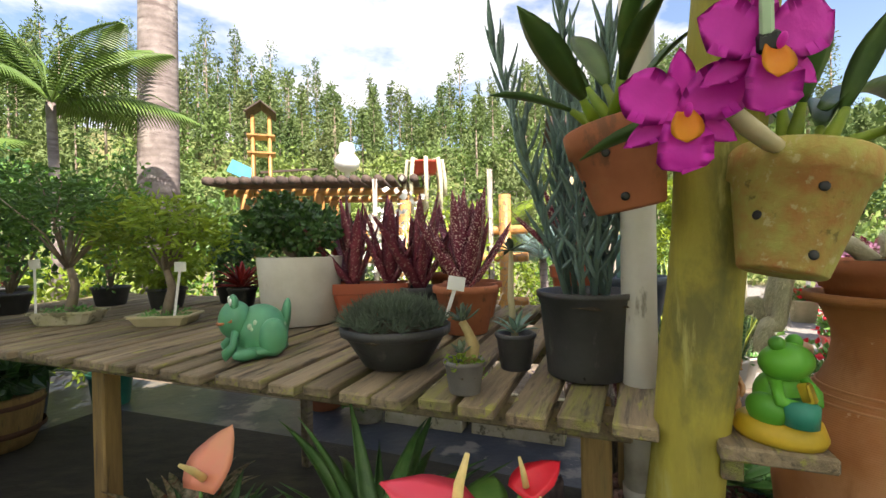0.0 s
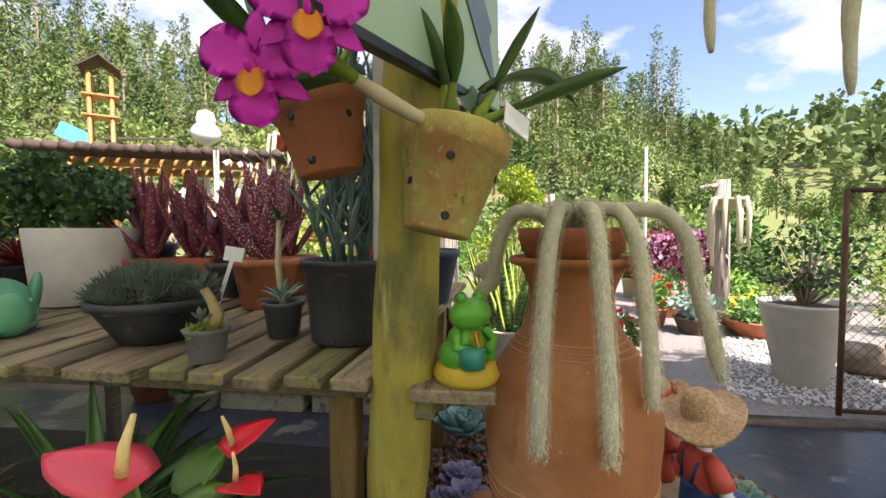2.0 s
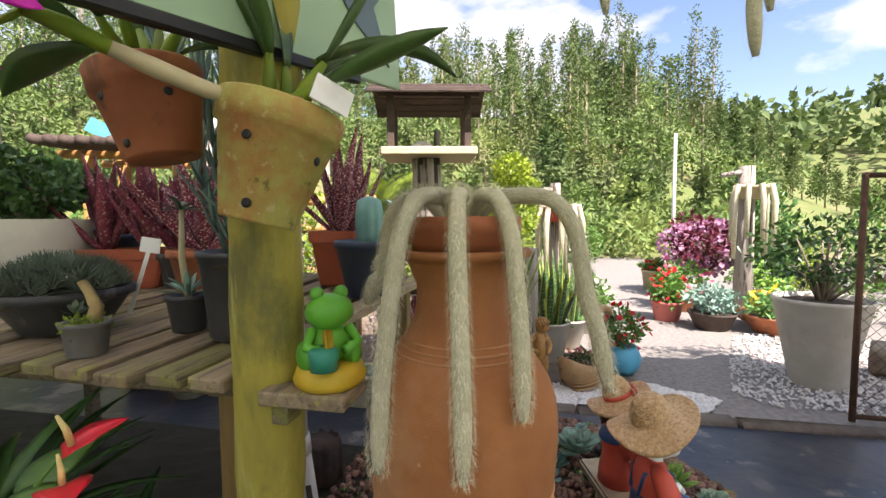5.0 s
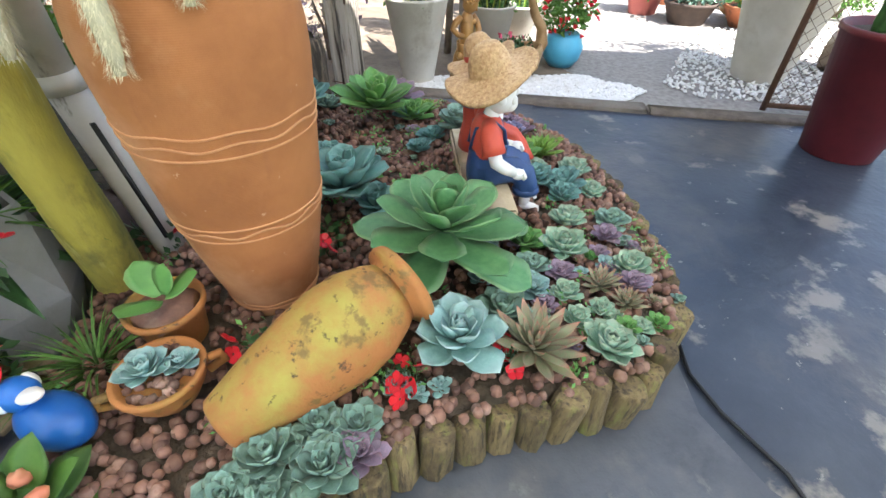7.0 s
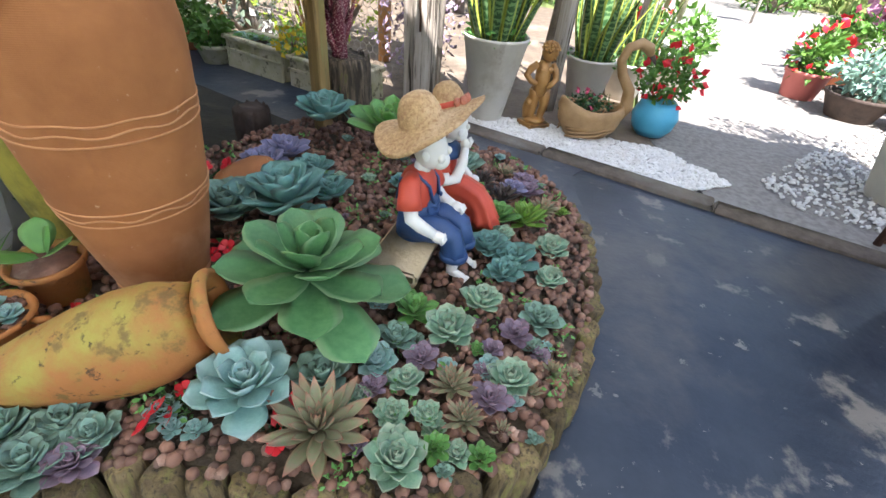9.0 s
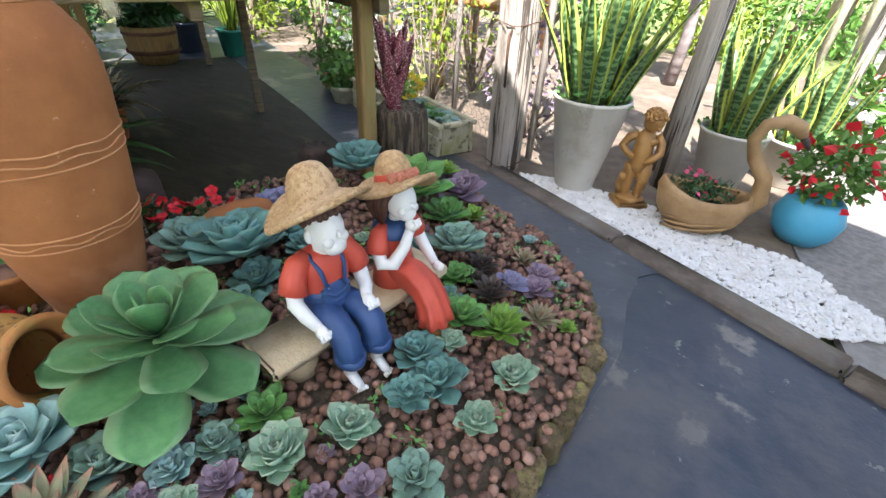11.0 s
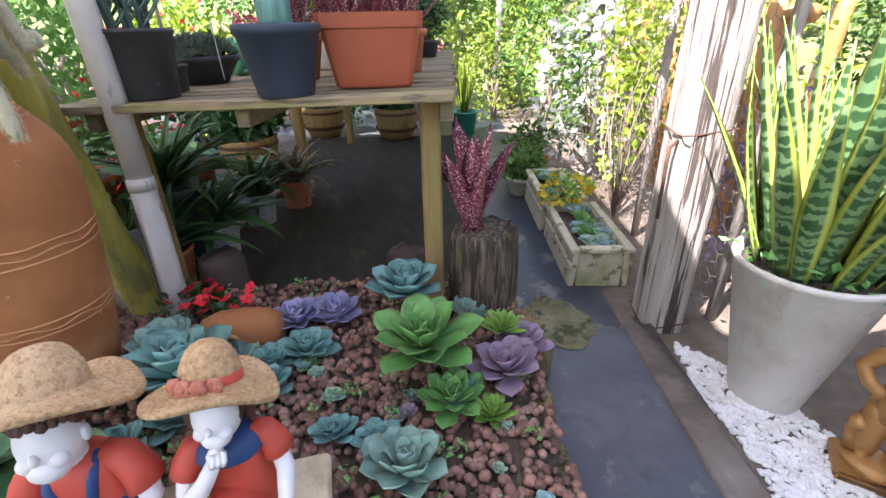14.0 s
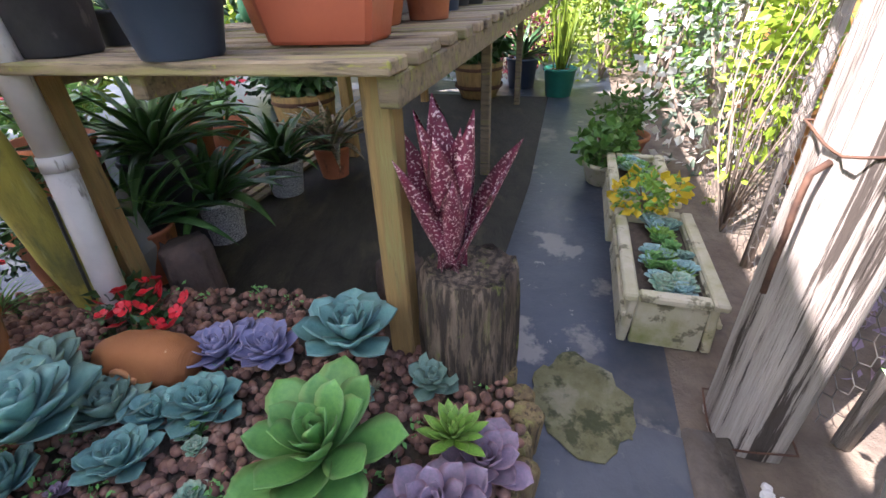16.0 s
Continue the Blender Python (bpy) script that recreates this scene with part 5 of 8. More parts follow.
# ---- far woods on the hill ----
def woods():
    q = random.Random(21)
    kinds = {"pine": Geo(), "green": Geo(), "yellowgreen": Geo()}
    trunks = Geo()
    for i in range(760):
        r = 19 + 34 * q.random() ** 0.8
        az = q.uniform(-82, 82)
        x, y = -r * math.sin(radians(az)), r * math.cos(radians(az))
        if (r < 18.5 and -60 < az < -28) or (az < -48 and r < 38):
            continue
        z = hill(x, y) - 0.1
        pine = q.random() < (0.62 if r > 32 else 0.3)
        h = q.uniform(4.5, 8.5) if pine else q.uniform(2.4, 5.0)
        if r > 44:
            h *= q.uniform(0.9, 1.35)
        if r < 26:
            h *= 0.55
        if az < -42:
            h *= 0.6
        w = h * (q.uniform(0.13, 0.2) if pine else q.uniform(0.26, 0.4))
        g = kinds["pine" if pine else q.choice(("green", "yellowgreen", "green", "pine"))]
        if pine:
            for k in range(7):
                f = k / 6
                lv = leafy((x + q.uniform(-0.1, 0.1) * h * 0.15, y, z + h * (0.3 + 0.68 * f)), (w * (1.1 - 0.85 * f), w * (1.1 - 0.85 * f), h * 0.085), 78, 0.30, i * 7 + k, 0.15, 0.38, 0.6)
                g.add(lv.v, lv.f)
            trunks.tube([(x, y, z), (x, y, z + h * 0.9)], [h * 0.014, h * 0.004], 5)
        else:
            lv = leafy((x, y, z + h * 0.6), (w, w, h * 0.42), 430, 0.27, i, 0.30, 0.55, 0.7)
            g.add(lv.v, lv.f)
            trunks.tube([(x, y, z), (x + q.uniform(-0.2, 0.2), y, z + h * 0.6)], [h * 0.018, h * 0.01], 5)
    for i in range(46):
        r, az = q.uniform(15.5, 23.0), q.uniform(-47, -18)
        x, y = -r * math.sin(radians(az)), r * math.cos(radians(az))
        w = q.uniform(0.7, 1.3)
        lv = leafy((x, y, hill(x, y) + w * 0.5), (w, w, w * q.uniform(0.6, 1.1)), 240, 0.26, 900 + i, 0.3, 0.55, 0.6)
        kinds[q.choice(("green", "yellowgreen", "pine"))].add(lv.v, lv.f)
    solid("pine_wood", kinds["pine"], LEAF["pine"], "dense dark pine wood covering the hillside", "woods", kind="stuff", smooth=False)
    solid("mixed_wood", kinds["green"], LEAF["woodgreen"], "dense mixed green trees covering the hillside", "woods", kind="stuff", smooth=False)
    solid("light_wood", kinds["yellowgreen"], LEAF["woodlight"], "light green young trees on the hillside", "woods", kind="stuff", smooth=False)
    solid("wood_trunks", trunks, M_BARK, "bare trunks of the hillside trees", "woods", kind="stuff")
    far = Geo()
    for i in range(260):
        r, az = q.uniform(95, 190), q.uniform(-100, -25)
        x, y = -r * math.sin(radians(az)), r * math.cos(radians(az))
        h = q.uniform(5, 10)
        if noise.noise((x * 0.02, y * 0.02, 4)) < -0.1:
            continue
        lv = leafy((x, y, hill(x, y) + h * 0.45), (h * 0.45, h * 0.45, h * 0.5), 60, 2.2, i, 0.5, 0.7, 0.4)
        far.add(lv.v, lv.f)
    solid("distant_wood", far, LEAF["pine"], "distant trees on the far hill", "woods", kind="stuff", smooth=False)


LEAF["palm"] = surf("palm_frond", (0.17, 0.27, 0.06), (0.11, 0.20, 0.04), 6, 0.4, 0.05, 40, leaf=0.3)
LEAF["woodgreen"] = surf("woodland_leaf", (0.12, 0.20, 0.045), (0.17, 0.25, 0.07), 0.3, 0.7, 0, 5, (0.17, 0.19, 0.08), 0.12, 0.4, 0, leaf=0.25)
LEAF["woodlight"] = surf("light_woodland_leaf", (0.21, 0.30, 0.07), (0.27, 0.33, 0.10), 0.3, 0.7, 0, 5, (0.25, 0.24, 0.13), 0.12, 0.4, 0, leaf=0.3)
woods()


# ---- shrubs and flowers in the open ground ----
def bush(name, label, category, x, y, z, rx, rz, n, size, mat, seed, group="", lump=0.4, flowers=None, fn=0, fsize=0.03):
    t = thing(name, label, category, pose(x, y, z), group)
    part("foliage", leafy((0, 0, rz * 0.95), (rx, rx, rz), n, size, seed, 0.35, 0.5, lump), mat, t, smooth=False)
    part("stem", stems((0, 0, 0), (0, 0, rz * 0.9), (rx, rx, rz), 7, rx * 0.05, seed), M_BARK, t)
    if flowers:
        part("blossom", leafy((0, 0, rz * 0.98), (rx * 1.04, rx * 1.04, rz * 1.04), fn, fsize, seed + 1, 0.85, 0.9, lump), LEAF[flowers], t, smooth=False)
    return t


q = random.Random(31)
# a band of shrubs closing the yard behind the table and towards the wood
for i, (x, y, rx, rz, kind) in enumerate([
    (-4.9, 4.1, 0.7, 0.9, "yellowgreen"), (-5.6, 3.0, 0.8, 1.0, "deep"), (-4.6, 5.4, 0.7, 1.0, "yellowgreen"), (-3.3, 5.6, 0.6, 0.8, "yellowgreen"), (-2.4, 5.2, 0.45, 0.6, "green"),
    (-6.2, 4.8, 0.9, 1.3, "green"), (-7.0, 2.0, 0.9, 1.4, "deep"), (-6.3, 0.8, 0.8, 1.2, "green"), (-5.2, 1.6, 0.6, 0.8, "wine"), (-7.5, 3.6, 1.0, 1.5, "green"), (-5.4, 7.0, 1.0, 1.3, "green"),
    (0.2, 8.6, 0.7, 0.7, "green"), (1.4, 8.8, 0.7, 0.6, "yellowgreen"), (2.4, 9.4, 0.8, 0.7, "green"), (-1.2, 8.8, 0.8, 0.8, "green"), (3.2, 10.8, 0.8, 0.7, "green"), (4.6, 12.6, 0.9, 0.6, "yellowgreen"),
    (6.8, 11.9, 0.8, 0.6, "green"), (8.2, 6.6, 0.5, 0.55, "green"), (7.2, 5.6, 0.5, 0.5, "yellowgreen"), (9.4, 6.0, 0.7, 0.8, "green"), (10.5, 9.6, 0.9, 0.8, "green"), (8.8, 4.4, 0.6, 0.6, "yellowgreen"),
    (6.3, 4.2, 0.35, 0.35, "green"), (6.9, 3.4, 0.4, 0.35, "yellowgreen"), (7.6, 2.6, 0.5, 0.5, "green"), (-3.9, 3.5, 0.4, 0.55, "wine"), (-4.2, 2.5, 0.5, 0.6, "deep"), (-3.6, 4.5, 0.45, 0.7, "yellowgreen")]):
    bush("shrub", "leafy garden shrub in open ground" if kind != "wine" else "dark wine-red leafy shrub", "shrub", x, y, -0.02, rx, rz, 900, rx * 0.16, LEAF[kind], i, "shrubs round the yard")
bush("purple_bush", "rounded bush covered in mauve-pink blossom", "shrub", 6.0, 6.1, 0.45, 0.55, 0.45, 1300, 0.10, LEAF["wine"], 91, flowers="mauveflower", fn=1100, fsize=0.075)


def topiary(x, y):
    t = thing("topiary", "yellow-green shrub clipped into stacked balls", "shrub", pose(x, y, 0))
    part("trunk", Geo().tube([(0, 0, 0), (0.03, 0, 0.7), (0, 0, 1.6)], [0.03, 0.025, 0.015], 8), M_BARK, t)
    for k, (dx, z, r) in enumerate(((0.0, 1.66, 0.16), (0.09, 1.48, 0.15), (0.0, 1.27, 0.22))):
        part("clipped_ball", leafy((dx, 0, z), (r, r, r * 0.85), 1000, 0.036, 70 + k, 0.7, 0.6, 0.12), LEAF["topiary"], t, smooth=False)


LEAF["topiary"] = surf("yellow_clipped_leaf", (0.32, 0.40, 0.03), (0.20, 0.30, 0.03), 6, 0.5, 0.1, 40, leaf=0.3)
topiary(1.93, 3.55)


def palm(x, y, trunk_h, frond, n, seed, label, mat, tr=0.05):
    t = thing("palm", label, "palm", pose(x, y, -0.02))
    part("trunk", Geo().tube([(0, 0, 0), (0.03, 0.02, trunk_h * 0.5), (0, 0, trunk_h)], [tr * 1.25, tr, tr * 0.85], 12), M_PALMBARK, t)
    w = random.Random(seed)
    g = Geo()
    g.tube([(0, 0, 0), (0, frond * 0.35, frond * 0.12), (0, frond * 0.7, frond * 0.06), (0, frond, -frond * 0.18)], [0.012, 0.009, 0.006, 0.002], 5)
    for k in range(34):
        f = 0.1 + 0.88 * k / 33
        z = frond * (0.38 * f - 0.56 * f * f)
        for s in (-1, 1):
            ln = frond * 0.34 * math.sin(math.pi * (0.12 + 0.84 * f))
            g.leaf(ln, 0.024 * frond, pose(0, frond * f, z, -18, 0, s * -62), 0.4, 0.1, 0.15, -0.7, 0.02, 4, 0.5)
    me = g.mesh("frond", mat)
    for k in range(n):
        part("frond", me, None, t, m=pose(0, 0, trunk_h, 0, 0, k * 137.5) @ pose(0, 0, 0, w.uniform(5, 62), 0, 0) @ Matrix.Scale(w.uniform(0.8, 1.1), 4))


palm(-4.35, 4.9, 3.0, 1.5, 11, 1, "slender young palm with arching green fronds", LEAF["palm"], 0.055)
palm(-5.4, 4.0, 2.0, 1.6, 9, 4, "low palm with broad arching fronds", LEAF["palm"], 0.06)
palm(0.75, 6.9, 1.35, 1.0, 12, 2, "yellow-green palm with feathery fronds", LEAF["yellowgreen"], 0.06)
palm(1.45, 6.3, 1.1, 0.7, 10, 3, "pale blue-grey fan-leaved palm", LEAF["bluegrey"], 0.06)
big = Geo().tube([(-3.95, 6.1, -0.05), (-3.93, 6.1, 2.2), (-3.88, 6.1, 5.0), (-3.8, 6.1, 9.0)], [0.30, 0.255, 0.235, 0.21], 26)
part("trunk", big, M_PALMBARK, thing("royal_palm", "tall palm with a thick grey ringed trunk", "palm"))


# ---- log pergola ----
def pergola():
    t = thing("pergola", "low pergola of varnished pine logs", "pergola", pose(-1.55, 6.3, -0.02, 0, 0, 2))
    for x in (-1.25, -0.2, 1.0):
        for y in (0, 1.0):
            part("log_post", Geo().tube([(x, y, 0), (x, y, 2.1)], 0.07, 12), M_PERGOLA, t)
    for y in (0, 1.0):
        part("beam", Geo().tube([(-1.55, y, 2.12), (1.35, y, 2.12)], 0.055, 12), M_PERGOLA, t)
        part("rail", Geo().tube([(-1.25, y, 1.62), (1.0, y, 1.62)], 0.05, 12), M_PERGOLA, t)
    me = Geo().tube([(0, -0.45, 0), (0, 1.4, 0.1)], 0.06, 12).mesh("rafter", M_DARKLOG)
    for k in range(19):
        part("rafter", me, None, t, "weathered log rafter", m=pose(-1.58 + k * 0.162, 0, 2.235))


pergola()


def tower():
    t = thing("bird_tower", "wooden bird tower with a pitched roof", "bird house", pose(-4.15, 10.2, 0.0, 0, 0, 20))
    for sx in (-0.18, 0.18):
        for sy in (-0.18, 0.18):
            part("post", Geo().tube([(sx, sy, 0.0), (sx, sy, 4.35)], 0.04, 8), M_PERGOLA, t)
    for s in (-1, 1):
        part("roof_board", Geo().box(0.42, 0.75, 0.03, pose(s * 0.16, 0, 4.52, 0, s * 38), 0.005), M_DARKLOG, t, smooth=False)
    for z in (2.9, 3.5, 3.9):
        part("platform", Geo().box(0.6, 0.5, 0.04, pose(0, 0, z), 0.005), M_PERGOLA, t, smooth=False)
    part("arm", Geo().box(1.3, 0.06, 0.05, pose(0.6, 0, 3.15, 0, -6), 0.005), M_DARKLOG, t, smooth=False)
    part("panel", Geo().box(0.5, 0.03, 0.3, pose(-0.45, -0.1, 3.1, 0, 25), 0.005), M_SKYBLUE, t, smooth=False)


tower()
solid("white_finial", Geo().lathe([(0.05, 0), (0.05, 2.7), (0.12, 2.72), (0.22, 2.8), (0.24, 2.92), (0.17, 3.02), (0.13, 3.05), (0.16, 3.12), (0.12, 3.24), (0.02, 3.28)], 24), M_WHITEPAINT, "white rounded finial on a pole", "ornament", pose(-1.75, 8.2, 0))


# ---- hairy trailing cacti ----
def furry(pts, r, seed, n_hair=1):
    """A stem and the mat of fine hairs that stands off it."""
    stem, hair = Geo(), Geo()
    w = random.Random(seed)
    pts = [Vector(p) for p in pts]
    fine = []
    for a, b in zip(pts, pts[1:]):
        fine += [a.lerp(b, k / 5) for k in range(5)]
    fine.append(pts[-1])
    sm = [fine[0]] + [(fine[i - 1] + fine[i] * 2 + fine[i + 1]) / 4 for i in range(1, len(fine) - 1)] + [fine[-1]]
    for _ in range(2):
        sm = [sm[0]] + [(sm[i - 1] + sm[i] * 2 + sm[i + 1]) / 4 for i in range(1, len(sm) - 1)] + [sm[-1]]
    rad = [r * (1.0 if i < len(sm) - 3 else (0.95, 0.8, 0.45)[i - len(sm) + 3]) for i in range(len(sm))]
    stem.tube(sm, rad, 10)
    for i in range(len(sm) - 1):
        d = (sm[i + 1] - sm[i])
        ln = d.length
        d.normalize()
        o = d.orthogonal()
        for _ in range(int(ln / 0.00055 * n_hair)):
            a = w.uniform(0, 6.283)
            out = Matrix.Rotation(a, 3, d) @ o
            p = sm[i].lerp(sm[i + 1], w.random()) + out * rad[i] * 0.9
            tip = p + (out * w.uniform(0.35, 1.0) + d * w.uniform(0.6, 2.2) + d.cross(out) * w.uniform(-0.5, 0.5)).normalized() * r * w.uniform(0.35, 1.0)
            side = d.cross(out) * r * 0.022
            hair.v += [tuple(p - side), tuple(p + side), tuple(tip)]
            k = len(hair.v)
            hair.f.append((k - 3, k - 2, k - 1))
            hair.uv += [(0, 0)] * 3
    return stem, hair


def jar_cactus():
    t = thing("trailing_cactus", "hairy rat-tail cactus trailing over the jar", "cactus")
    for k, (x, y, z) in enumerate(((-0.188, -0.218, 0.833), (-0.057, -0.236, 0.809), (0.067, -0.204, 0.891), (0.230, -0.203, 0.933), (0.19, 0.197, 0.942), (-0.20, 0.10, 1.05), (-0.17, 0.17, 1.12))):
        n = math.hypot(x, y)
        c, s, out = x / n, y / n, max(0.165, n * 0.78)
        run = [(0.03, 1.245), (0.075, 1.292), (out * 0.8, 1.288), (out, 1.225), (out + (n - out) * 0.35, 1.10), (out + (n - out) * 0.7, 1.225 + (z - 1.225) * 0.62), (n, z)]
        pts = [(JX + r * c + 0.006 * math.sin(k * 2 + j), JY + r * s, h) for j, (r, h) in enumerate(run)]
        st, hr = furry(pts, 0.0158, k, 4.5)
        s = part("stem", st, M_CACTUS, t)
        part("hair", hr, M_FUR, s, "silvery hair", smooth=False)


jar_cactus()


def hanging_cactus():
    t = thing("hanging_cactus", "hairy rat-tail cactus hanging in a basket under the roof", "cactus")
    cx, cy, top = 1.24, 0.62, 2.15
    part("basket", Geo().lathe([(0.06, 0), (0.11, 0.1), (0.115, 0.11), (0.10, 0.11)], 20, pose(cx, cy, top)), M_BLACKPLASTIC, t)
    for k in range(3):
        a = k * 2.1
        part("cord", Geo().tube([(cx + 0.11 * math.cos(a), cy + 0.11 * math.sin(a), top + 0.1), (cx, cy, 3.0)], 0.002, 5), M_RUST, t)
    for k, (x, y, zt) in enumerate(((1.302, 0.527, 1.50), (1.13, 0.679, 1.62), (1.40, 0.60, 1.61), (1.17, 0.72, 1.70))):
        dx, dy = x - cx, y - cy
        st, hr = furry([(cx + dx * 0.5, cy + dy * 0.5, top + 0.1), (cx + dx, cy + dy, top + 0.08), (x + dx * 0.25, y + dy * 0.25, top - 0.12), (x + 0.02, y, (top + zt) / 2), (x - 0.01, y, zt + 0.1), (x, y, zt)], 0.011, 50 + k, 0.9)
        s = part("stem", st, M_CACTUS, t)
        part("hair", hr, M_FUR, s, "silvery hair", smooth=False)


hanging_cactus()


def post_cactus(x, y, h, r, label, box=False):
    t = thing("cactus_post", label, "post", pose(x, y, -0.02))
    part("post", Geo().tube([(0, 0, 0), (0.01, 0, h * 0.5), (0, 0, h)], [r * 1.15, r, r * 0.9], 12), M_OLDPOST, t)
    part("pot", Geo().lathe(pot_profile(0.13, 0.17, 0.16), 20, pose(0, -0.12, h - 0.42)), M_REDPAINT if box else M_TAN, t)
    w = random.Random(int(x * 10))
    for k in range(9):
        a = k * 0.7 + 0.2
        c, s = math.cos(a), math.sin(a)
        ln = w.uniform(0.45, 0.9)
        part("stem", Geo().tube([(0.1 * c, -0.12 + 0.1 * s, h - 0.28), (0.2 * c, -0.12 + 0.18 * s, h - 0.25), (0.24 * c, -0.12 + 0.22 * s, h - 0.45), (0.24 * c, -0.12 + 0.22 * s, h - 0.28 - ln)], [0.03, 0.03, 0.032, 0.022], 8), M_FUR, t, "white woolly trailing stem")
    part("arm", Geo().tube([(0, 0, h - 0.06), (-0.35, 0.02, h - 0.12)], 0.03, 8), M_OLDPOST, t)


post_cactus(5.45, 4.78, 1.92, 0.10, "round timber post carrying a pot of white trailing cactus")
post_cactus(2.75, 4.5, 1.66, 0.06, "old post carrying a red pot of white trailing cactus", True)
st = thing("pergola_cactus", "red pot of white trailing cactus on the pergola", "cactus", pose(-0.22, 6.15, 2.3))
part("pot", Geo().lathe(pot_profile(0.15, 0.2, 0.18), 20), M_REDPAINT, st)
for k in range(8):
    a = k * 0.8
    part("stem", Geo().tube([(0.12 * math.cos(a), 0.12 * math.sin(a), 0.17), (0.24 * math.cos(a), 0.24 * math.sin(a), 0.2), (0.28 * math.cos(a), 0.28 * math.sin(a), -0.1), (0.28 * math.cos(a), 0.28 * math.sin(a), -0.3 - 0.12 * (k % 4))], 0.03, 8), M_FUR, st, "white woolly trailing stem")


# ---- bird feeder on the timber post ----
def feeder():
    t = thing("bird_feeder", "dark wooden bird feeder with a tiled roof", "bird feeder", pose(1.125, 2.95, 1.655, 0, 0, -8))
    part("tray", Geo().box(0.62, 0.46, 0.05, pose(0, 0, 0.035), 0.006), M_PINE, t, "pale pine tray", smooth=False)
    part("bracket", Geo().box(0.14, 0.14, 0.05, pose(0, 0, -0.012), 0.006), M_DARKLOG, t, smooth=False)
    for sx in (-0.25, 0.25):
        for sy in (-0.17, 0.17):
            part("upright", Geo().box(0.045, 0.045, 0.33, pose(sx, sy, 0.225), 0.004), M_DARKLOG, t, smooth=False)
    for s in (-1, 1):
        for k in range(5):
            part("roof_slat", Geo().box(0.78, 0.085, 0.016, pose(0, s * (0.035 + 0.066 * k), 0.50 - 0.028 * k, -s * 18), 0.003), M_DARKLOG, t, smooth=False)
    part("beam", Geo().box(0.7, 0.04, 0.05, pose(0, 0, 0.455), 0.004), M_DARKLOG, t, smooth=False)
    part("stone", Geo().ball(0.07, 0.05, 0.04, pose(-0.05, 0, 0.09), 12, 8, 0.3), M_WHITE, t)


M_PINE = surf("pale_pine_board", (0.62, 0.50, 0.32), (0.50, 0.39, 0.23), 8, 0.7, 0.2, 40, rand=0.1, stretch=(0.6, 6, 6))
feeder()


# ---- white gravel, tall white pot, statue, swan ----
def gravel(name, pts, n, seed, label):
    x0, x1 = min(p[0] for p in pts), max(p[0] for p in pts)
    y0, y1 = min(p[1] for p in pts), max(p[1] for p in pts)
    w, g = random.Random(seed), Geo()
    while n:
        x, y = w.uniform(x0, x1), w.uniform(y0, y1)
        n -= 1
        edge = noise.noise((x * 4, y * 4, seed)) * 0.08
        if inside(x + edge, y + edge, pts):
            s = w.uniform(0.007, 0.016)
            g.ball(s, s * w.uniform(0.6, 1), s * 0.6, pose(x, y, -0.002 + s * 0.2, w.uniform(-40, 40), 0, w.uniform(0, 360)), 6, 4, 0.6, w.random() * 9)
    solid(name, g, M_WHITE, label, "gravel", kind="stuff", smooth=False)


strip = [L(0.12, 3.11)[:2], L(1.75, 3.11)[:2], L(1.95, 3.4)[:2], L(1.6, 3.62)[:2], L(0.9, 3.55)[:2], L(0.3, 3.3)[:2]]
gravel("white_chips", strip, 11000, 5, "loose white marble chips beside the kerb")
strip2 = [(3.22, 2.55), (3.60, 2.16), (5.2, 1.7), (6.0, 3.2), (5.2, 4.0), (4.5, 3.9), (3.8, 3.2)]
gravel("white_chips_by_fence", strip2, 7000, 6, "scattered white marble chips beside the drive")


def snake_pot(x, y, rb, rt, h, n, ln, seed, group):
    t = thing("snake_plant", "tall pale concrete pot of yellow-edged snake plant", "potted plant", pose(x, y, -0.005), group)
    pot(t, rb, rt, h, M_CONCRETE, 0.006, 0.02, 40, wobble=0.006)
    for k in range(n):
        w = random.Random(seed * 100 + k)
        a, d = k * 137.5, rt * 0.75 * math.sqrt((k + 0.5) / n)
        s = ln * w.uniform(0.65, 1.05)
        g = SNAKE[k % 3]
        part("leaf", g, None, t, m=pose(d * math.cos(radians(a)), d * math.sin(radians(a)), h - 0.04, 0, 0, a - 90 + w.uniform(-40, 40)) @ pose(0, 0, 0, 90 - 24 * d / rt - w.uniform(0, 9), 0, 0) @ Matrix.Scale(s, 4))
    part("fern", leafy((0, 0, h), (rt * 0.95, rt * 0.95, 0.07), 160, 0.05, seed, 0.2), LEAF["freshgreen"], t, smooth=False)


SNAKE = [Geo().leaf(1.0, 0.12, None, 0.45, 0.12, 0.22, c, 0.07, 9, 0.55, 0.02).mesh("leaf", LEAF["snake"]) for c in (-0.15, 0.1, 0.3)]
snake_pot(1.605, 2.955, 0.105, 0.20, 0.52, 46, 0.70, 1, "snake plants")
snake_pot(2.28, 3.55, 0.12, 0.18, 0.35, 24, 0.72, 2, "snake plants")
snake_pot(2.62, 3.9, 0.12, 0.18, 0.28, 18, 0.6, 3, "snake plants")
solid("steel_post", Geo().lathe([(0.055, 0), (0.055, 1.02), (0.05, 1.03)], 18), M_OLDPOST, "plain grey post beside the snake plants", "post", pose(2.02, 3.32, -0.02))


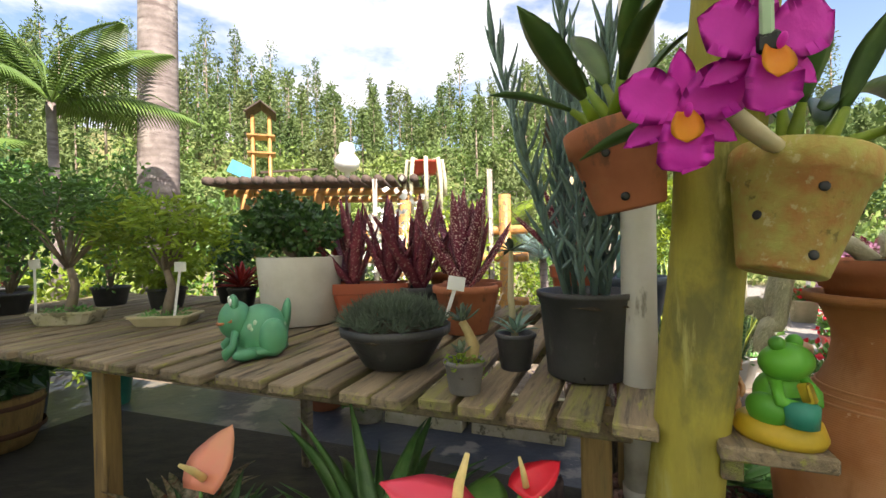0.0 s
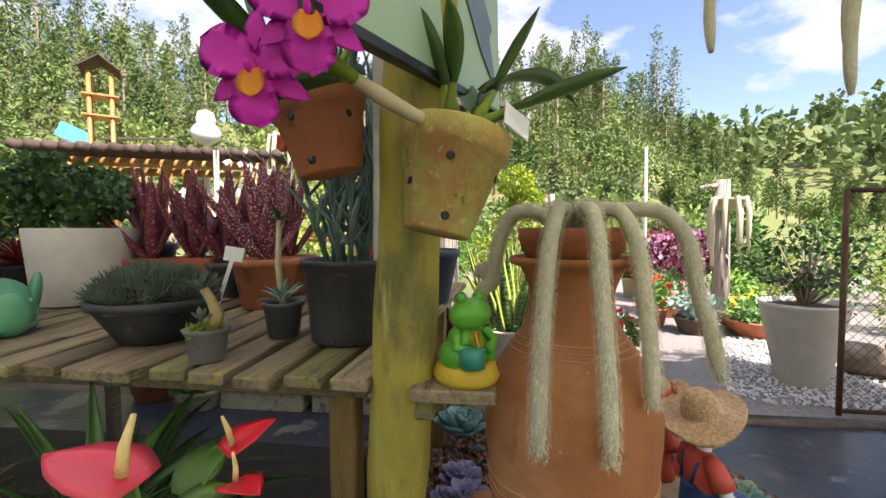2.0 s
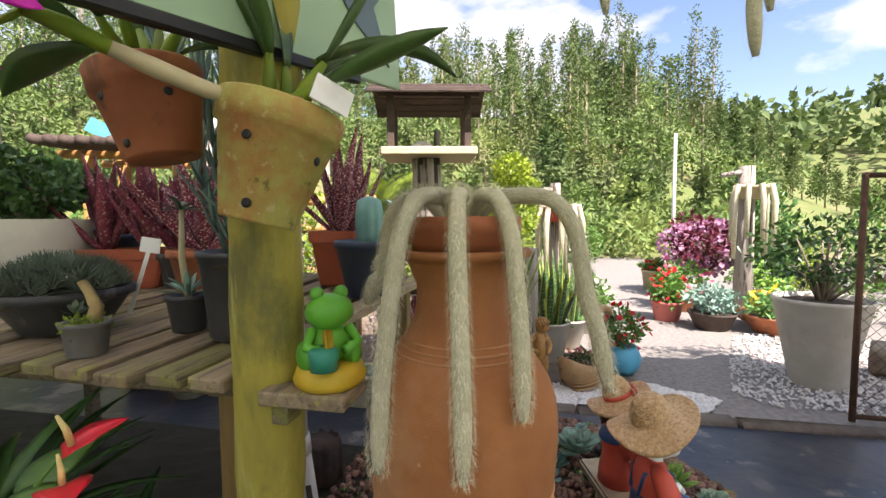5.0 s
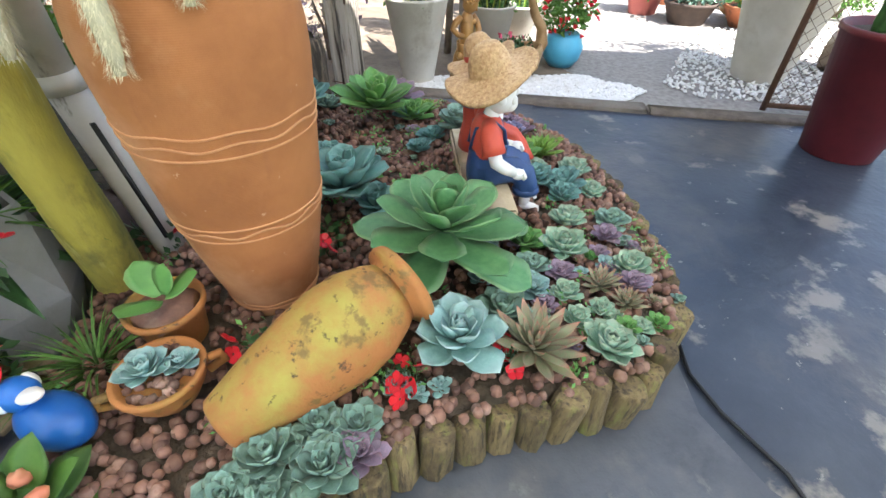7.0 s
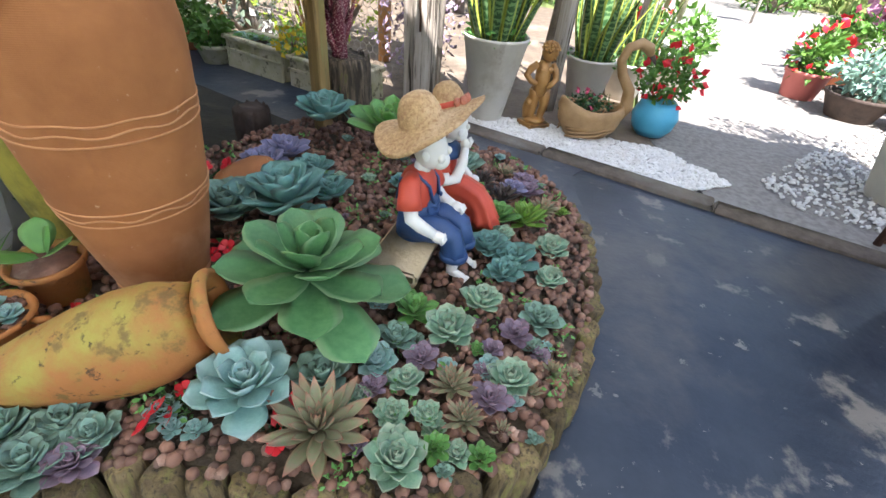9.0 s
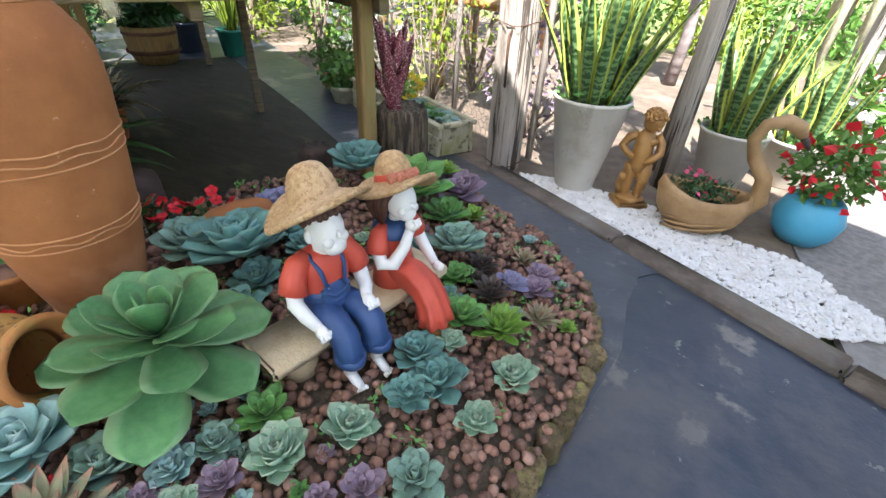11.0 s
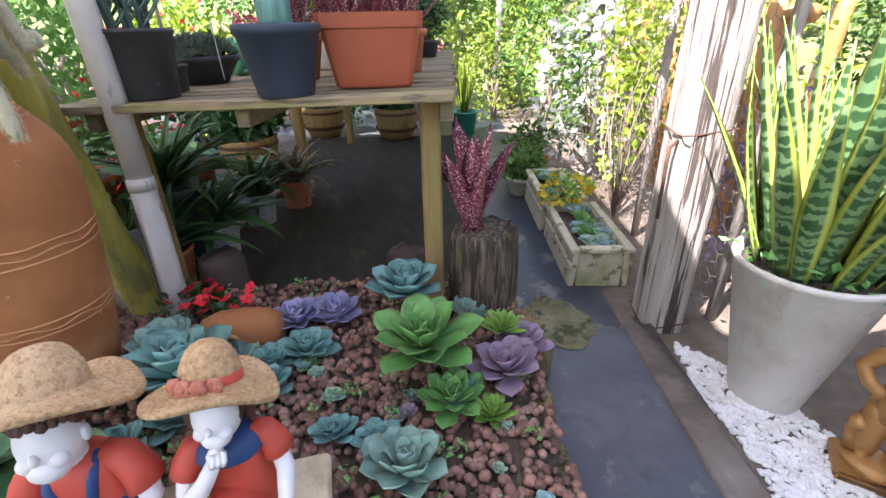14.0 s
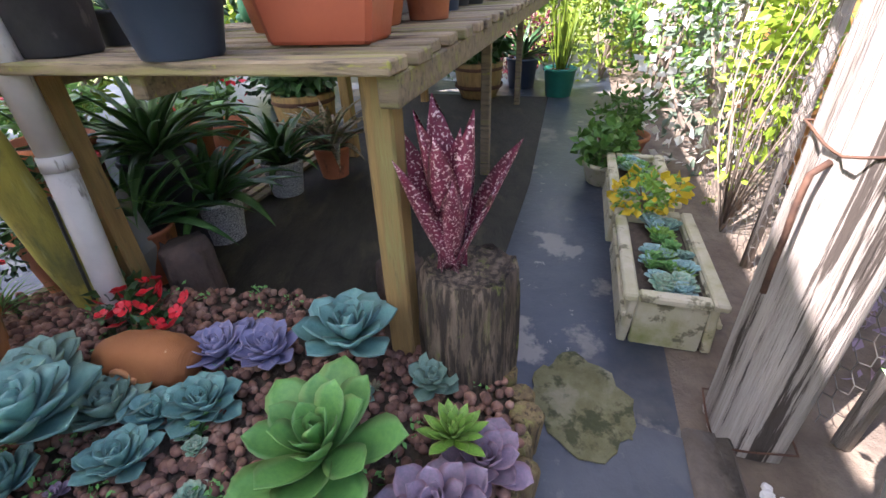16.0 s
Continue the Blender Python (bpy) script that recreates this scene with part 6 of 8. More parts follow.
def cherub():
    g = Geo()
    g.box(0.17, 0.15, 0.035, pose(0, 0, 0.018, 0, 0, 12), 0.012)
    g.ball(0.075, 0.062, 0.03, pose(0, 0, 0.04), 16, 8, 0.3)
    for s, fy in ((-1, 0.012), (1, -0.006)):
        g.tube([(s * 0.030, fy + 0.022, 0.052), (s * 0.030, fy, 0.062), (s * 0.031, fy + 0.006, 0.105), (s * 0.033, fy + 0.016, 0.145), (s * 0.031, fy + 0.008, 0.19), (s * 0.026, 0, 0.235)], [0.016, 0.022, 0.027, 0.027, 0.036, 0.044], 14)
    g.tube([(0, -0.002, 0.215), (0.002, 0.006, 0.255), (0.004, 0.012, 0.295), (0.004, 0.004, 0.345), (0.002, -0.002, 0.39), (0.004, 0.002, 0.425)], [0.054, 0.060, 0.058, 0.055, 0.052, 0.026], 22, None, 0.82)
    g.ball(0.030, 0.028, 0.026, pose(0.0, 0.036, 0.275), 14, 8)
    for s in (-1, 1):
        g.ball(0.026, 0.018, 0.022, pose(s * 0.024, 0.032, 0.365), 12, 8)
        g.ball(0.024, 0.026, 0.026, pose(s * 0.024, -0.034, 0.232), 12, 8)
    g.tube([(0.046, 0, 0.395), (0.082, -0.012, 0.365), (0.104, -0.012, 0.325), (0.082, 0.016, 0.296), (0.048, 0.040, 0.285)], [0.022, 0.023, 0.021, 0.018, 0.016], 12)
    g.tube([(-0.046, 0, 0.395), (-0.074, 0.012, 0.355), (-0.074, 0.040, 0.312), (-0.040, 0.062, 0.290), (-0.010, 0.062, 0.262)], [0.022, 0.022, 0.020, 0.017, 0.014], 12)
    head = pose(-0.006, 0.022, 0.468, -24, 0, 26)
    g.ball(0.048, 0.052, 0.054, head, 20, 12)
    g.ball(0.009, 0.010, 0.010, head @ pose(0, 0.052, -0.008), 8, 6)
    for k in range(40):
        a, b = k * 2.39996, 0.05 + 0.95 * k / 40
        x, y = math.cos(a) * math.sqrt(1 - (1 - b) ** 2), math.sin(a) * math.sqrt(1 - (1 - b) ** 2)
        if y < 0.55 or b < 0.5:
            g.ball(0.013, 0.013, 0.012, head @ pose(0.047 * x, 0.050 * y - 0.004, 0.012 + 0.044 * (1 - b)), 7, 5, 0.3, k)
    g.tube([(0.045, -0.02, 0.055), (0.050, -0.025, 0.11), (0.048, -0.02, 0.155), (0.04, -0.01, 0.20)], [0.030, 0.034, 0.030, 0.022], 12)
    g.ball(0.024, 0.024, 0.022, pose(0.064, 0.012, 0.165), 12, 8)
    solid("cherub_statue", g, M_GOLD, "ochre-gold painted cherub garden statue", "statue", pose(1.93, 2.93, -0.005, 0, 0, 205))


cherub()


def swan():
    t = thing("swan_planter", "tan terracotta swan planter with carved feathers", "planter", pose(2.27, 2.90, -0.005, 0, 0, 20))
    g = Geo().lathe([(0.10, 0), (0.12, 0.012), (0.17, 0.08), (0.185, 0.15), (0.172, 0.19), (0.16, 0.195), (0.155, 0.17), (0.13, 0.12)], 36, Matrix.Diagonal((1.2, 0.8, 1, 1)))
    g.v = [(x, y, z + (0.07 if x < 0 else 0.02) * min(1, z / 0.19) * (x / 0.22) ** 2) for x, y, z in g.v]
    body = part("body", g, M_SWAN, t)
    for s in (-1, 1):
        for k in range(6):
            pts = [(0.15 * math.cos(a) * 1.25, s * (0.158 - 0.02 * k / 5) * math.sin(a) * 0.88, 0.05 + 0.024 * k + 0.03 * math.cos(a)) for a in [0.5 + j * 0.24 for j in range(10)]]
            part("feather", Geo().tube(pts, 0.007, 6), M_SWAN, body)
    part("neck", Geo().tube([(0.17, 0, 0.13), (0.235, 0, 0.2), (0.215, 0, 0.3), (0.14, 0, 0.39), (0.105, 0, 0.47), (0.13, 0, 0.545), (0.20, 0, 0.57), (0.26, 0, 0.545), (0.285, 0, 0.51)], [0.055, 0.045, 0.035, 0.03, 0.028, 0.028, 0.032, 0.034, 0.02], 14), M_SWAN, t)
    part("beak", Geo().tube([(0.275, 0, 0.525), (0.31, 0, 0.485), (0.335, 0, 0.455)], [0.02, 0.014, 0.004], 10), M_DARKLOG, t, "dark beak")
    part("foliage", leafy((-0.02, 0, 0.19), (0.16, 0.11, 0.09), 420, 0.03, 12, 0.2), LEAF["deep"], t, smooth=False)
    part("blossom", leafy((-0.04, 0, 0.22), (0.13, 0.1, 0.08), 26, 0.035, 13, 0.7, 0.9), LEAF["pinkflower"], t, smooth=False)


swan()
bl = thing("blue_pot", "sky-blue rounded pot of white and red flowers", "potted plant", pose(2.72, 3.12, -0.005))
part("pot", Geo().lathe([(0.09, 0), (0.13, 0.05), (0.15, 0.13), (0.12, 0.21), (0.10, 0.23), (0.09, 0.22)], 28), M_SKYBLUE, bl)
part("foliage", leafy((0, 0.02, 0.36), (0.17, 0.17, 0.16), 500, 0.05, 14, 0.3), LEAF["green"], bl, smooth=False)
part("blossom", leafy((0, 0, 0.38), (0.18, 0.18, 0.16), 60, 0.05, 15, 0.8, 0.9), LEAF["redflower"], bl, smooth=False)


# ---- things on the table ----
TZ = TABLE + 0.001


def on_table(x, y, turn=0.0):
    return pose(x, y, table_z(x, y) + 0.001, 0, 0, turn)


t = thing("bowl_planter", "wide black plastic bowl of grey spiky sage-green succulents", "planter", on_table(-0.14, 1.275))
part("bowl", Geo().lathe([(0.085, 0), (0.095, 0.006), (0.145, 0.085), (0.15, 0.092), (0.163, 0.096), (0.165, 0.118), (0.155, 0.12), (0.145, 0.1)], 40), M_BLACKPLASTIC, t)
part("soil", Geo().ball(0.147, 0.147, 0.03, pose(0, 0, 0.095), 20, 6, 0.3), M_PEAT, t)
w = random.Random(4)
tuft = Geo()
for k in range(16):
    tuft.leaf(0.05, 0.006, pose(0, 0, 0, 0, 0, k * 137.5) @ pose(0, 0.002, 0, 8 + k * 4.6), 0.3, 0.1, 0.3, 0.3, 0.3, 4, 0.7)
tm = tuft.mesh("tuft", LEAF["sage"])
for k in range(120):
    a, d = k * 2.39996, 0.15 * math.sqrt((k + 0.5) / 120)
    part("tuft", tm, None, t, m=pose(d * math.cos(a), d * math.sin(a), 0.11 + 0.075 * (1 - (d / 0.155) ** 2) + w.uniform(-0.008, 0.008), w.uniform(-12, 12) - 30 * d / 0.15 * math.sin(a), w.uniform(-12, 12) + 30 * d / 0.15 * math.cos(a), w.uniform(0, 360)) @ Matrix.Scale(w.uniform(0.7, 1.05), 4))

t = thing("jade_planter", "round pale concrete pot with a bushy jade plant", "potted plant", on_table(-0.655, 2.0))
pot(t, 0.165, 0.19, 0.30, M_CONCRETE, 0.0, 0.012, 44, wobble=0.01)
tagged(part("stem", stems((0, 0, 0.28), (0, 0, 0.38), (0.22, 0.22, 0.1), 16, 0.014, 4), M_BARK, t), kind="stuff")
for k in range(7):
    a = k * 0.9
    part("foliage", leafy((0.15 * math.cos(a) * (k > 0), 0.15 * math.sin(a) * (k > 0), 0.40 + 0.05 * (k % 3)), (0.13, 0.13, 0.085), 420, 0.03, 40 + k, 0.3, 0.75, 0.3), LEAF["jade"], t, smooth=False)


def frog_planter():
    t = thing("frog_planter", "green ceramic frog planter with pale spots", "ornament", on_table(-0.62, 1.45, 118) @ Matrix.Diagonal((1.15, 0.85, 1.4, 1)))
    g = Geo().ball(0.08, 0.105, 0.068, pose(0, -0.005, 0.05), 24, 14)
    g.ball(0.058, 0.062, 0.045, pose(0, 0.085, 0.085), 20, 12)
    g.ball(0.095, 0.11, 0.018, pose(0, 0, 0.016), 20, 8)
    for s in (-1, 1):
        g.ball(0.03, 0.055, 0.045, pose(s * 0.07, -0.04, 0.045), 14, 10)
        g.ball(0.018, 0.045, 0.014, pose(s * 0.085, 0.06, 0.014), 12, 8)
        g.tube([(s * 0.05, 0.09, 0.06), (s * 0.07, 0.1, 0.03), (s * 0.06, 0.13, 0.012)], 0.014, 8)
    body = part("body", g, M_GREENFROG, t)
    part("tail", Geo().ball(0.03, 0.02, 0.05, pose(0, -0.1, 0.08, 15), 14, 10), M_GREENFROG, t)
    for s in (-1, 1):
        eye = part("eye", Geo().ball(0.017, 0.017, 0.017, pose(s * 0.03, 0.09, 0.126), 12, 8), M_GREENFROG, t)
        part("pupil", Geo().ball(0.009, 0.006, 0.009, pose(s * 0.038, 0.104, 0.13), 10, 6), M_WHITEPAINT, eye, "white painted eye")
    part("mouth", Geo().tube([(-0.055, 0.1, 0.088), (-0.03, 0.139, 0.08), (0, 0.149, 0.078), (0.03, 0.139, 0.08), (0.055, 0.1, 0.088)], 0.004, 6), M_TERRAPOT, t, "red-brown mouth line")
    w = random.Random(2)
    for k in range(22):
        a, b = w.uniform(0, 6.28), w.uniform(0.1, 1.0)
        d = Vector((0.075 * math.cos(a) * math.cos(b), 0.105 * math.sin(a) * math.cos(b), 0.052 * math.sin(b)))
        part("spot", Geo().ball(0.011, 0.011, 0.009, pose(d.x, d.y, 0.049 + d.z) @ Matrix.Scale(w.uniform(0.6, 1.1), 4), 8, 6), M_SPOT, t)


frog_planter()

# blue-grey stick plant in a big black nursery pot
t = thing("stick_plant", "tall blue-grey succulent in a black nursery pot", "potted plant", on_table(0.385, 1.135))
part("pot", Geo().lathe([(0.098, 0), (0.102, 0.005), (0.12, 0.19), (0.123, 0.192), (0.124, 0.205), (0.129, 0.207), (0.13, 0.222), (0.122, 0.222), (0.115, 0.19)], 36, None, 0.01), M_BLACKPLASTIC, t)
part("soil", Geo().ball(0.116, 0.116, 0.02, pose(0, 0, 0.19), 18, 6, 0.4), M_PEAT, t)
part("drain_hole", Geo().ball(0.007, 0.003, 0.007, pose(-0.035, -0.094, 0.014), 8, 6), M_DARK, t)
w = random.Random(9)
fl = [Geo().leaf(1.0, 0.125, None, 0.5, 0.2, 0.2, c, 0.5, 5, 0.5).mesh("leaf", LEAF["bluegrey"]) for c in (0.25, 0.5)]
for s in range(9):
    a, lean, hh = s * 2.4, w.uniform(0.02, 0.11), w.uniform(0.35, 0.78) if s else 0.85
    bx, by = 0.05 * math.cos(a), 0.05 * math.sin(a)
    ex, ey = (bx + lean * math.cos(a), by + lean * math.sin(a)) if s not in (0, 4) else (bx - 0.12 - 0.02 * s, by)
    stem = part("stem", Geo().tube([(bx, by, 0.19), ((bx + ex) / 2, (by + ey) / 2, 0.19 + hh * 0.5), (ex, ey, 0.19 + hh)], [0.008, 0.007, 0.004], 6), LEAF["bluegrey"], t)
    for k in range(int(hh * 62)):
        f = 0.08 + 0.9 * k / (hh * 62)
        part("leaf", fl[k % 2], None, stem, m=pose(bx + (ex - bx) * f, by + (ey - by) * f, 0.19 + hh * f, 0, 0, k * 137.5) @ pose(0, 0, 0, 38 + 30 * f + w.uniform(-8, 8)) @ Matrix.Scale(0.12 * w.uniform(0.75, 1.1), 4))

t = thing("caudex_plant", "small grey pot with a twisted thick-stemmed succulent", "potted plant", on_table(0.052, 1.025))
pot(t, 0.038, 0.047, 0.078, M_GREYPOT, 0.004, 0.012, 24)
part("moss", leafy((0, 0, 0.075), (0.045, 0.045, 0.018), 220, 0.012, 3, 0.2), LEAF["yellowgreen"], t, smooth=False)
part("stem", Geo().tube([(0.012, 0, 0.06), (0.024, 0, 0.11), (0.01, 0, 0.145), (-0.004, 0, 0.17)], [0.017, 0.015, 0.011, 0.010], 10), M_BARKTAN, t)
strap_plant(t, LEAF["sage"], 16, 0.045, 0.014, 5, 70, 0.4, 5, pose(-0.004, 0, 0.172), 0.6, 0.5)
strap_plant(t, LEAF["sage"], 9, 0.03, 0.012, 5, 60, 0.4, 6, pose(-0.008, -0.02, 0.10), 0.6, 0.5)

t = thing("tall_stem_plant", "small black pot with a tall bare-stemmed succulent", "potted plant", on_table(0.205, 1.20))
pot(t, 0.042, 0.053, 0.10, M_BLACKPLASTIC, 0.005, 0.014, 24)
part("stem", Geo().tube([(0, 0, 0.08), (-0.012, 0, 0.2), (-0.008, 0, 0.33)], [0.010, 0.009, 0.006], 8), M_TAN, t)
strap_plant(t, LEAF["greyros"], 14, 0.085, 0.018, 25, 65, -0.4, 7, pose(0, 0, 0.10), 0.5, 0.3)
strap_plant(t, LEAF["sage"], 10, 0.06, 0.018, -10, 50, -0.3, 8, pose(-0.008, 0, 0.33), 0.5, 0.3)


def bromeliad(name, label, m, rb, rt, h, potmat, n, ln, wd, seed, leafmat="bromdark", square=None, group="bromeliads on the table"):
    t = thing(name, label, "potted plant", m, group)
    if square:
        sx, sy = square
        g = Geo()
        for k, (a, z) in enumerate(((0.74, 0), (0.78, 0.008), (0.97, h - 0.05), (1.04, h - 0.046), (1.06, h), (0.98, h), (0.92, h - 0.05))):
            g.v += [(x * sx / 2 * a, y * sy / 2 * a, z) for x, y in ((-1, -0.9), (-0.9, -1), (0.9, -1), (1, -0.9), (1, 0.9), (0.9, 1), (-0.9, 1), (-1, 0.9))]
            if k:
                g.f += [((k - 1) * 8 + i, (k - 1) * 8 + (i + 1) % 8, k * 8 + (i + 1) % 8, k * 8 + i) for i in range(8)]
        g.f += [tuple(range(8))[::-1], tuple(range(48, 56))]
        g.uv = [(0, 0)] * len(g.v)
        part("planter", g, potmat, t, smooth=False)
        part("soil", Geo().box(sx * 0.9, sy * 0.9, 0.02, pose(0, 0, h - 0.045)), M_PEAT, t)
        spots = [(-sx * 0.25, 0), (sx * 0.25, 0)]
    else:
        pot(t, rb, rt, h, potmat, 0.012, 0.03, 32)
        spots = [(0, 0)]
    for k, (x, y) in enumerate(spots):
        strap_plant(t, LEAF[leafmat], n, ln, wd, 42, 86, 0.25, seed + k, pose(x, y, h - 0.03), 0.45, 0.35, 0.35, wave=0.01, thick=0.03, base=0.75)
    return t


bromeliad("bromeliad", "upright wine-red bromeliads in a terracotta trough", on_table(-0.33, 2.02), 0, 0, 0.17, M_REDPLASTIC, 11, 0.42, 0.07, 3, square=(0.34, 0.17))
bromeliad("bromeliad", "upright wine-red bromeliad in a black nursery pot", on_table(-0.10, 1.98), 0.075, 0.09, 0.15, M_BLACKPLASTIC, 15, 0.46, 0.072, 5)
bromeliad("bromeliad", "upright wine-red bromeliad in a terracotta pot", on_table(0.14, 2.12 - 0.12), 0.095, 0.125, 0.165, M_TERRAPOT, 15, 0.44, 0.075, 6)
bromeliad("bromeliad", "speckled wine-red bromeliad in a terracotta pot", on_table(0.09, 1.68), 0.085, 0.115, 0.185, M_TERRAPOT, 15, 0.42, 0.075, 7, "bromspot")
bromeliad("bromeliad", "speckled wine-red bromeliads in a square terracotta planter", on_table(0.60, 1.915, 72), 0, 0, 0.235, M_REDPLASTIC, 12, 0.46, 0.06, 8, "bromspot", (0.34, 0.2))
bromeliad("bromeliad", "wine-red bromeliad in a brown plastic pot", on_table(0.03, 2.20), 0.07, 0.09, 0.19, M_TERRAPOT, 12, 0.36, 0.05, 9, "bromspot")
bromeliad("bromeliad", "scarlet-leaved bromeliad in a dark blue pot", on_table(-0.50, 2.30), 0.075, 0.09, 0.22, M_NAVY, 18, 0.24, 0.035, 10, "redleaf")
t = thing("column_cactus", "dark blue pot with a ribbed column cactus", "potted plant", on_table(0.70, 1.595))
pot(t, 0.088, 0.125, 0.21, M_NAVY, 0.008, 0.03, 36)
cg = Geo().lathe([(0.03, 0), (0.045, 0.03), (0.047, 0.25), (0.04, 0.36), (0.01, 0.39)], 32)
cg.v = [(x * (1 + 0.12 * math.cos(8 * math.atan2(y, x))), y * (1 + 0.12 * math.cos(8 * math.atan2(y, x))), z) for x, y, z in cg.v]
part("stem", cg, LEAF["bluegreen"], t, m=pose(0, 0, 0.18) @ Matrix.Diagonal((1, 1, 0.5, 1)))

# bonsai and small pots at the far end of the table
TRAYS = (("shallow buff ceramic tray with a feathery bonsai", -1.30, 2.03, 0.28, 0.18, 0.05, M_TAN, "yellowgreen", 0.62, 0.30), ("shallow mossy stone tray with a leafy bonsai", -1.83, 2.12, 0.29, 0.18, 0.065, M_STONE, "green", 0.78, 0.40))
for k, (label, x, y, sx, sy, h, mat, leafk, th, cr) in enumerate(TRAYS):
    t = thing("bonsai", label, "bonsai", on_table(x, y, 5), "bonsai on the table")
    g = Geo()
    for j, (a, z) in enumerate(((0.75, 0), (0.8, 0.006), (0.95, h - 0.012), (1.03, h - 0.01), (1.03, h), (0.94, h), (0.9, h - 0.02))):
        g.v += [(px * sx / 2 * a, py * sy / 2 * a, z) for px, py in ((-1, -0.75), (-0.85, -1), (0.85, -1), (1, -0.75), (1, 0.75), (0.85, 1), (-0.85, 1), (-1, 0.75))]
        if j:
            g.f += [((j - 1) * 8 + i, (j - 1) * 8 + (i + 1) % 8, j * 8 + (i + 1) % 8, j * 8 + i) for i in range(8)]
    g.f += [tuple(range(8))[::-1], tuple(range(48, 56))]
    g.uv = [(0, 0)] * len(g.v)
    part("tray", g, mat, t, smooth=False)
    part("moss", leafy((0, 0, h), (sx * 0.42, sy * 0.4, 0.02), 260, 0.016, k, 0.2), LEAF["freshgreen"], t, smooth=False)
    part("trunk", Geo().tube([(0, 0, h - 0.02), (0.03, 0, h + 0.12), (-0.01, 0.01, h + 0.25), (0.04, 0, th * 0.75)], [0.026, 0.02, 0.014, 0.006], 10), M_BARK, t)
    tagged(part("branch", stems((0, 0, h + 0.2), (0, 0, th * 0.75), (cr, cr, 0.2), 10, 0.007, k), M_BARK, t), kind="stuff")
    for j in range(5):
        a = j * 1.26
        part("foliage", leafy((cr * 0.55 * math.cos(a), cr * 0.45 * math.sin(a), th * (0.66 + 0.09 * (j % 3))), (cr * 0.55, cr * 0.5, 0.13), 420, 0.042, 20 + j + k * 9, 0.1, 0.35, 0.4, 0.5), LEAF[leafk], t, smooth=False)
for k, (x, y, rx, rz, leafk, mat, lab) in enumerate([
    (-1.62, 2.55, 0.20, 0.12, "yellowgreen", M_BLACKPLASTIC, "black pot of low yellow-green foliage"), (-1.32, 2.75, 0.16, 0.18, "deep", M_BLACKPLASTIC, "black pot of dark broad leaves"),
    (-2.15, 1.95, 0.22, 0.35, "green", M_TEALPAINT, "teal tray with a leafy young tree"), (-2.5, 2.5, 0.3, 0.45, "deep", M_BLACKPLASTIC, "black pot with a dense dark shrub"),
    (-2.9, 2.9, 0.3, 0.5, "green", M_BLACKPLASTIC, "black pot with a dense green shrub"), (-2.1, 2.75, 0.28, 0.42, "green", M_BLACKPLASTIC, "black pot with a dense green shrub"), (-2.6, 2.05, 0.25, 0.4, "deep", M_BLACKPLASTIC, "black pot with a dense dark shrub")]):
    t = thing("table_shrub", lab, "potted plant", on_table(x, y), "shrubs on the table")
    pot(t, 0.08, 0.10, 0.12, mat, 0.008, 0.02, 24)
    part("stem", stems((0, 0, 0.1), (0, 0, 0.12 + rz), (rx, rx, rz), 6, 0.008, k), M_BARK, t)
    part("foliage", leafy((0, 0, 0.12 + rz), (rx, rx, rz), 900, 0.045, 60 + k, 0.2, 0.5, 0.45), LEAF[leafk], t, smooth=False)
for k, (x, y) in enumerate(((-1.13, 2.45), (-0.98, 2.52), (-0.86, 2.42))):
    t = thing("red_cordyline", "small black pot with a dark red rosette plant", "potted plant", on_table(x, y), "red pots on the table")
    pot(t, 0.055, 0.075, 0.12, M_BLACKPLASTIC, 0.006, 0.02, 24)
    strap_plant(t, LEAF["redleaf" if k != 1 else "wine"], 34, 0.17, 0.035, 5, 80, -0.3, 60 + k, pose(0, 0, 0.12), 0.5, 0.3)
for x, y, h, tilt in ((-1.24, 1.99, 0.24, 8), (-1.93, 2.05, 0.26, 0), (-0.02, 1.36, 0.2, 18), (-2.2, 1.9, 0.22, 6)):
    t = thing("plant_label", "white plastic plant label on a thin stake", "plant label", pose(x, y, TZ + 0.03, 0, tilt, 0), "plant labels")
    part("stake", Geo().box(0.012, 0.003, h, pose(0, 0, h / 2), 0.001), M_WHITEPAINT, t, smooth=False)
    part("tag", Geo().box(0.055, 0.004, 0.045, pose(0, 0, h + 0.015, 0, -8), 0.001), M_WHITEPAINT, t, smooth=False)


# ---- ledge with a small frog, hanging pots and orchids ----
t = thing("wall_ledge", "short weathered plank ledge fixed to the log post", "shelf", pose(0.585, 0.755, TABLE - 0.018, 0, 0, ROT))
part("plank", Geo().box(0.17, 0.11, 0.028, pose(0, 0, 0), 0.004), M_WOODTABLE, t, smooth=False)
part("bracket", Geo().box(0.035, 0.05, 0.05, pose(-0.06, 0.0, -0.036), 0.003), M_WOODTABLE, t, smooth=False)


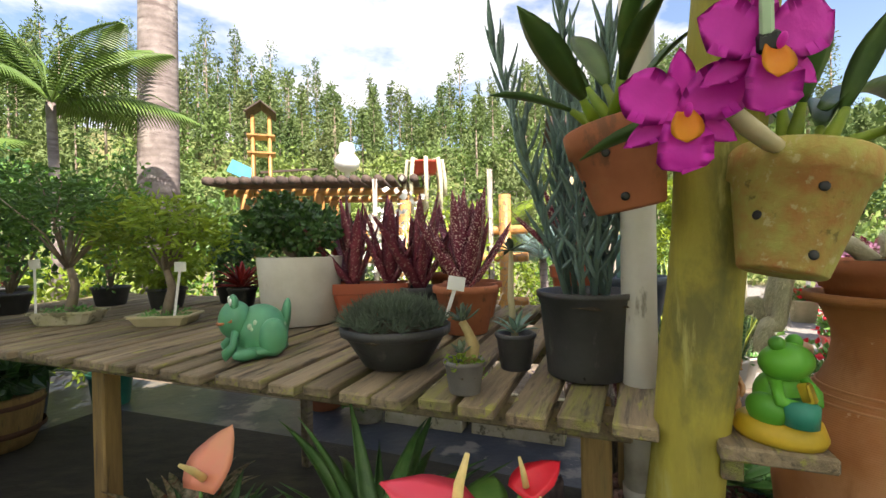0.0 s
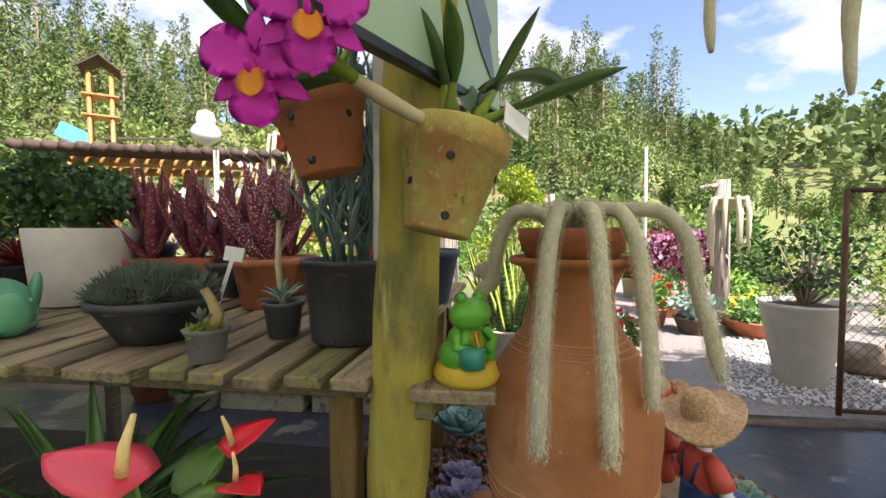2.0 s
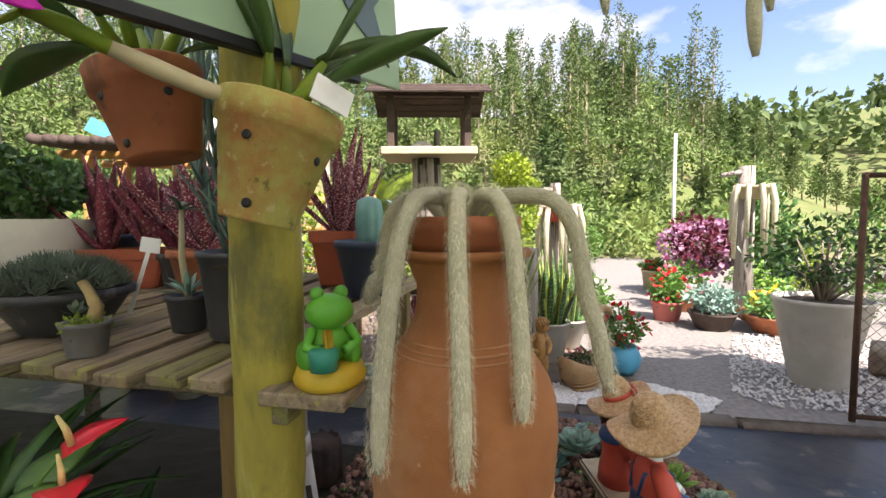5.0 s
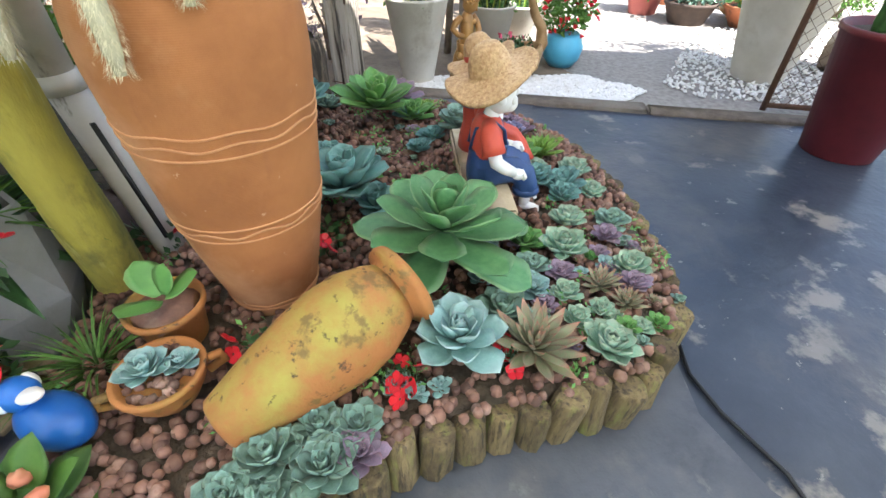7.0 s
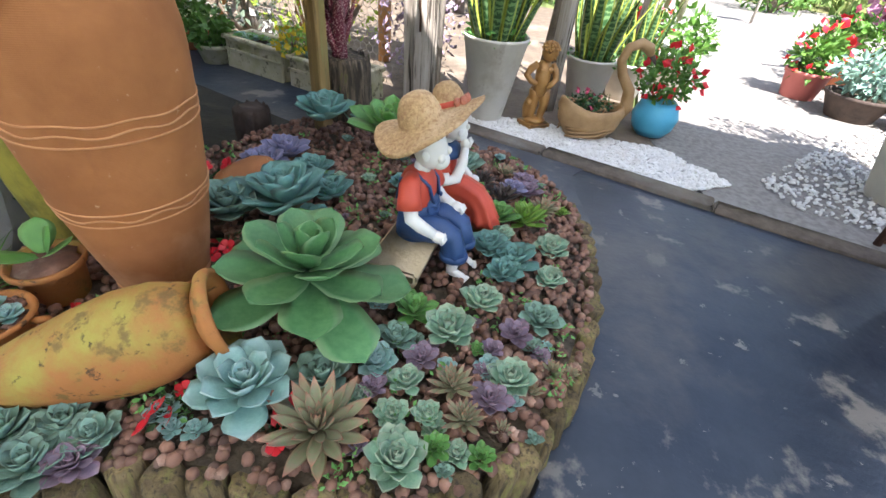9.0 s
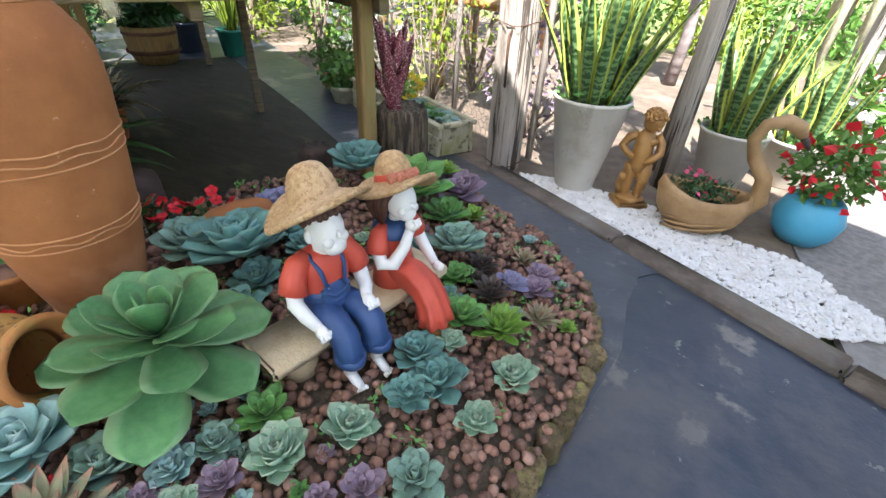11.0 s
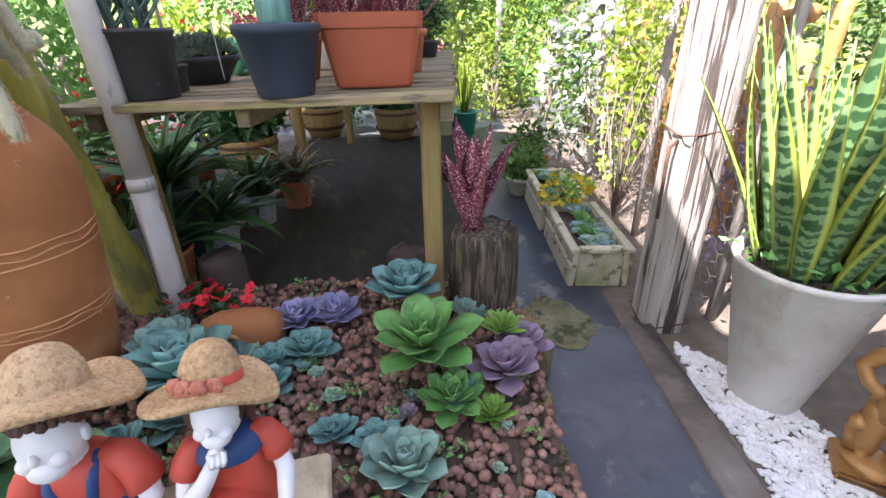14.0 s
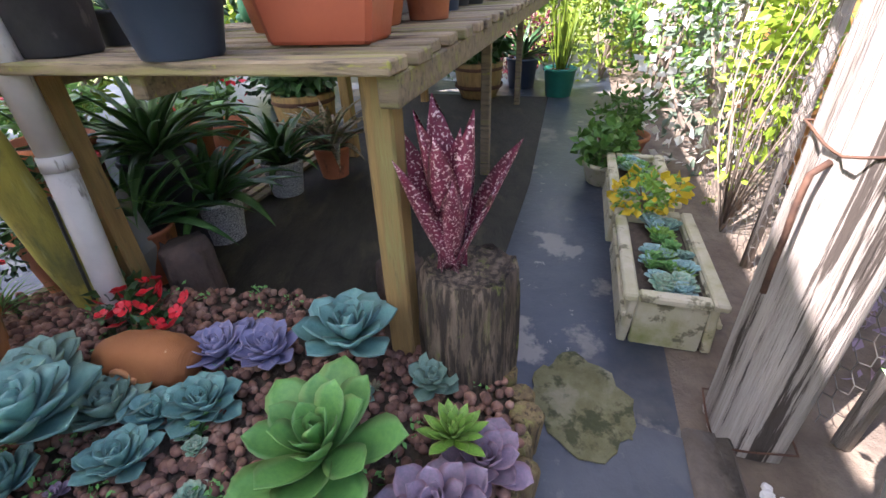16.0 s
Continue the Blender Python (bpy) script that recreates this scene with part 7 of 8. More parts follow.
def small_frog():
    t = thing("frog_ornament", "bright green frog ornament on a yellow base", "ornament", pose(0.612, 0.765, TABLE - 0.003, 0, 0, -160) @ Matrix.Scale(1.14, 4))
    part("base", Geo().lathe([(0.058, 0), (0.062, 0.01), (0.055, 0.03), (0.045, 0.036)], 24, None, 0.1), M_YELLOW, t, "yellow base like dry grass")
    part("belly", Geo().ball(0.036, 0.034, 0.038, pose(0, 0, 0.068), 20, 12), M_LIME, t)
    part("head", Geo().ball(0.040, 0.036, 0.030, pose(0, 0.012, 0.122, 15), 20, 12), M_LIME, t)
    for s in (-1, 1):
        part("eye", Geo().ball(0.012, 0.012, 0.012, pose(s * 0.02, 0.012, 0.152), 12, 8), M_LIME, t)
        part("thigh", Geo().ball(0.018, 0.032, 0.026, pose(s * 0.036, 0.005, 0.05), 14, 10), M_LIME, t)
        part("arm", Geo().tube([(s * 0.03, 0.015, 0.095), (s * 0.042, 0.03, 0.07), (s * 0.015, 0.045, 0.062)], 0.009, 8), M_LIME, t)
    part("watering_can", Geo().lathe([(0.022, 0), (0.024, 0.03), (0.018, 0.036)], 16, pose(0.02, 0.045, 0.036)), M_TEALPAINT, t, "teal painted can")
    part("bill", Geo().box(0.014, 0.018, 0.03, pose(0.014, 0.05, 0.085, 20), 0.004), M_YELLOW, t, "yellow painted strip")


small_frog()


def wall_pot(name, label, x, y, z, rb, rt, h, mat, tilt, turn):
    t = thing(name, label, "hanging pot", pose(x, y, z, tilt[0], tilt[1], turn), "hanging terracotta pots")
    part("pot", Geo().lathe([(rb * 0.95, 0), (rb, 0.004), (rt * 0.93, h - 0.045), (rt, h - 0.042), (rt * 1.03, h - 0.004), (rt, h), (rt * 0.92, h), (rt * 0.86, h - 0.04)], 36, None, 0.01), mat, t)
    part("bark_filling", Geo().ball(rt * 0.84, rt * 0.84, 0.02, pose(0, 0, h - 0.022), 18, 6, 0.15), M_PEAT, t)
    part("moss", leafy((0, 0, h - 0.008), (rt * 0.9, rt * 0.9, 0.012), 160, 0.014, int(x * 100), 0.3), LEAF["yellowgreen"], t, smooth=False)
    for a, zz in ((-118, 0.64), (-108, 0.14), (-40, 0.6), (-172, 0.4)):
        r = rb + (rt * 0.93 - rb) * zz * h / (h - 0.045)
        part("drain_hole", Geo().ball(0.0075, 0.0025, 0.0075, pose(r * math.cos(radians(a)), r * math.sin(radians(a)), h * zz, 0, 0, a + 90), 10, 6), M_DARK, t)
    return t


def orchid_growth(t, h, n, ln, seed, spread, mat="orchid"):
    w = random.Random(seed)
    for k in range(n):
        a = k * 360 / n + w.uniform(-25, 25)
        tilt = w.uniform(28, 75)
        bl = ln * w.uniform(0.35, 0.6)
        end = Vector((math.sin(radians(a)) * -math.cos(radians(tilt)), math.cos(radians(a)) * math.cos(radians(tilt)), math.sin(radians(tilt)))) * bl
        part("pseudobulb", Geo().tube([(0, 0, 0), end * 0.5, end], [0.006, 0.011, 0.006], 10, pose(0.02 * math.cos(k), 0.02 * math.sin(k), h)), LEAF["yellowgreen"], t)
        s = ln * w.uniform(0.7, 1.05)
        part("leaf", Geo().leaf(s, s * 0.27, None, 0.5, 0.5, 0.22, w.choice((-0.5, 0.2, -0.2)), 0.06, 8, 0.35), LEAF[mat], t,
             m=pose(0.02 * math.cos(k), 0.02 * math.sin(k), h) @ Matrix.Translation(end) @ pose(0, 0, 0, 0, 0, a) @ pose(0, 0, 0, tilt + w.uniform(-20, 5)))


y_pot = wall_pot("orchid_pot", "algae-stained terracotta pot with an orchid on the post", 0.520, 0.637, 1.240, 0.058, 0.094, 0.185, M_ALGAEPOT, (0, 14), 12)
orchid_growth(y_pot, 0.175, 7, 0.19, 3, 0.03)
part("leaf", Geo().leaf(0.30, 0.062, None, 0.5, 0.35, 0.3, -0.9, 0.05, 10, 0.4), LEAF["orchid"], y_pot, m=pose(0.03, 0, 0.27, 0, 0, -75) @ pose(0, 0, 0, 48))
cane = thing("orchid_cane", "pale jointed orchid cane bearing the blooms", "orchid", None)
part("cane", Geo().tube([(0.525, 0.615, 1.420), (0.470, 0.585, 1.428), (0.415, 0.555, 1.446), (0.370, 0.525, 1.462)], [0.007, 0.012, 0.013, 0.009], 12), M_TAN, cane)
part("sheath", Geo().tube([(0.378, 0.530, 1.459), (0.345, 0.505, 1.473), (0.318, 0.480, 1.480)], [0.010, 0.012, 0.008], 10), LEAF["yellowgreen"], cane, "yellow-green sheath")
for tip in ((0.27, 0.462, 1.430), (0.322, 0.425, 1.478)):
    part("flower_stalk", Geo().tube([(0.320, 0.482, 1.479), ((0.32 + tip[0]) / 2, (0.482 + tip[1]) / 2, (1.485 + tip[2]) / 2), tip], 0.004, 7), LEAF["yellowgreen"], cane)
part("leaf", Geo().leaf(0.18, 0.06, None, 0.5, 0.4, 0.2, -0.3, 0.05, 9, 0.4), LEAF["orchid"], cane, m=pose(0.36, 0.525, 1.455, 0, 0, 62) @ pose(0, 0, 0, -4))
part("root", Geo().tube([(0.535, 0.60, 1.422), (0.555, 0.585, 1.425), (0.60, 0.59, 1.42)], [0.006, 0.006, 0.004], 8), M_BARKTAN, y_pot, m=y_pot.matrix_basis.inverted())
part("plant_tag", Geo().box(0.06, 0.003, 0.045, pose(0.06, -0.085, 0.205, -20, 10, 10), 0.001), M_WHITEPAINT, y_pot, "grey-white plant tag", smooth=False)
r_pot = wall_pot("orchid_pot", "red terracotta pot with an orchid on the post", 0.345, 0.755, 1.352, 0.060, 0.087, 0.155, M_TERRAPOT, (0, -11), -10)
orchid_growth(r_pot, 0.145, 8, 0.20, 5, 0.03, "orchid")


def cattleya(x, y, z, s, turn, tilt):
    t = thing("orchid_flower", "large magenta orchid bloom with an orange throat", "flower", pose(x, y, z, tilt, 0, turn), "orchid blooms")
    for a, ln, wd in ((90, 1.0, 0.42), (210, 0.95, 0.40), (330, 0.95, 0.40)):
        part("sepal", Geo().leaf(s * ln, s * wd, None, 0.5, 0.4, 0.1, -0.3, 0.01, 8, 0.4, 0.02), LEAF["flower"], t, m=pose(0, 0, 0, 90, 0, 0) @ pose(0, 0, 0, 0, 0, a - 90) @ pose(0, 0, 0, 6))
    for a in (28, 152):
        part("petal", Geo().leaf(s * 1.02, s * 0.85, None, 0.55, 0.9, 0.06, -0.3, 0.008, 9, 0.3, 0.05), LEAF["flower"], t, m=pose(0, -0.004, 0, 90, 0, 0) @ pose(0, 0, 0, 0, 0, a - 90) @ pose(0, 0, 0, 10))
    lip = part("lip", Geo().leaf(s * 0.95, s * 0.8, None, 0.7, 0.95, 0.10, -0.9, 0.01, 9, 0.5, 0.07), LEAF["flower"], t, m=pose(0, -0.008, -s * 0.02, -90, 0, 180) @ pose(0, 0, 0, 30))
    part("throat", Geo().leaf(s * 0.5, s * 0.46, None, 0.6, 0.9, 0.10, -0.5, 0.01, 7, 0.5), LEAF["throat"], t, m=pose(0, -0.013, -s * 0.02, -90, 0, 180) @ pose(0, 0, 0.004, 32))
    part("column", Geo().ball(s * 0.06, s * 0.06, s * 0.11, pose(0, -0.03, -s * 0.03, 30), 10, 8), LEAF["flower"], t)


cattleya(0.266, 0.445, 1.432, 0.070, -14, 6)
cattleya(0.326, 0.405, 1.482, 0.070, -4, 4)
t = thing("sign_board", "pale green board with dark painted zigzag, framed in black", "sign", pose(0.77, 0.995, 1.556, 0, -5.4, 53.4))
part("board", Geo().box(0.76, 0.012, 0.66, pose(-0.38, 0, 0.33), 0.003), M_SIGN, t, smooth=False)
part("frame", Geo().box(0.60, 0.020, 0.020, pose(-0.46, -0.001, -0.002), 0.003), M_DARK, t, "black frame rail", smooth=False)
for x, z, a, sc in ((-0.16, 0.13, 0, 1.25), (-0.36, 0.30, -25, 1.2), (-0.14, 0.42, 20, 1.4)):
    g = Geo().add([(-0.09, 0, 0.06), (0.00, 0, -0.02), (0.09, 0, -0.07), (0.05, 0, 0.02), (0.07, 0, 0.04), (-0.03, 0, 0.12), (-0.09, -0.003, 0.06), (0.00, -0.003, -0.02), (0.09, -0.003, -0.07), (0.05, -0.003, 0.02), (0.07, -0.003, 0.04), (-0.03, -0.003, 0.12)],
                  [(0, 1, 3, 5), (1, 2, 3), (3, 4, 5), (6, 11, 9, 7), (7, 9, 8), (9, 11, 10)] + [(i, i + 6, (i + 1) % 6 + 6, (i + 1) % 6) for i in range(6)])
    part("painted_shape", g, M_BLUEGREY, t, "grey-blue painted zigzag", m=pose(x, -0.0065, z, 0, a) @ Matrix.Scale(sc, 4), smooth=False)


# ---- foreground plants below the table edge ----
def anthurium(x, y, z, n, seed, flowers):
    t = thing("anthurium", "glossy green anthurium plant with red spathes", "potted plant", pose(x, y, 0), "anthuriums")
    pot(t, 0.11, 0.14, z - 0.12, M_TERRAPOT, 0.01, 0.03, 28)
    w = random.Random(seed)
    for k in range(n):
        a, d = k * 137.5, w.uniform(0.05, 0.16)
        p = Vector((d * math.cos(radians(a)), d * math.sin(radians(a)), z - 0.02 + w.uniform(-0.08, 0.06)))
        part("stalk", Geo().tube([(0, 0, z - 0.16), p * 0.6 + Vector((0, 0, z * 0.38)), p], 0.004, 6), LEAF["green"], t)
        part("leaf", Geo().leaf(0.15, 0.10, None, 0.35, 0.35, 0.12, -0.5, 0.02, 8, 0.6), LEAF["green"], t, m=Matrix.Translation(p) @ pose(0, 0, 0, 0, 0, a - 90) @ pose(0, -0.04, 0, w.uniform(-5, 35)) @ Matrix.Scale(w.uniform(0.8, 1.2), 4))
    for dx, dy, dz, turn, tilt, s, col in flowers:
        p = Vector((dx, dy, dz))
        part("stalk", Geo().tube([(0, 0, z - 0.16), p * 0.7 + Vector((0, 0, z * 0.28)), p], 0.004, 6), LEAF["green"], t)
        sp = part("spathe", Geo().leaf(0.115, 0.10, None, 0.32, 0.35, 0.08, -0.3, 0.02, 9, 0.7, 0.01), LEAF[col], t, m=Matrix.Translation(p) @ pose(0, 0, 0, tilt, 0, turn) @ Matrix.Scale(s, 4))
        part("spadix", Geo().tube([(0, 0.02, 0.004), (0, 0.03, 0.035), (0.004, 0.036, 0.07)], [0.007, 0.006, 0.003], 8), M_SPADIX, sp, "cream-yellow spadix")


anthurium(0.04, 0.72, 0.74, 12, 1, ((0.0, -0.06, 0.845, 70, 25, 1.45, "redpink"), (0.10, 0.06, 0.825, -60, 30, 0.95, "redflower"), (0.12, 0.02, 0.79, -140, 15, 0.8, "redflower")))
anthurium(-0.54, 0.93, 0.60, 12, 2, ((0.03, -0.05, 0.79, -20, 60, 1.2, "salmon"), (-0.14, -0.10, 0.70, 40, 10, 1.2, "salmon")))
anthurium(-1.05, 0.95, 0.50, 14, 3, ((0.02, -0.1, 0.58, 30, 20, 0.7, "redflower"), (-0.1, -0.02, 0.6, 100, 20, 0.7, "redflower")))
t = thing("lily_plant", "clump of dark arching strap leaves in a pot", "potted plant", pose(-0.16, 0.98, 0), "strap-leaved plants")
pot(t, 0.12, 0.15, 0.48, M_BLACKPLASTIC)
strap_plant(t, LEAF["lily"], 50, 0.48, 0.055, 22, 82, -0.9, 11, pose(0, 0, 0.48), 0.35, 0.1, 0.3, spread=0.05)


def faceted_pot(x, y):
    t = thing("faceted_pot", "grey faceted concrete pot of grassy leaves", "potted plant", pose(x, y, 0, 0, 0, 15))
    g = Geo()
    for k, (r, z, off) in enumerate(((0.10, 0, 0), (0.17, 0.2, 0.5), (0.135, 0.44, 0), (0.12, 0.44, 0), (0.11, 0.38, 0))):
        g.v += [(r * math.cos((i + off) * math.pi / 3), r * math.sin((i + off) * math.pi / 3), z) for i in range(6)]
        if k in (1, 2):
            for i in range(6):
                a, b, c, d = (k - 1) * 6 + i, (k - 1) * 6 + (i + 1) % 6, k * 6 + i, k * 6 + (i + 1) % 6
                g.f += [(a, b, c), (b, d, c)] if k == 1 else [(a, d, c), (a, b, d)]
        elif k:
            g.f += [((k - 1) * 6 + i, (k - 1) * 6 + (i + 1) % 6, k * 6 + (i + 1) % 6, k * 6 + i) for i in range(6)]
    g.f += [tuple(range(6))[::-1], tuple(range(24, 30))]
    g.uv = [(0, 0)] * len(g.v)
    part("pot", g, M_GREYCON, t, smooth=False)
    strap_plant(t, LEAF["green"], 60, 0.24, 0.010, 15, 85, -1.0, 12, pose(0, 0, 0.40), 0.3, 0.05, 0.3, spread=0.08, segs=5)
    return t


faceted_pot(0.22, 0.87)
t = thing("grass_clump", "clump of fine arching grassy leaves", "plant", pose(0.50, 0.62, 0.14))
strap_plant(t, LEAF["green"], 90, 0.20, 0.008, 8, 80, -1.1, 13, None, 0.3, 0.05, 0.3, spread=0.03, segs=5)
t = thing("clay_flowerpot", "terracotta pot of grassy leaves and red blooms", "potted plant", pose(0.16, 0.62, 0), "clay flowerpots")
pot(t, 0.08, 0.11, 0.30, M_TERRAPOT)
strap_plant(t, LEAF["green"], 40, 0.2, 0.012, 10, 80, -1.0, 14, pose(0, 0, 0.28), 0.3, 0.05, 0.3, segs=5)
impatiens(0.30, 0.66, 0.36, 6, 0.10, 21)
impatiens(0.20, 0.78, 0.50, 5, 0.10, 22)
impatiens(0.33, 0.55, 0.2, 4, 0.08, 23)


def bird():
    t = thing("bird_ornament", "glossy blue ceramic bird with white face", "ornament", pose(0.515, 0.445, 0.15, 0, 0, 60))
    part("body", Geo().ball(0.055, 0.085, 0.055, pose(0, 0, 0.055), 22, 14), M_COBALT, t)
    part("head", Geo().ball(0.035, 0.04, 0.033, pose(0, 0.055, 0.118), 18, 12), M_COBALT, t)
    for s in (-1, 1):
        e = part("cheek", Geo().ball(0.012, 0.02, 0.02, pose(s * 0.03, 0.062, 0.118), 14, 8), M_WHITEPAINT, t, "white painted cheek")
        part("eye", Geo().ball(0.005, 0.008, 0.008, pose(s * 0.041, 0.066, 0.12), 10, 6), M_DARK, e)
    part("crest", Geo().ball(0.02, 0.05, 0.012, pose(0, 0.01, 0.135, -25), 12, 8), M_WHITEPAINT, t, "white painted crest")


bird()
t = thing("begonia", "broad-leaved green plant with salmon-pink buds", "plant", pose(0.53, 0.28, 0.1))
for k in range(14):
    part("leaf", Geo().leaf(0.10, 0.08, None, 0.45, 0.5, 0.1, -0.3, 0.03, 7, 0.5), LEAF["green"], t, m=pose(0, 0, 0.03 + 0.006 * k, 0, 0, k * 137.5) @ pose(0, 0.03, 0, 10 + 4 * k))
for k in range(4):
    part("bud", Geo().ball(0.018, 0.018, 0.014, pose(0.04 * math.cos(k * 1.7), 0.04 * math.sin(k * 1.7), 0.13), 10, 8, 0.5, k), LEAF["salmon"], t)


# ---- stumps, planter, trellis by the walkway ----
def stump(name, label, x, y, r, h, mat, seed, n=44):
    g = Geo()
    vs = []
    for i, z in enumerate((0, 0.15, 0.3, 0.45, 0.6, 0.75, 0.9, 1.0)):
        for k in range(n):
            a = 2 * math.pi * k / n
            w = r * (1.06 - 0.06 * z + 0.13 * noise.noise((math.cos(a) * 3 + seed, math.sin(a) * 3, z * 0.6)) + (0.06 if k % 4 == 0 else 0) - (0.10 if k in (9, 20, 33) else 0) + 0.05 * noise.noise((k * 0.9, z * 3, seed))) * (0.93 if i == 7 else 1)
            vs.append((w * math.cos(a), w * math.sin(a), h * z + 0.03 * z * noise.noise((math.cos(a) * 4, math.sin(a) * 4, seed))))
    fs = [(i * n + k, i * n + (k + 1) % n, (i + 1) * n + (k + 1) % n, (i + 1) * n + k) for i in range(7) for k in range(n)] + [tuple(7 * n + k for k in range(n))]
    return solid(name, g.add(vs, fs), mat, label, "tree stump", pose(x, y, 0))


stump("tree_stump", "rough weathered stump filled with bark chips", 0.915, 2.215, 0.12, 0.465, M_STUMP, 1)
t = thing("stump_bromeliad", "wine-red bromeliad with pale flecks growing on a stump", "plant", pose(0.90, 2.17, 0.455))
strap_plant(t, LEAF["bromspot"], 11, 0.40, 0.088, 52, 86, 0.22, 17, None, 0.5, 0.45, 0.4, thick=0.03, base=0.75, wave=0.012)
stump("dark_stump", "short blackened stump on the ground sheet", 0.46, 2.02, 0.085, 0.20, M_DARKLOG, 2)
stump("dark_stump", "short blackened stump under the table", 0.30, 1.20, 0.09, 0.26, M_DARKLOG, 3)


def stone_planter(u, v, ln, wd, h, seed, label):
    t = thing("stone_planter", label, "planter", P(u, v, -0.005), "stone planters by the walkway")
    for s in (-1, 1):
        part("long_side", Geo().box(ln, 0.03, h, pose(0, s * (wd / 2 - 0.015), h / 2, s * 4), 0.006), M_STONE, t, smooth=False)
        part("short_side", Geo().box(0.03, wd - 0.064, h, pose(s * (ln / 2 - 0.015), 0, h / 2), 0.006), M_STONE, t, smooth=False)
        part("moulding", Geo().box(ln + 0.03, 0.045, 0.028, pose(0, s * (wd / 2 - 0.008), h), 0.008), M_STONE, t, smooth=False)
        part("moulding", Geo().box(0.045, wd - 0.066, 0.028, pose(s * (ln / 2 - 0.008), 0, h), 0.008), M_STONE, t, smooth=False)
        part("moulding", Geo().box(ln + 0.01, 0.014, 0.02, pose(0, s * (wd / 2 + 0.004), h * 0.62), 0.005), M_STONE, t, smooth=False)
    part("soil", Geo().box(ln - 0.07, wd - 0.07, 0.02, pose(0, 0, h - 0.04)), M_PEAT, t, smooth=False)
    w = random.Random(seed)
    for k in range(int(ln * 42)):
        x, y = w.uniform(-ln / 2 + 0.06, ln / 2 - 0.06), w.uniform(-wd / 2 + 0.06, wd / 2 - 0.06)
        p = P(u, v) @ Vector((x, y, h - 0.02))
        rosette(w.choice(("mint", "bluepale", "limeros", "greyros", "freshgreen", "bluepale")), p.x, p.y, w.uniform(0.035, 0.065), p.z, group="succulents in the stone planters")


stone_planter(-0.605, 2.985, 0.62, 0.28, 0.20, 3, "mossy cast stone trough of small succulents")
stone_planter(-1.28, 2.96, 0.60, 0.26, 0.22, 4, "old stone trough of mixed succulents")
bush("yellow_sedum", "patch of bright yellow flowers", "flower", *L(-0.95, 2.95)[:2], 0.2, 0.13, 0.09, 200, 0.04, LEAF["limeros"], 5, flowers="yellowflower", fn=110, fsize=0.04)


def trellis():
    t = thing("wire_trellis", "chicken-wire trellis overgrown with creeper", "trellis", P(-1.0, 3.36, 0))
    g = Geo()
    s = 0.05
    for i in range(30):
        for j in range(34):
            x, z = -0.95 + i * s * 1.3, 0.05 + j * s
            x += (j % 2) * s * 0.65
            a, b, c = (x, 0.02 * math.sin(x * 5 + z * 4), z), (x + s * 0.65, 0.02 * math.sin(x * 5 + z * 4 + 0.3), z + s * 0.35), (x, 0.02 * math.sin(x * 5 + z * 4), z - s * 0.65)
            for p in (b, c, (x - s * 0.65, a[1], z + s * 0.35)):
                d = (Vector(p) - Vector(a)).normalized()
                o = d.cross(Vector((0, 1, 0))).normalized() * 0.0016
                k = len(g.v)
                e = Vector((0, 0.0022, 0))
                g.v += [tuple(Vector(a) + o), tuple(Vector(a) - o), tuple(Vector(a) + e), tuple(Vector(p) + o), tuple(Vector(p) - o), tuple(Vector(p) + e)]
                g.f += [(k, k + 1, k + 4, k + 3), (k + 1, k + 2, k + 5, k + 4), (k + 2, k, k + 3, k + 5)]
                g.uv += [(0, 0)] * 6
    part("wire_mesh", g, M_WIRE, t, smooth=False)
    for x in (-0.95, 0.1, 0.98):
        part("stake", Geo().tube([(x, 0.03, 0), (x, 0.03, 1.9)], 0.022, 8), M_OLDPOST, t)
    part("creeper", leafy((-0.3, 0.02, 0.95), (0.75, 0.10, 0.8), 1100, 0.05, 7, 0.05, 0.7, 0.6), LEAF["yellowgreen"], t, smooth=False)
    part("blossom", leafy((-0.7, 0, 1.35), (0.45, 0.12, 0.45), 170, 0.06, 8, 0.1, 0.9, 0.5), LEAF["whiteflower"], t, smooth=False)
    tagged(part("twig", stems((-0.2, 0.0, 0), (-0.2, 0.0, 0.9), (0.8, 0.08, 0.8), 22, 0.006, 9), M_BARK, t), kind="stuff")


trellis()
t = thing("rail_fence", "orange-varnished log rail fence behind the trellis", "fence", P(-2.2, 3.9, 0))
for x in (-0.9, 0.3, 1.3):
    part("post", Geo().tube([(x, 0, 0), (x, 0, 1.75)], 0.055, 10), M_PERGOLA, t)
for z in (0.75, 1.15, 1.4):
    part("rail", Geo().tube([(-1.1, 0.02, z), (1.5, 0.02, z + 0.03)], 0.042, 10), M_PERGOLA, t)
bush("dry_bush", "tangled dry mauve-brown shrub behind the wire", "shrub", *L(-0.35, 3.65)[:2], 0, 0.35, 0.5, 500, 0.05, LEAF["mauve"], 41)
bush("daisy_bush", "white-flowering shrub in sunlight", "shrub", *L(-2.2, 3.5)[:2], 0, 0.45, 0.75, 700, 0.07, LEAF["sage"], 42, flowers="whiteflower", fn=420, fsize=0.06)
bush("grassy_shrub", "dry light-green shrub in sunlight", "shrub", *L(-1.6, 4.1)[:2], 0, 0.6, 0.9, 900, 0.06, LEAF["yellowgreen"], 43)
bush("hedge_shrub", "green shrub at the end of the walkway", "shrub", *L(-3.6, 3.3)[:2], 0, 0.5, 0.9, 900, 0.08, LEAF["green"], 44)

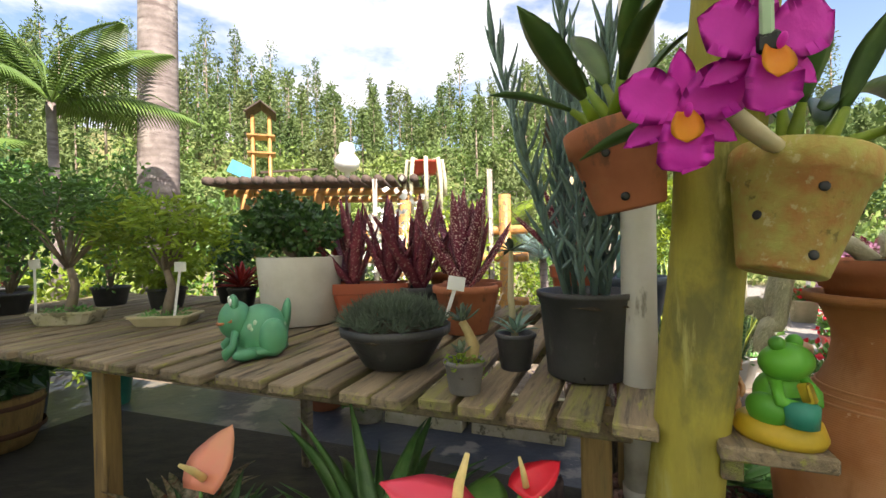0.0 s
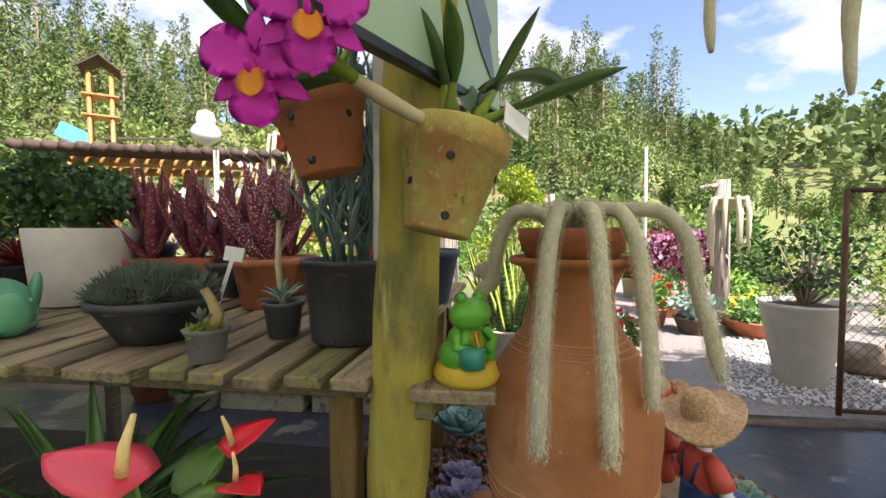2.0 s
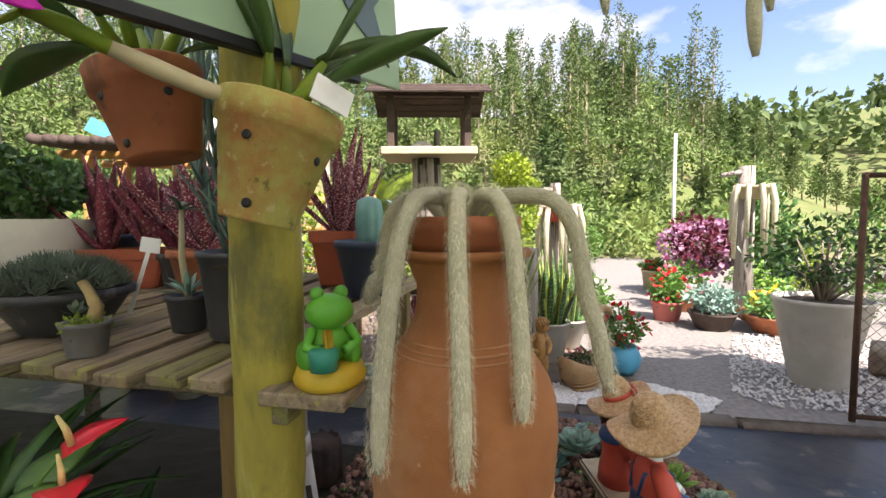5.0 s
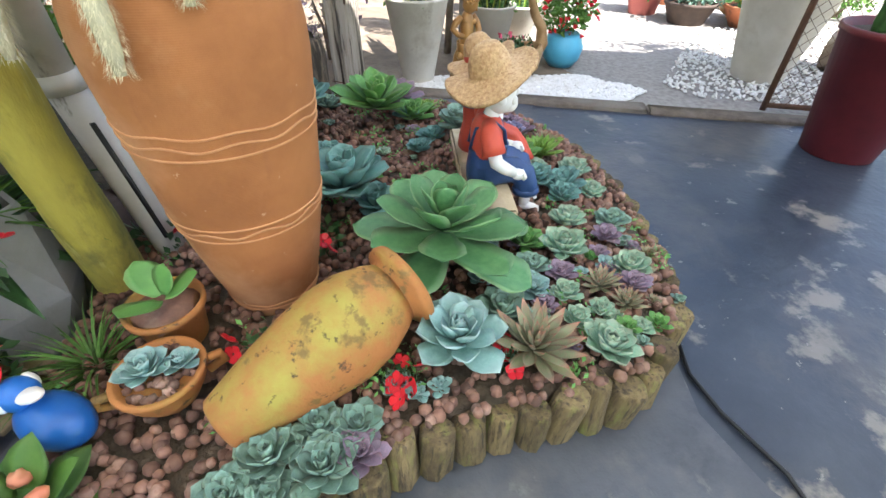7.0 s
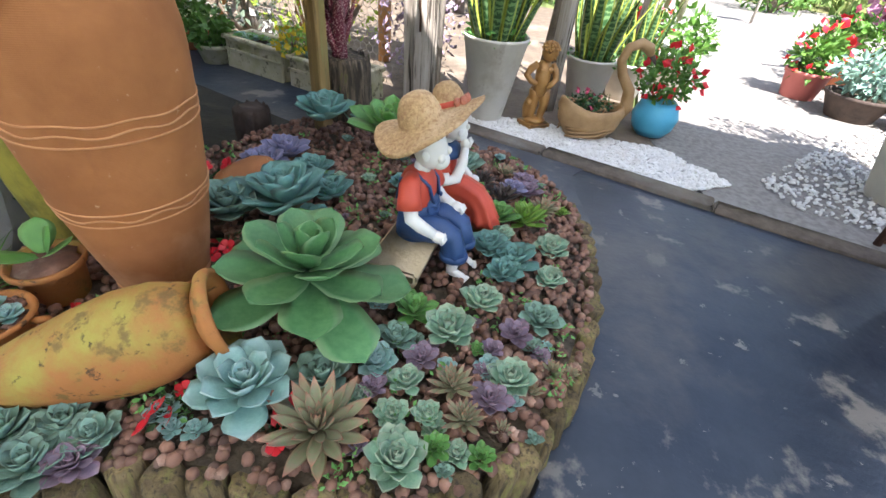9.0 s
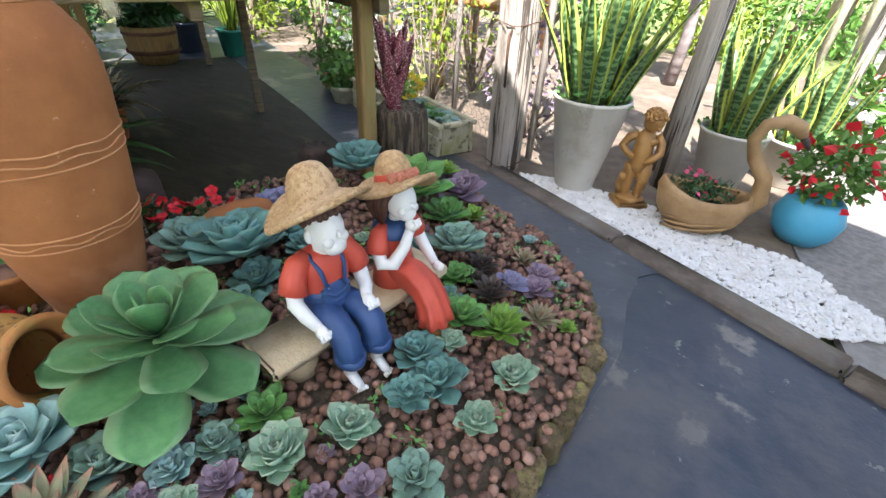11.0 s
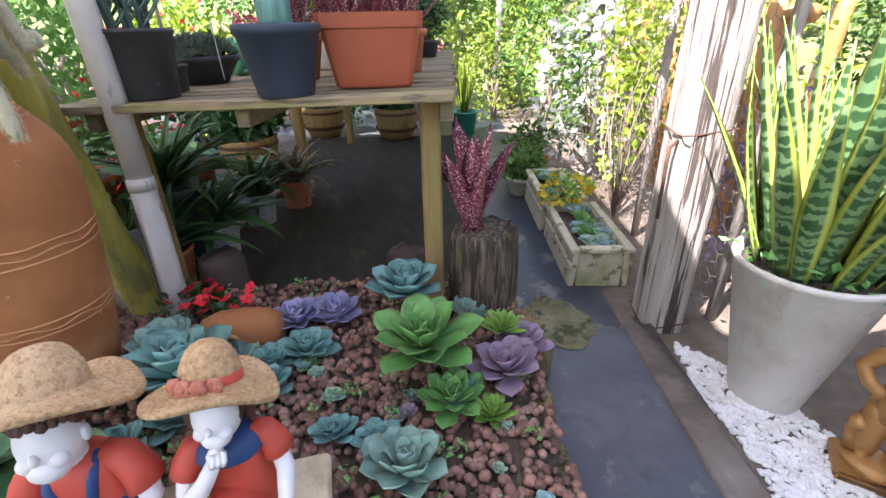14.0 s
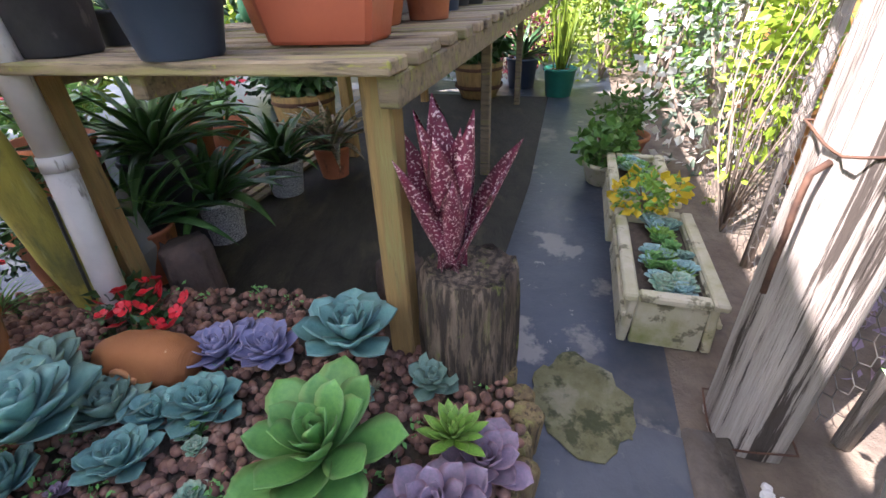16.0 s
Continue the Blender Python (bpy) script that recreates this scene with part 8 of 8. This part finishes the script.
# pots at the end of the walkway
t = thing("teal_pot", "teal plastic pot of yellow-green sword leaves", "potted plant", pose(-2.85, 3.72, 0))
pot(t, 0.13, 0.16, 0.28, M_TEALPAINT)
strap_plant(t, LEAF["yellowgreen"], 36, 0.65, 0.035, 70, 88, 0.1, 31, pose(0, 0, 0.26), 0.4, 0.1, spread=0.08)
t = thing("barrel_planter", "mossy wooden barrel planter with broad leaves", "planter", pose(-3.0, 2.9, 0), "barrel planters")
part("barrel", Geo().lathe([(0.18, 0), (0.225, 0.1), (0.245, 0.25), (0.25, 0.34), (0.24, 0.36), (0.22, 0.34)], 22, None, 0.02), M_WOODLEG, t)
for z in (0.1, 0.27):
    part("hoop", Geo().lathe([(0.232, z), (0.256, z + 0.02), (0.252, z + 0.045)], 24, closed=False), M_RUST, t)
part("foliage", leafy((0, 0, 0.5), (0.3, 0.3, 0.2), 500, 0.12, 51, 0.2, 0.5), LEAF["deep"], t, smooth=False)
copy_thing(t, pose(-1.95, 1.28, 0))
copy_thing(t, pose(-3.5, 2.1, 0))
t = thing("blue_pot", "dark blue pot with a dark leafy plant", "potted plant", pose(-3.35, 3.45, 0))
pot(t, 0.14, 0.17, 0.32, M_NAVY)
strap_plant(t, LEAF["deep"], 30, 0.5, 0.06, 20, 80, -0.6, 33, pose(0, 0, 0.3), 0.4, 0.2)
t = thing("succulent_pot", "low stone pot with a round-leaved bush", "potted plant", pose(*L(-1.72, 2.83), 0))
pot(t, 0.10, 0.13, 0.14, M_STONE)
part("foliage", leafy((0, 0, 0.24), (0.17, 0.17, 0.13), 360, 0.06, 52, 0.3, 0.8), LEAF["green"], t, smooth=False)
t = thing("clay_flowerpot", "terracotta bowl of mixed plants by the walkway", "potted plant", pose(*L(-2.2, 2.95), 0), "clay flowerpots")
pot(t, 0.12, 0.16, 0.16, M_TERRAPOT)
part("foliage", leafy((0, 0, 0.28), (0.2, 0.2, 0.16), 300, 0.06, 53, 0.2, 0.5), LEAF["green"], t, smooth=False)

# speckled pots under the table
for k, (x, y, s, leafk) in enumerate(((-0.22, 1.13, 1.0, "lily"), (-0.74, 1.34, 0.95, "lily"), (-0.98, 1.60, 0.9, "variegated"), (0.10, 0.93, 1.1, "deep"))):
    t = thing("peace_lily", "speckled grey pot with glossy dark strap leaves" if k != 3 else "brown pot with glossy dark leaves", "potted plant", pose(x, y, 0), "potted lilies under the table")
    pot(t, 0.095 * s, 0.125 * s, 0.23 * s, M_TERRAZZO if k < 2 else M_TERRAPOT, 0.006, 0.02, 28)
    strap_plant(t, LEAF.get(leafk, LEAF["deep"]), 40, 0.42 * s, 0.062, 34, 86, -0.95, 70 + k, pose(0, 0, 0.21 * s), 0.4, 0.2, 0.25, spread=0.05)
t = thing("duckboard", "low wooden duckboard on the ground sheet", "duckboard", P(-1.15, 0.72, 0))
for k in range(5):
    part("board", Geo().box(2.4, 0.055, 0.02, pose(0, -0.16 + k * 0.08, 0.03), 0.003), M_WOODTABLE, t, smooth=False)
for x in (-1.0, 0, 1.0):
    part("bearer", Geo().box(0.06, 0.4, 0.02, pose(x, 0, 0.01), 0.003), M_WOODTABLE, t, smooth=False)
slab("floor_moss_patch", [(1.0 + (0.155 + 0.05 * abs(math.sin(k * 0.314)) + 0.03 * noise.noise((k * 0.55, 2.0, 4.0))) * math.cos(k * 0.157 + 0.4), 2.535 + (0.14 + 0.03 * noise.noise((k * 0.5, 7.0, 1.0))) * math.sin(k * 0.157 + 0.4)) for k in range(40)], 0.006, 0.010, M_MOSS, "mossy bare concrete patch in the ground sheet", "floor")

# dense planting seen past and below the far side of the table
for i, (x, y, rx, rz, kind) in enumerate(((-2.3, 0.3, 0.4, 0.45, "green"), (-3.2, 0.9, 0.5, 0.6, "deep"), (-3.4, -0.3, 0.6, 0.8, "green"), (-4.4, 0.6, 0.7, 0.9, "yellowgreen"), (-4.6, -0.8, 0.8, 1.1, "green"), (-1.6, -0.5, 0.4, 0.4, "green"), (-2.6, -1.0, 0.6, 0.7, "yellowgreen"))):
    bush("leafy_plant", "leafy green plant standing beside the table", "plant", x, y, 0.0, rx, rz, 800, rx * 0.2, LEAF[kind], 130 + i, "plants beside the table", flowers="redflower" if i in (0, 3) else None, fn=60, fsize=0.06)
t = thing("garden_hose", "thin black hose lying along the ground sheet", "hose")
part("hose", Geo().tube([(2.02, 0.55, 0.008), (1.975, 0.42, 0.009), (1.985, 0.30, 0.009), (2.03, 0.14, 0.009), (2.02, 0.02, 0.009), (2.10, -0.2, 0.009), (2.3, -0.6, 0.009)], 0.006, 8), M_DARK, t)
# ---- by the drive ----
t = thing("wire_gate", "rusty steel frame gate with diamond wire mesh", "gate", pose(3.59, 2.05, 0, 0, 0, -22))
for x in (0, 1.6):
    part("upright", Geo().tube([(x, 0, 0), (x, 0, 1.5)], 0.018, 8), M_RUST, t)
for z in (0.03, 1.49):
    part("crossbar", Geo().tube([(0, 0, z), (1.6, 0, z)], 0.016, 8), M_RUST, t)
g = Geo()
for k in range(-22, 26):
    for s in (1, -1):
        x0 = k * 0.066
        pts = [(x0 + s * z, 0.0, z) for z in (0.03, 1.48)]
        (xa, _, za), (xb, _, zb) = pts
        if s > 0:
            z0, z1 = max(0.03, -x0), min(1.48, 1.6 - x0)
        else:
            z0, z1 = max(0.03, x0 - 1.6), min(1.48, x0)
        if z1 > z0:
            g.tube([(x0 + s * z0, 0, z0), (x0 + s * z1, 0, z1)], 0.0016, 4)
part("wire_mesh", g, M_RUST, t)
t = thing("shrub_planter", "tall tapered pale concrete pot with a leafy shrub", "potted plant", pose(4.02, 2.62, -0.01))
pot(t, 0.17, 0.30, 0.66, M_CONCRETE, 0.006, 0.03, 40, wobble=0.01)
tagged(part("branch", stems((0, 0, 0.6), (0, 0, 1.0), (0.45, 0.45, 0.3), 14, 0.014, 5), M_BARK, t), kind="stuff")
part("foliage", leafy((0, 0, 0.98), (0.45, 0.45, 0.32), 900, 0.055, 55, 0.35, 0.5, 0.5), LEAF["jade"], t, smooth=False)
t = thing("log_section", "short sawn log lying on the gravel", "log", pose(4.75, 2.55, 0.13, 90, 0, 30))
part("trunk", Geo().lathe([(0.135, -0.2), (0.14, -0.19), (0.138, 0.19), (0.133, 0.2)], 24, None, 0.05), M_BARK, t)
t = thing("maroon_pot", "large glossy maroon pot with a column cactus", "potted plant", pose(3.55, 1.50, 0))
pot(t, 0.16, 0.24, 0.58, M_MAROON, 0.01, 0.03, 40)
for k, (x, y, h, r) in enumerate(((0.03, 0, 1.15, 0.055), (-0.08, 0.05, 0.5, 0.045), (0.1, -0.06, 0.35, 0.04))):
    cg = Geo().lathe([(r * 0.8, 0), (r, 0.05), (r, h - 0.08), (r * 0.7, h - 0.02), (0.005, h)], 28)
    cg.v = [(a * (1 + 0.13 * math.cos(7 * math.atan2(b, a))), b * (1 + 0.13 * math.cos(7 * math.atan2(b, a))), z) for a, b, z in cg.v]
    part("stem", cg, LEAF["deep"], t, m=pose(x, y, 0.54))
for k, (x, y, rb, rt, h, mat, leafk, rx, rz, fl, lab) in enumerate([
    (4.55, 4.25, 0.17, 0.24, 0.2, M_DARKLOG, "greyros", 0.28, 0.16, None, "low dark bowl of grey-green leaves"), (4.35, 4.75, 0.14, 0.18, 0.24, M_ROSEPOT, "green", 0.22, 0.2, "redflower", "pink round pot of red flowers"),
    (4.95, 5.2, 0.14, 0.18, 0.26, M_TERRAPOT, "green", 0.3, 0.28, "pinkflower", "terracotta pot of pink flowers"), (5.9, 5.0, 0.16, 0.2, 0.3, M_CONCRETE, "limeros", 0.35, 0.22, None, "pale pot of lime-green leaves"),
    (5.1, 3.95, 0.22, 0.32, 0.2, M_TERRAPOT, "freshgreen", 0.3, 0.16, "yellowflower", "wide terracotta bowl of small plants"), (2.9, 5.0, 0.13, 0.17, 0.24, M_TERRAPOT, "green", 0.22, 0.2, "redflower", "terracotta pot of red flowers"),
    (5.7, 6.9, 0.16, 0.2, 0.35, M_TAN, "green", 0.2, 0.1, "redflower", "buff pot of red flowers"), (3.1, 4.4, 0.13, 0.17, 0.24, M_CONCRETE, "green", 0.26, 0.24, "whiteflower", "pale pot of white flowers")]):
    t = thing("flower_pot", lab, "potted plant", pose(x, y, -0.012), "flower pots by the drive")
    pot(t, rb, rt, h, mat)
    part("foliage", leafy((0, 0, h + rz * 0.7), (rx, rx, rz), 420, 0.08, 80 + k, 0.25, 0.5), LEAF[leafk], t, smooth=False)
    if fl:
        part("blossom", leafy((0, 0, h + rz * 0.8), (rx, rx, rz), 50, 0.07, 90 + k, 0.8, 0.9), LEAF[fl], t, smooth=False)
g = Geo().ball(0.13, 0.16, 0.10, pose(0, 0, 0.12), 18, 10)
g.ball(0.07, 0.08, 0.07, pose(0.1, 0, 0.27), 14, 10)
solid("dog_ornament", g, M_GOLD, "ochre painted crouching animal ornament", "ornament", pose(5.15, 4.35, -0.01))
bush("conifer", "narrow upright dark green conifer", "shrub", 6.3, 5.3, -0.02, 0.33, 0.85, 1100, 0.10, LEAF["jade"], 61)
t = thing("notice_board", "small white notice board on a stake", "sign", pose(5.6, 9.6, 0))
part("stake", Geo().tube([(0, 0, 0), (0, 0, 0.7)], 0.025, 8), M_OLDPOST, t)
part("board", Geo().box(0.42, 0.02, 0.35, pose(0, -0.03, 0.68), 0.004), M_WHITEPAINT, t, smooth=False)
solid("utility_pole", Geo().tube([(0, 0, 0), (0, 0, 3.6)], [0.05, 0.04], 8), M_WHITEPAINT, "thin white utility pole by the road", "pole", pose(9.2, 11.0, 0))
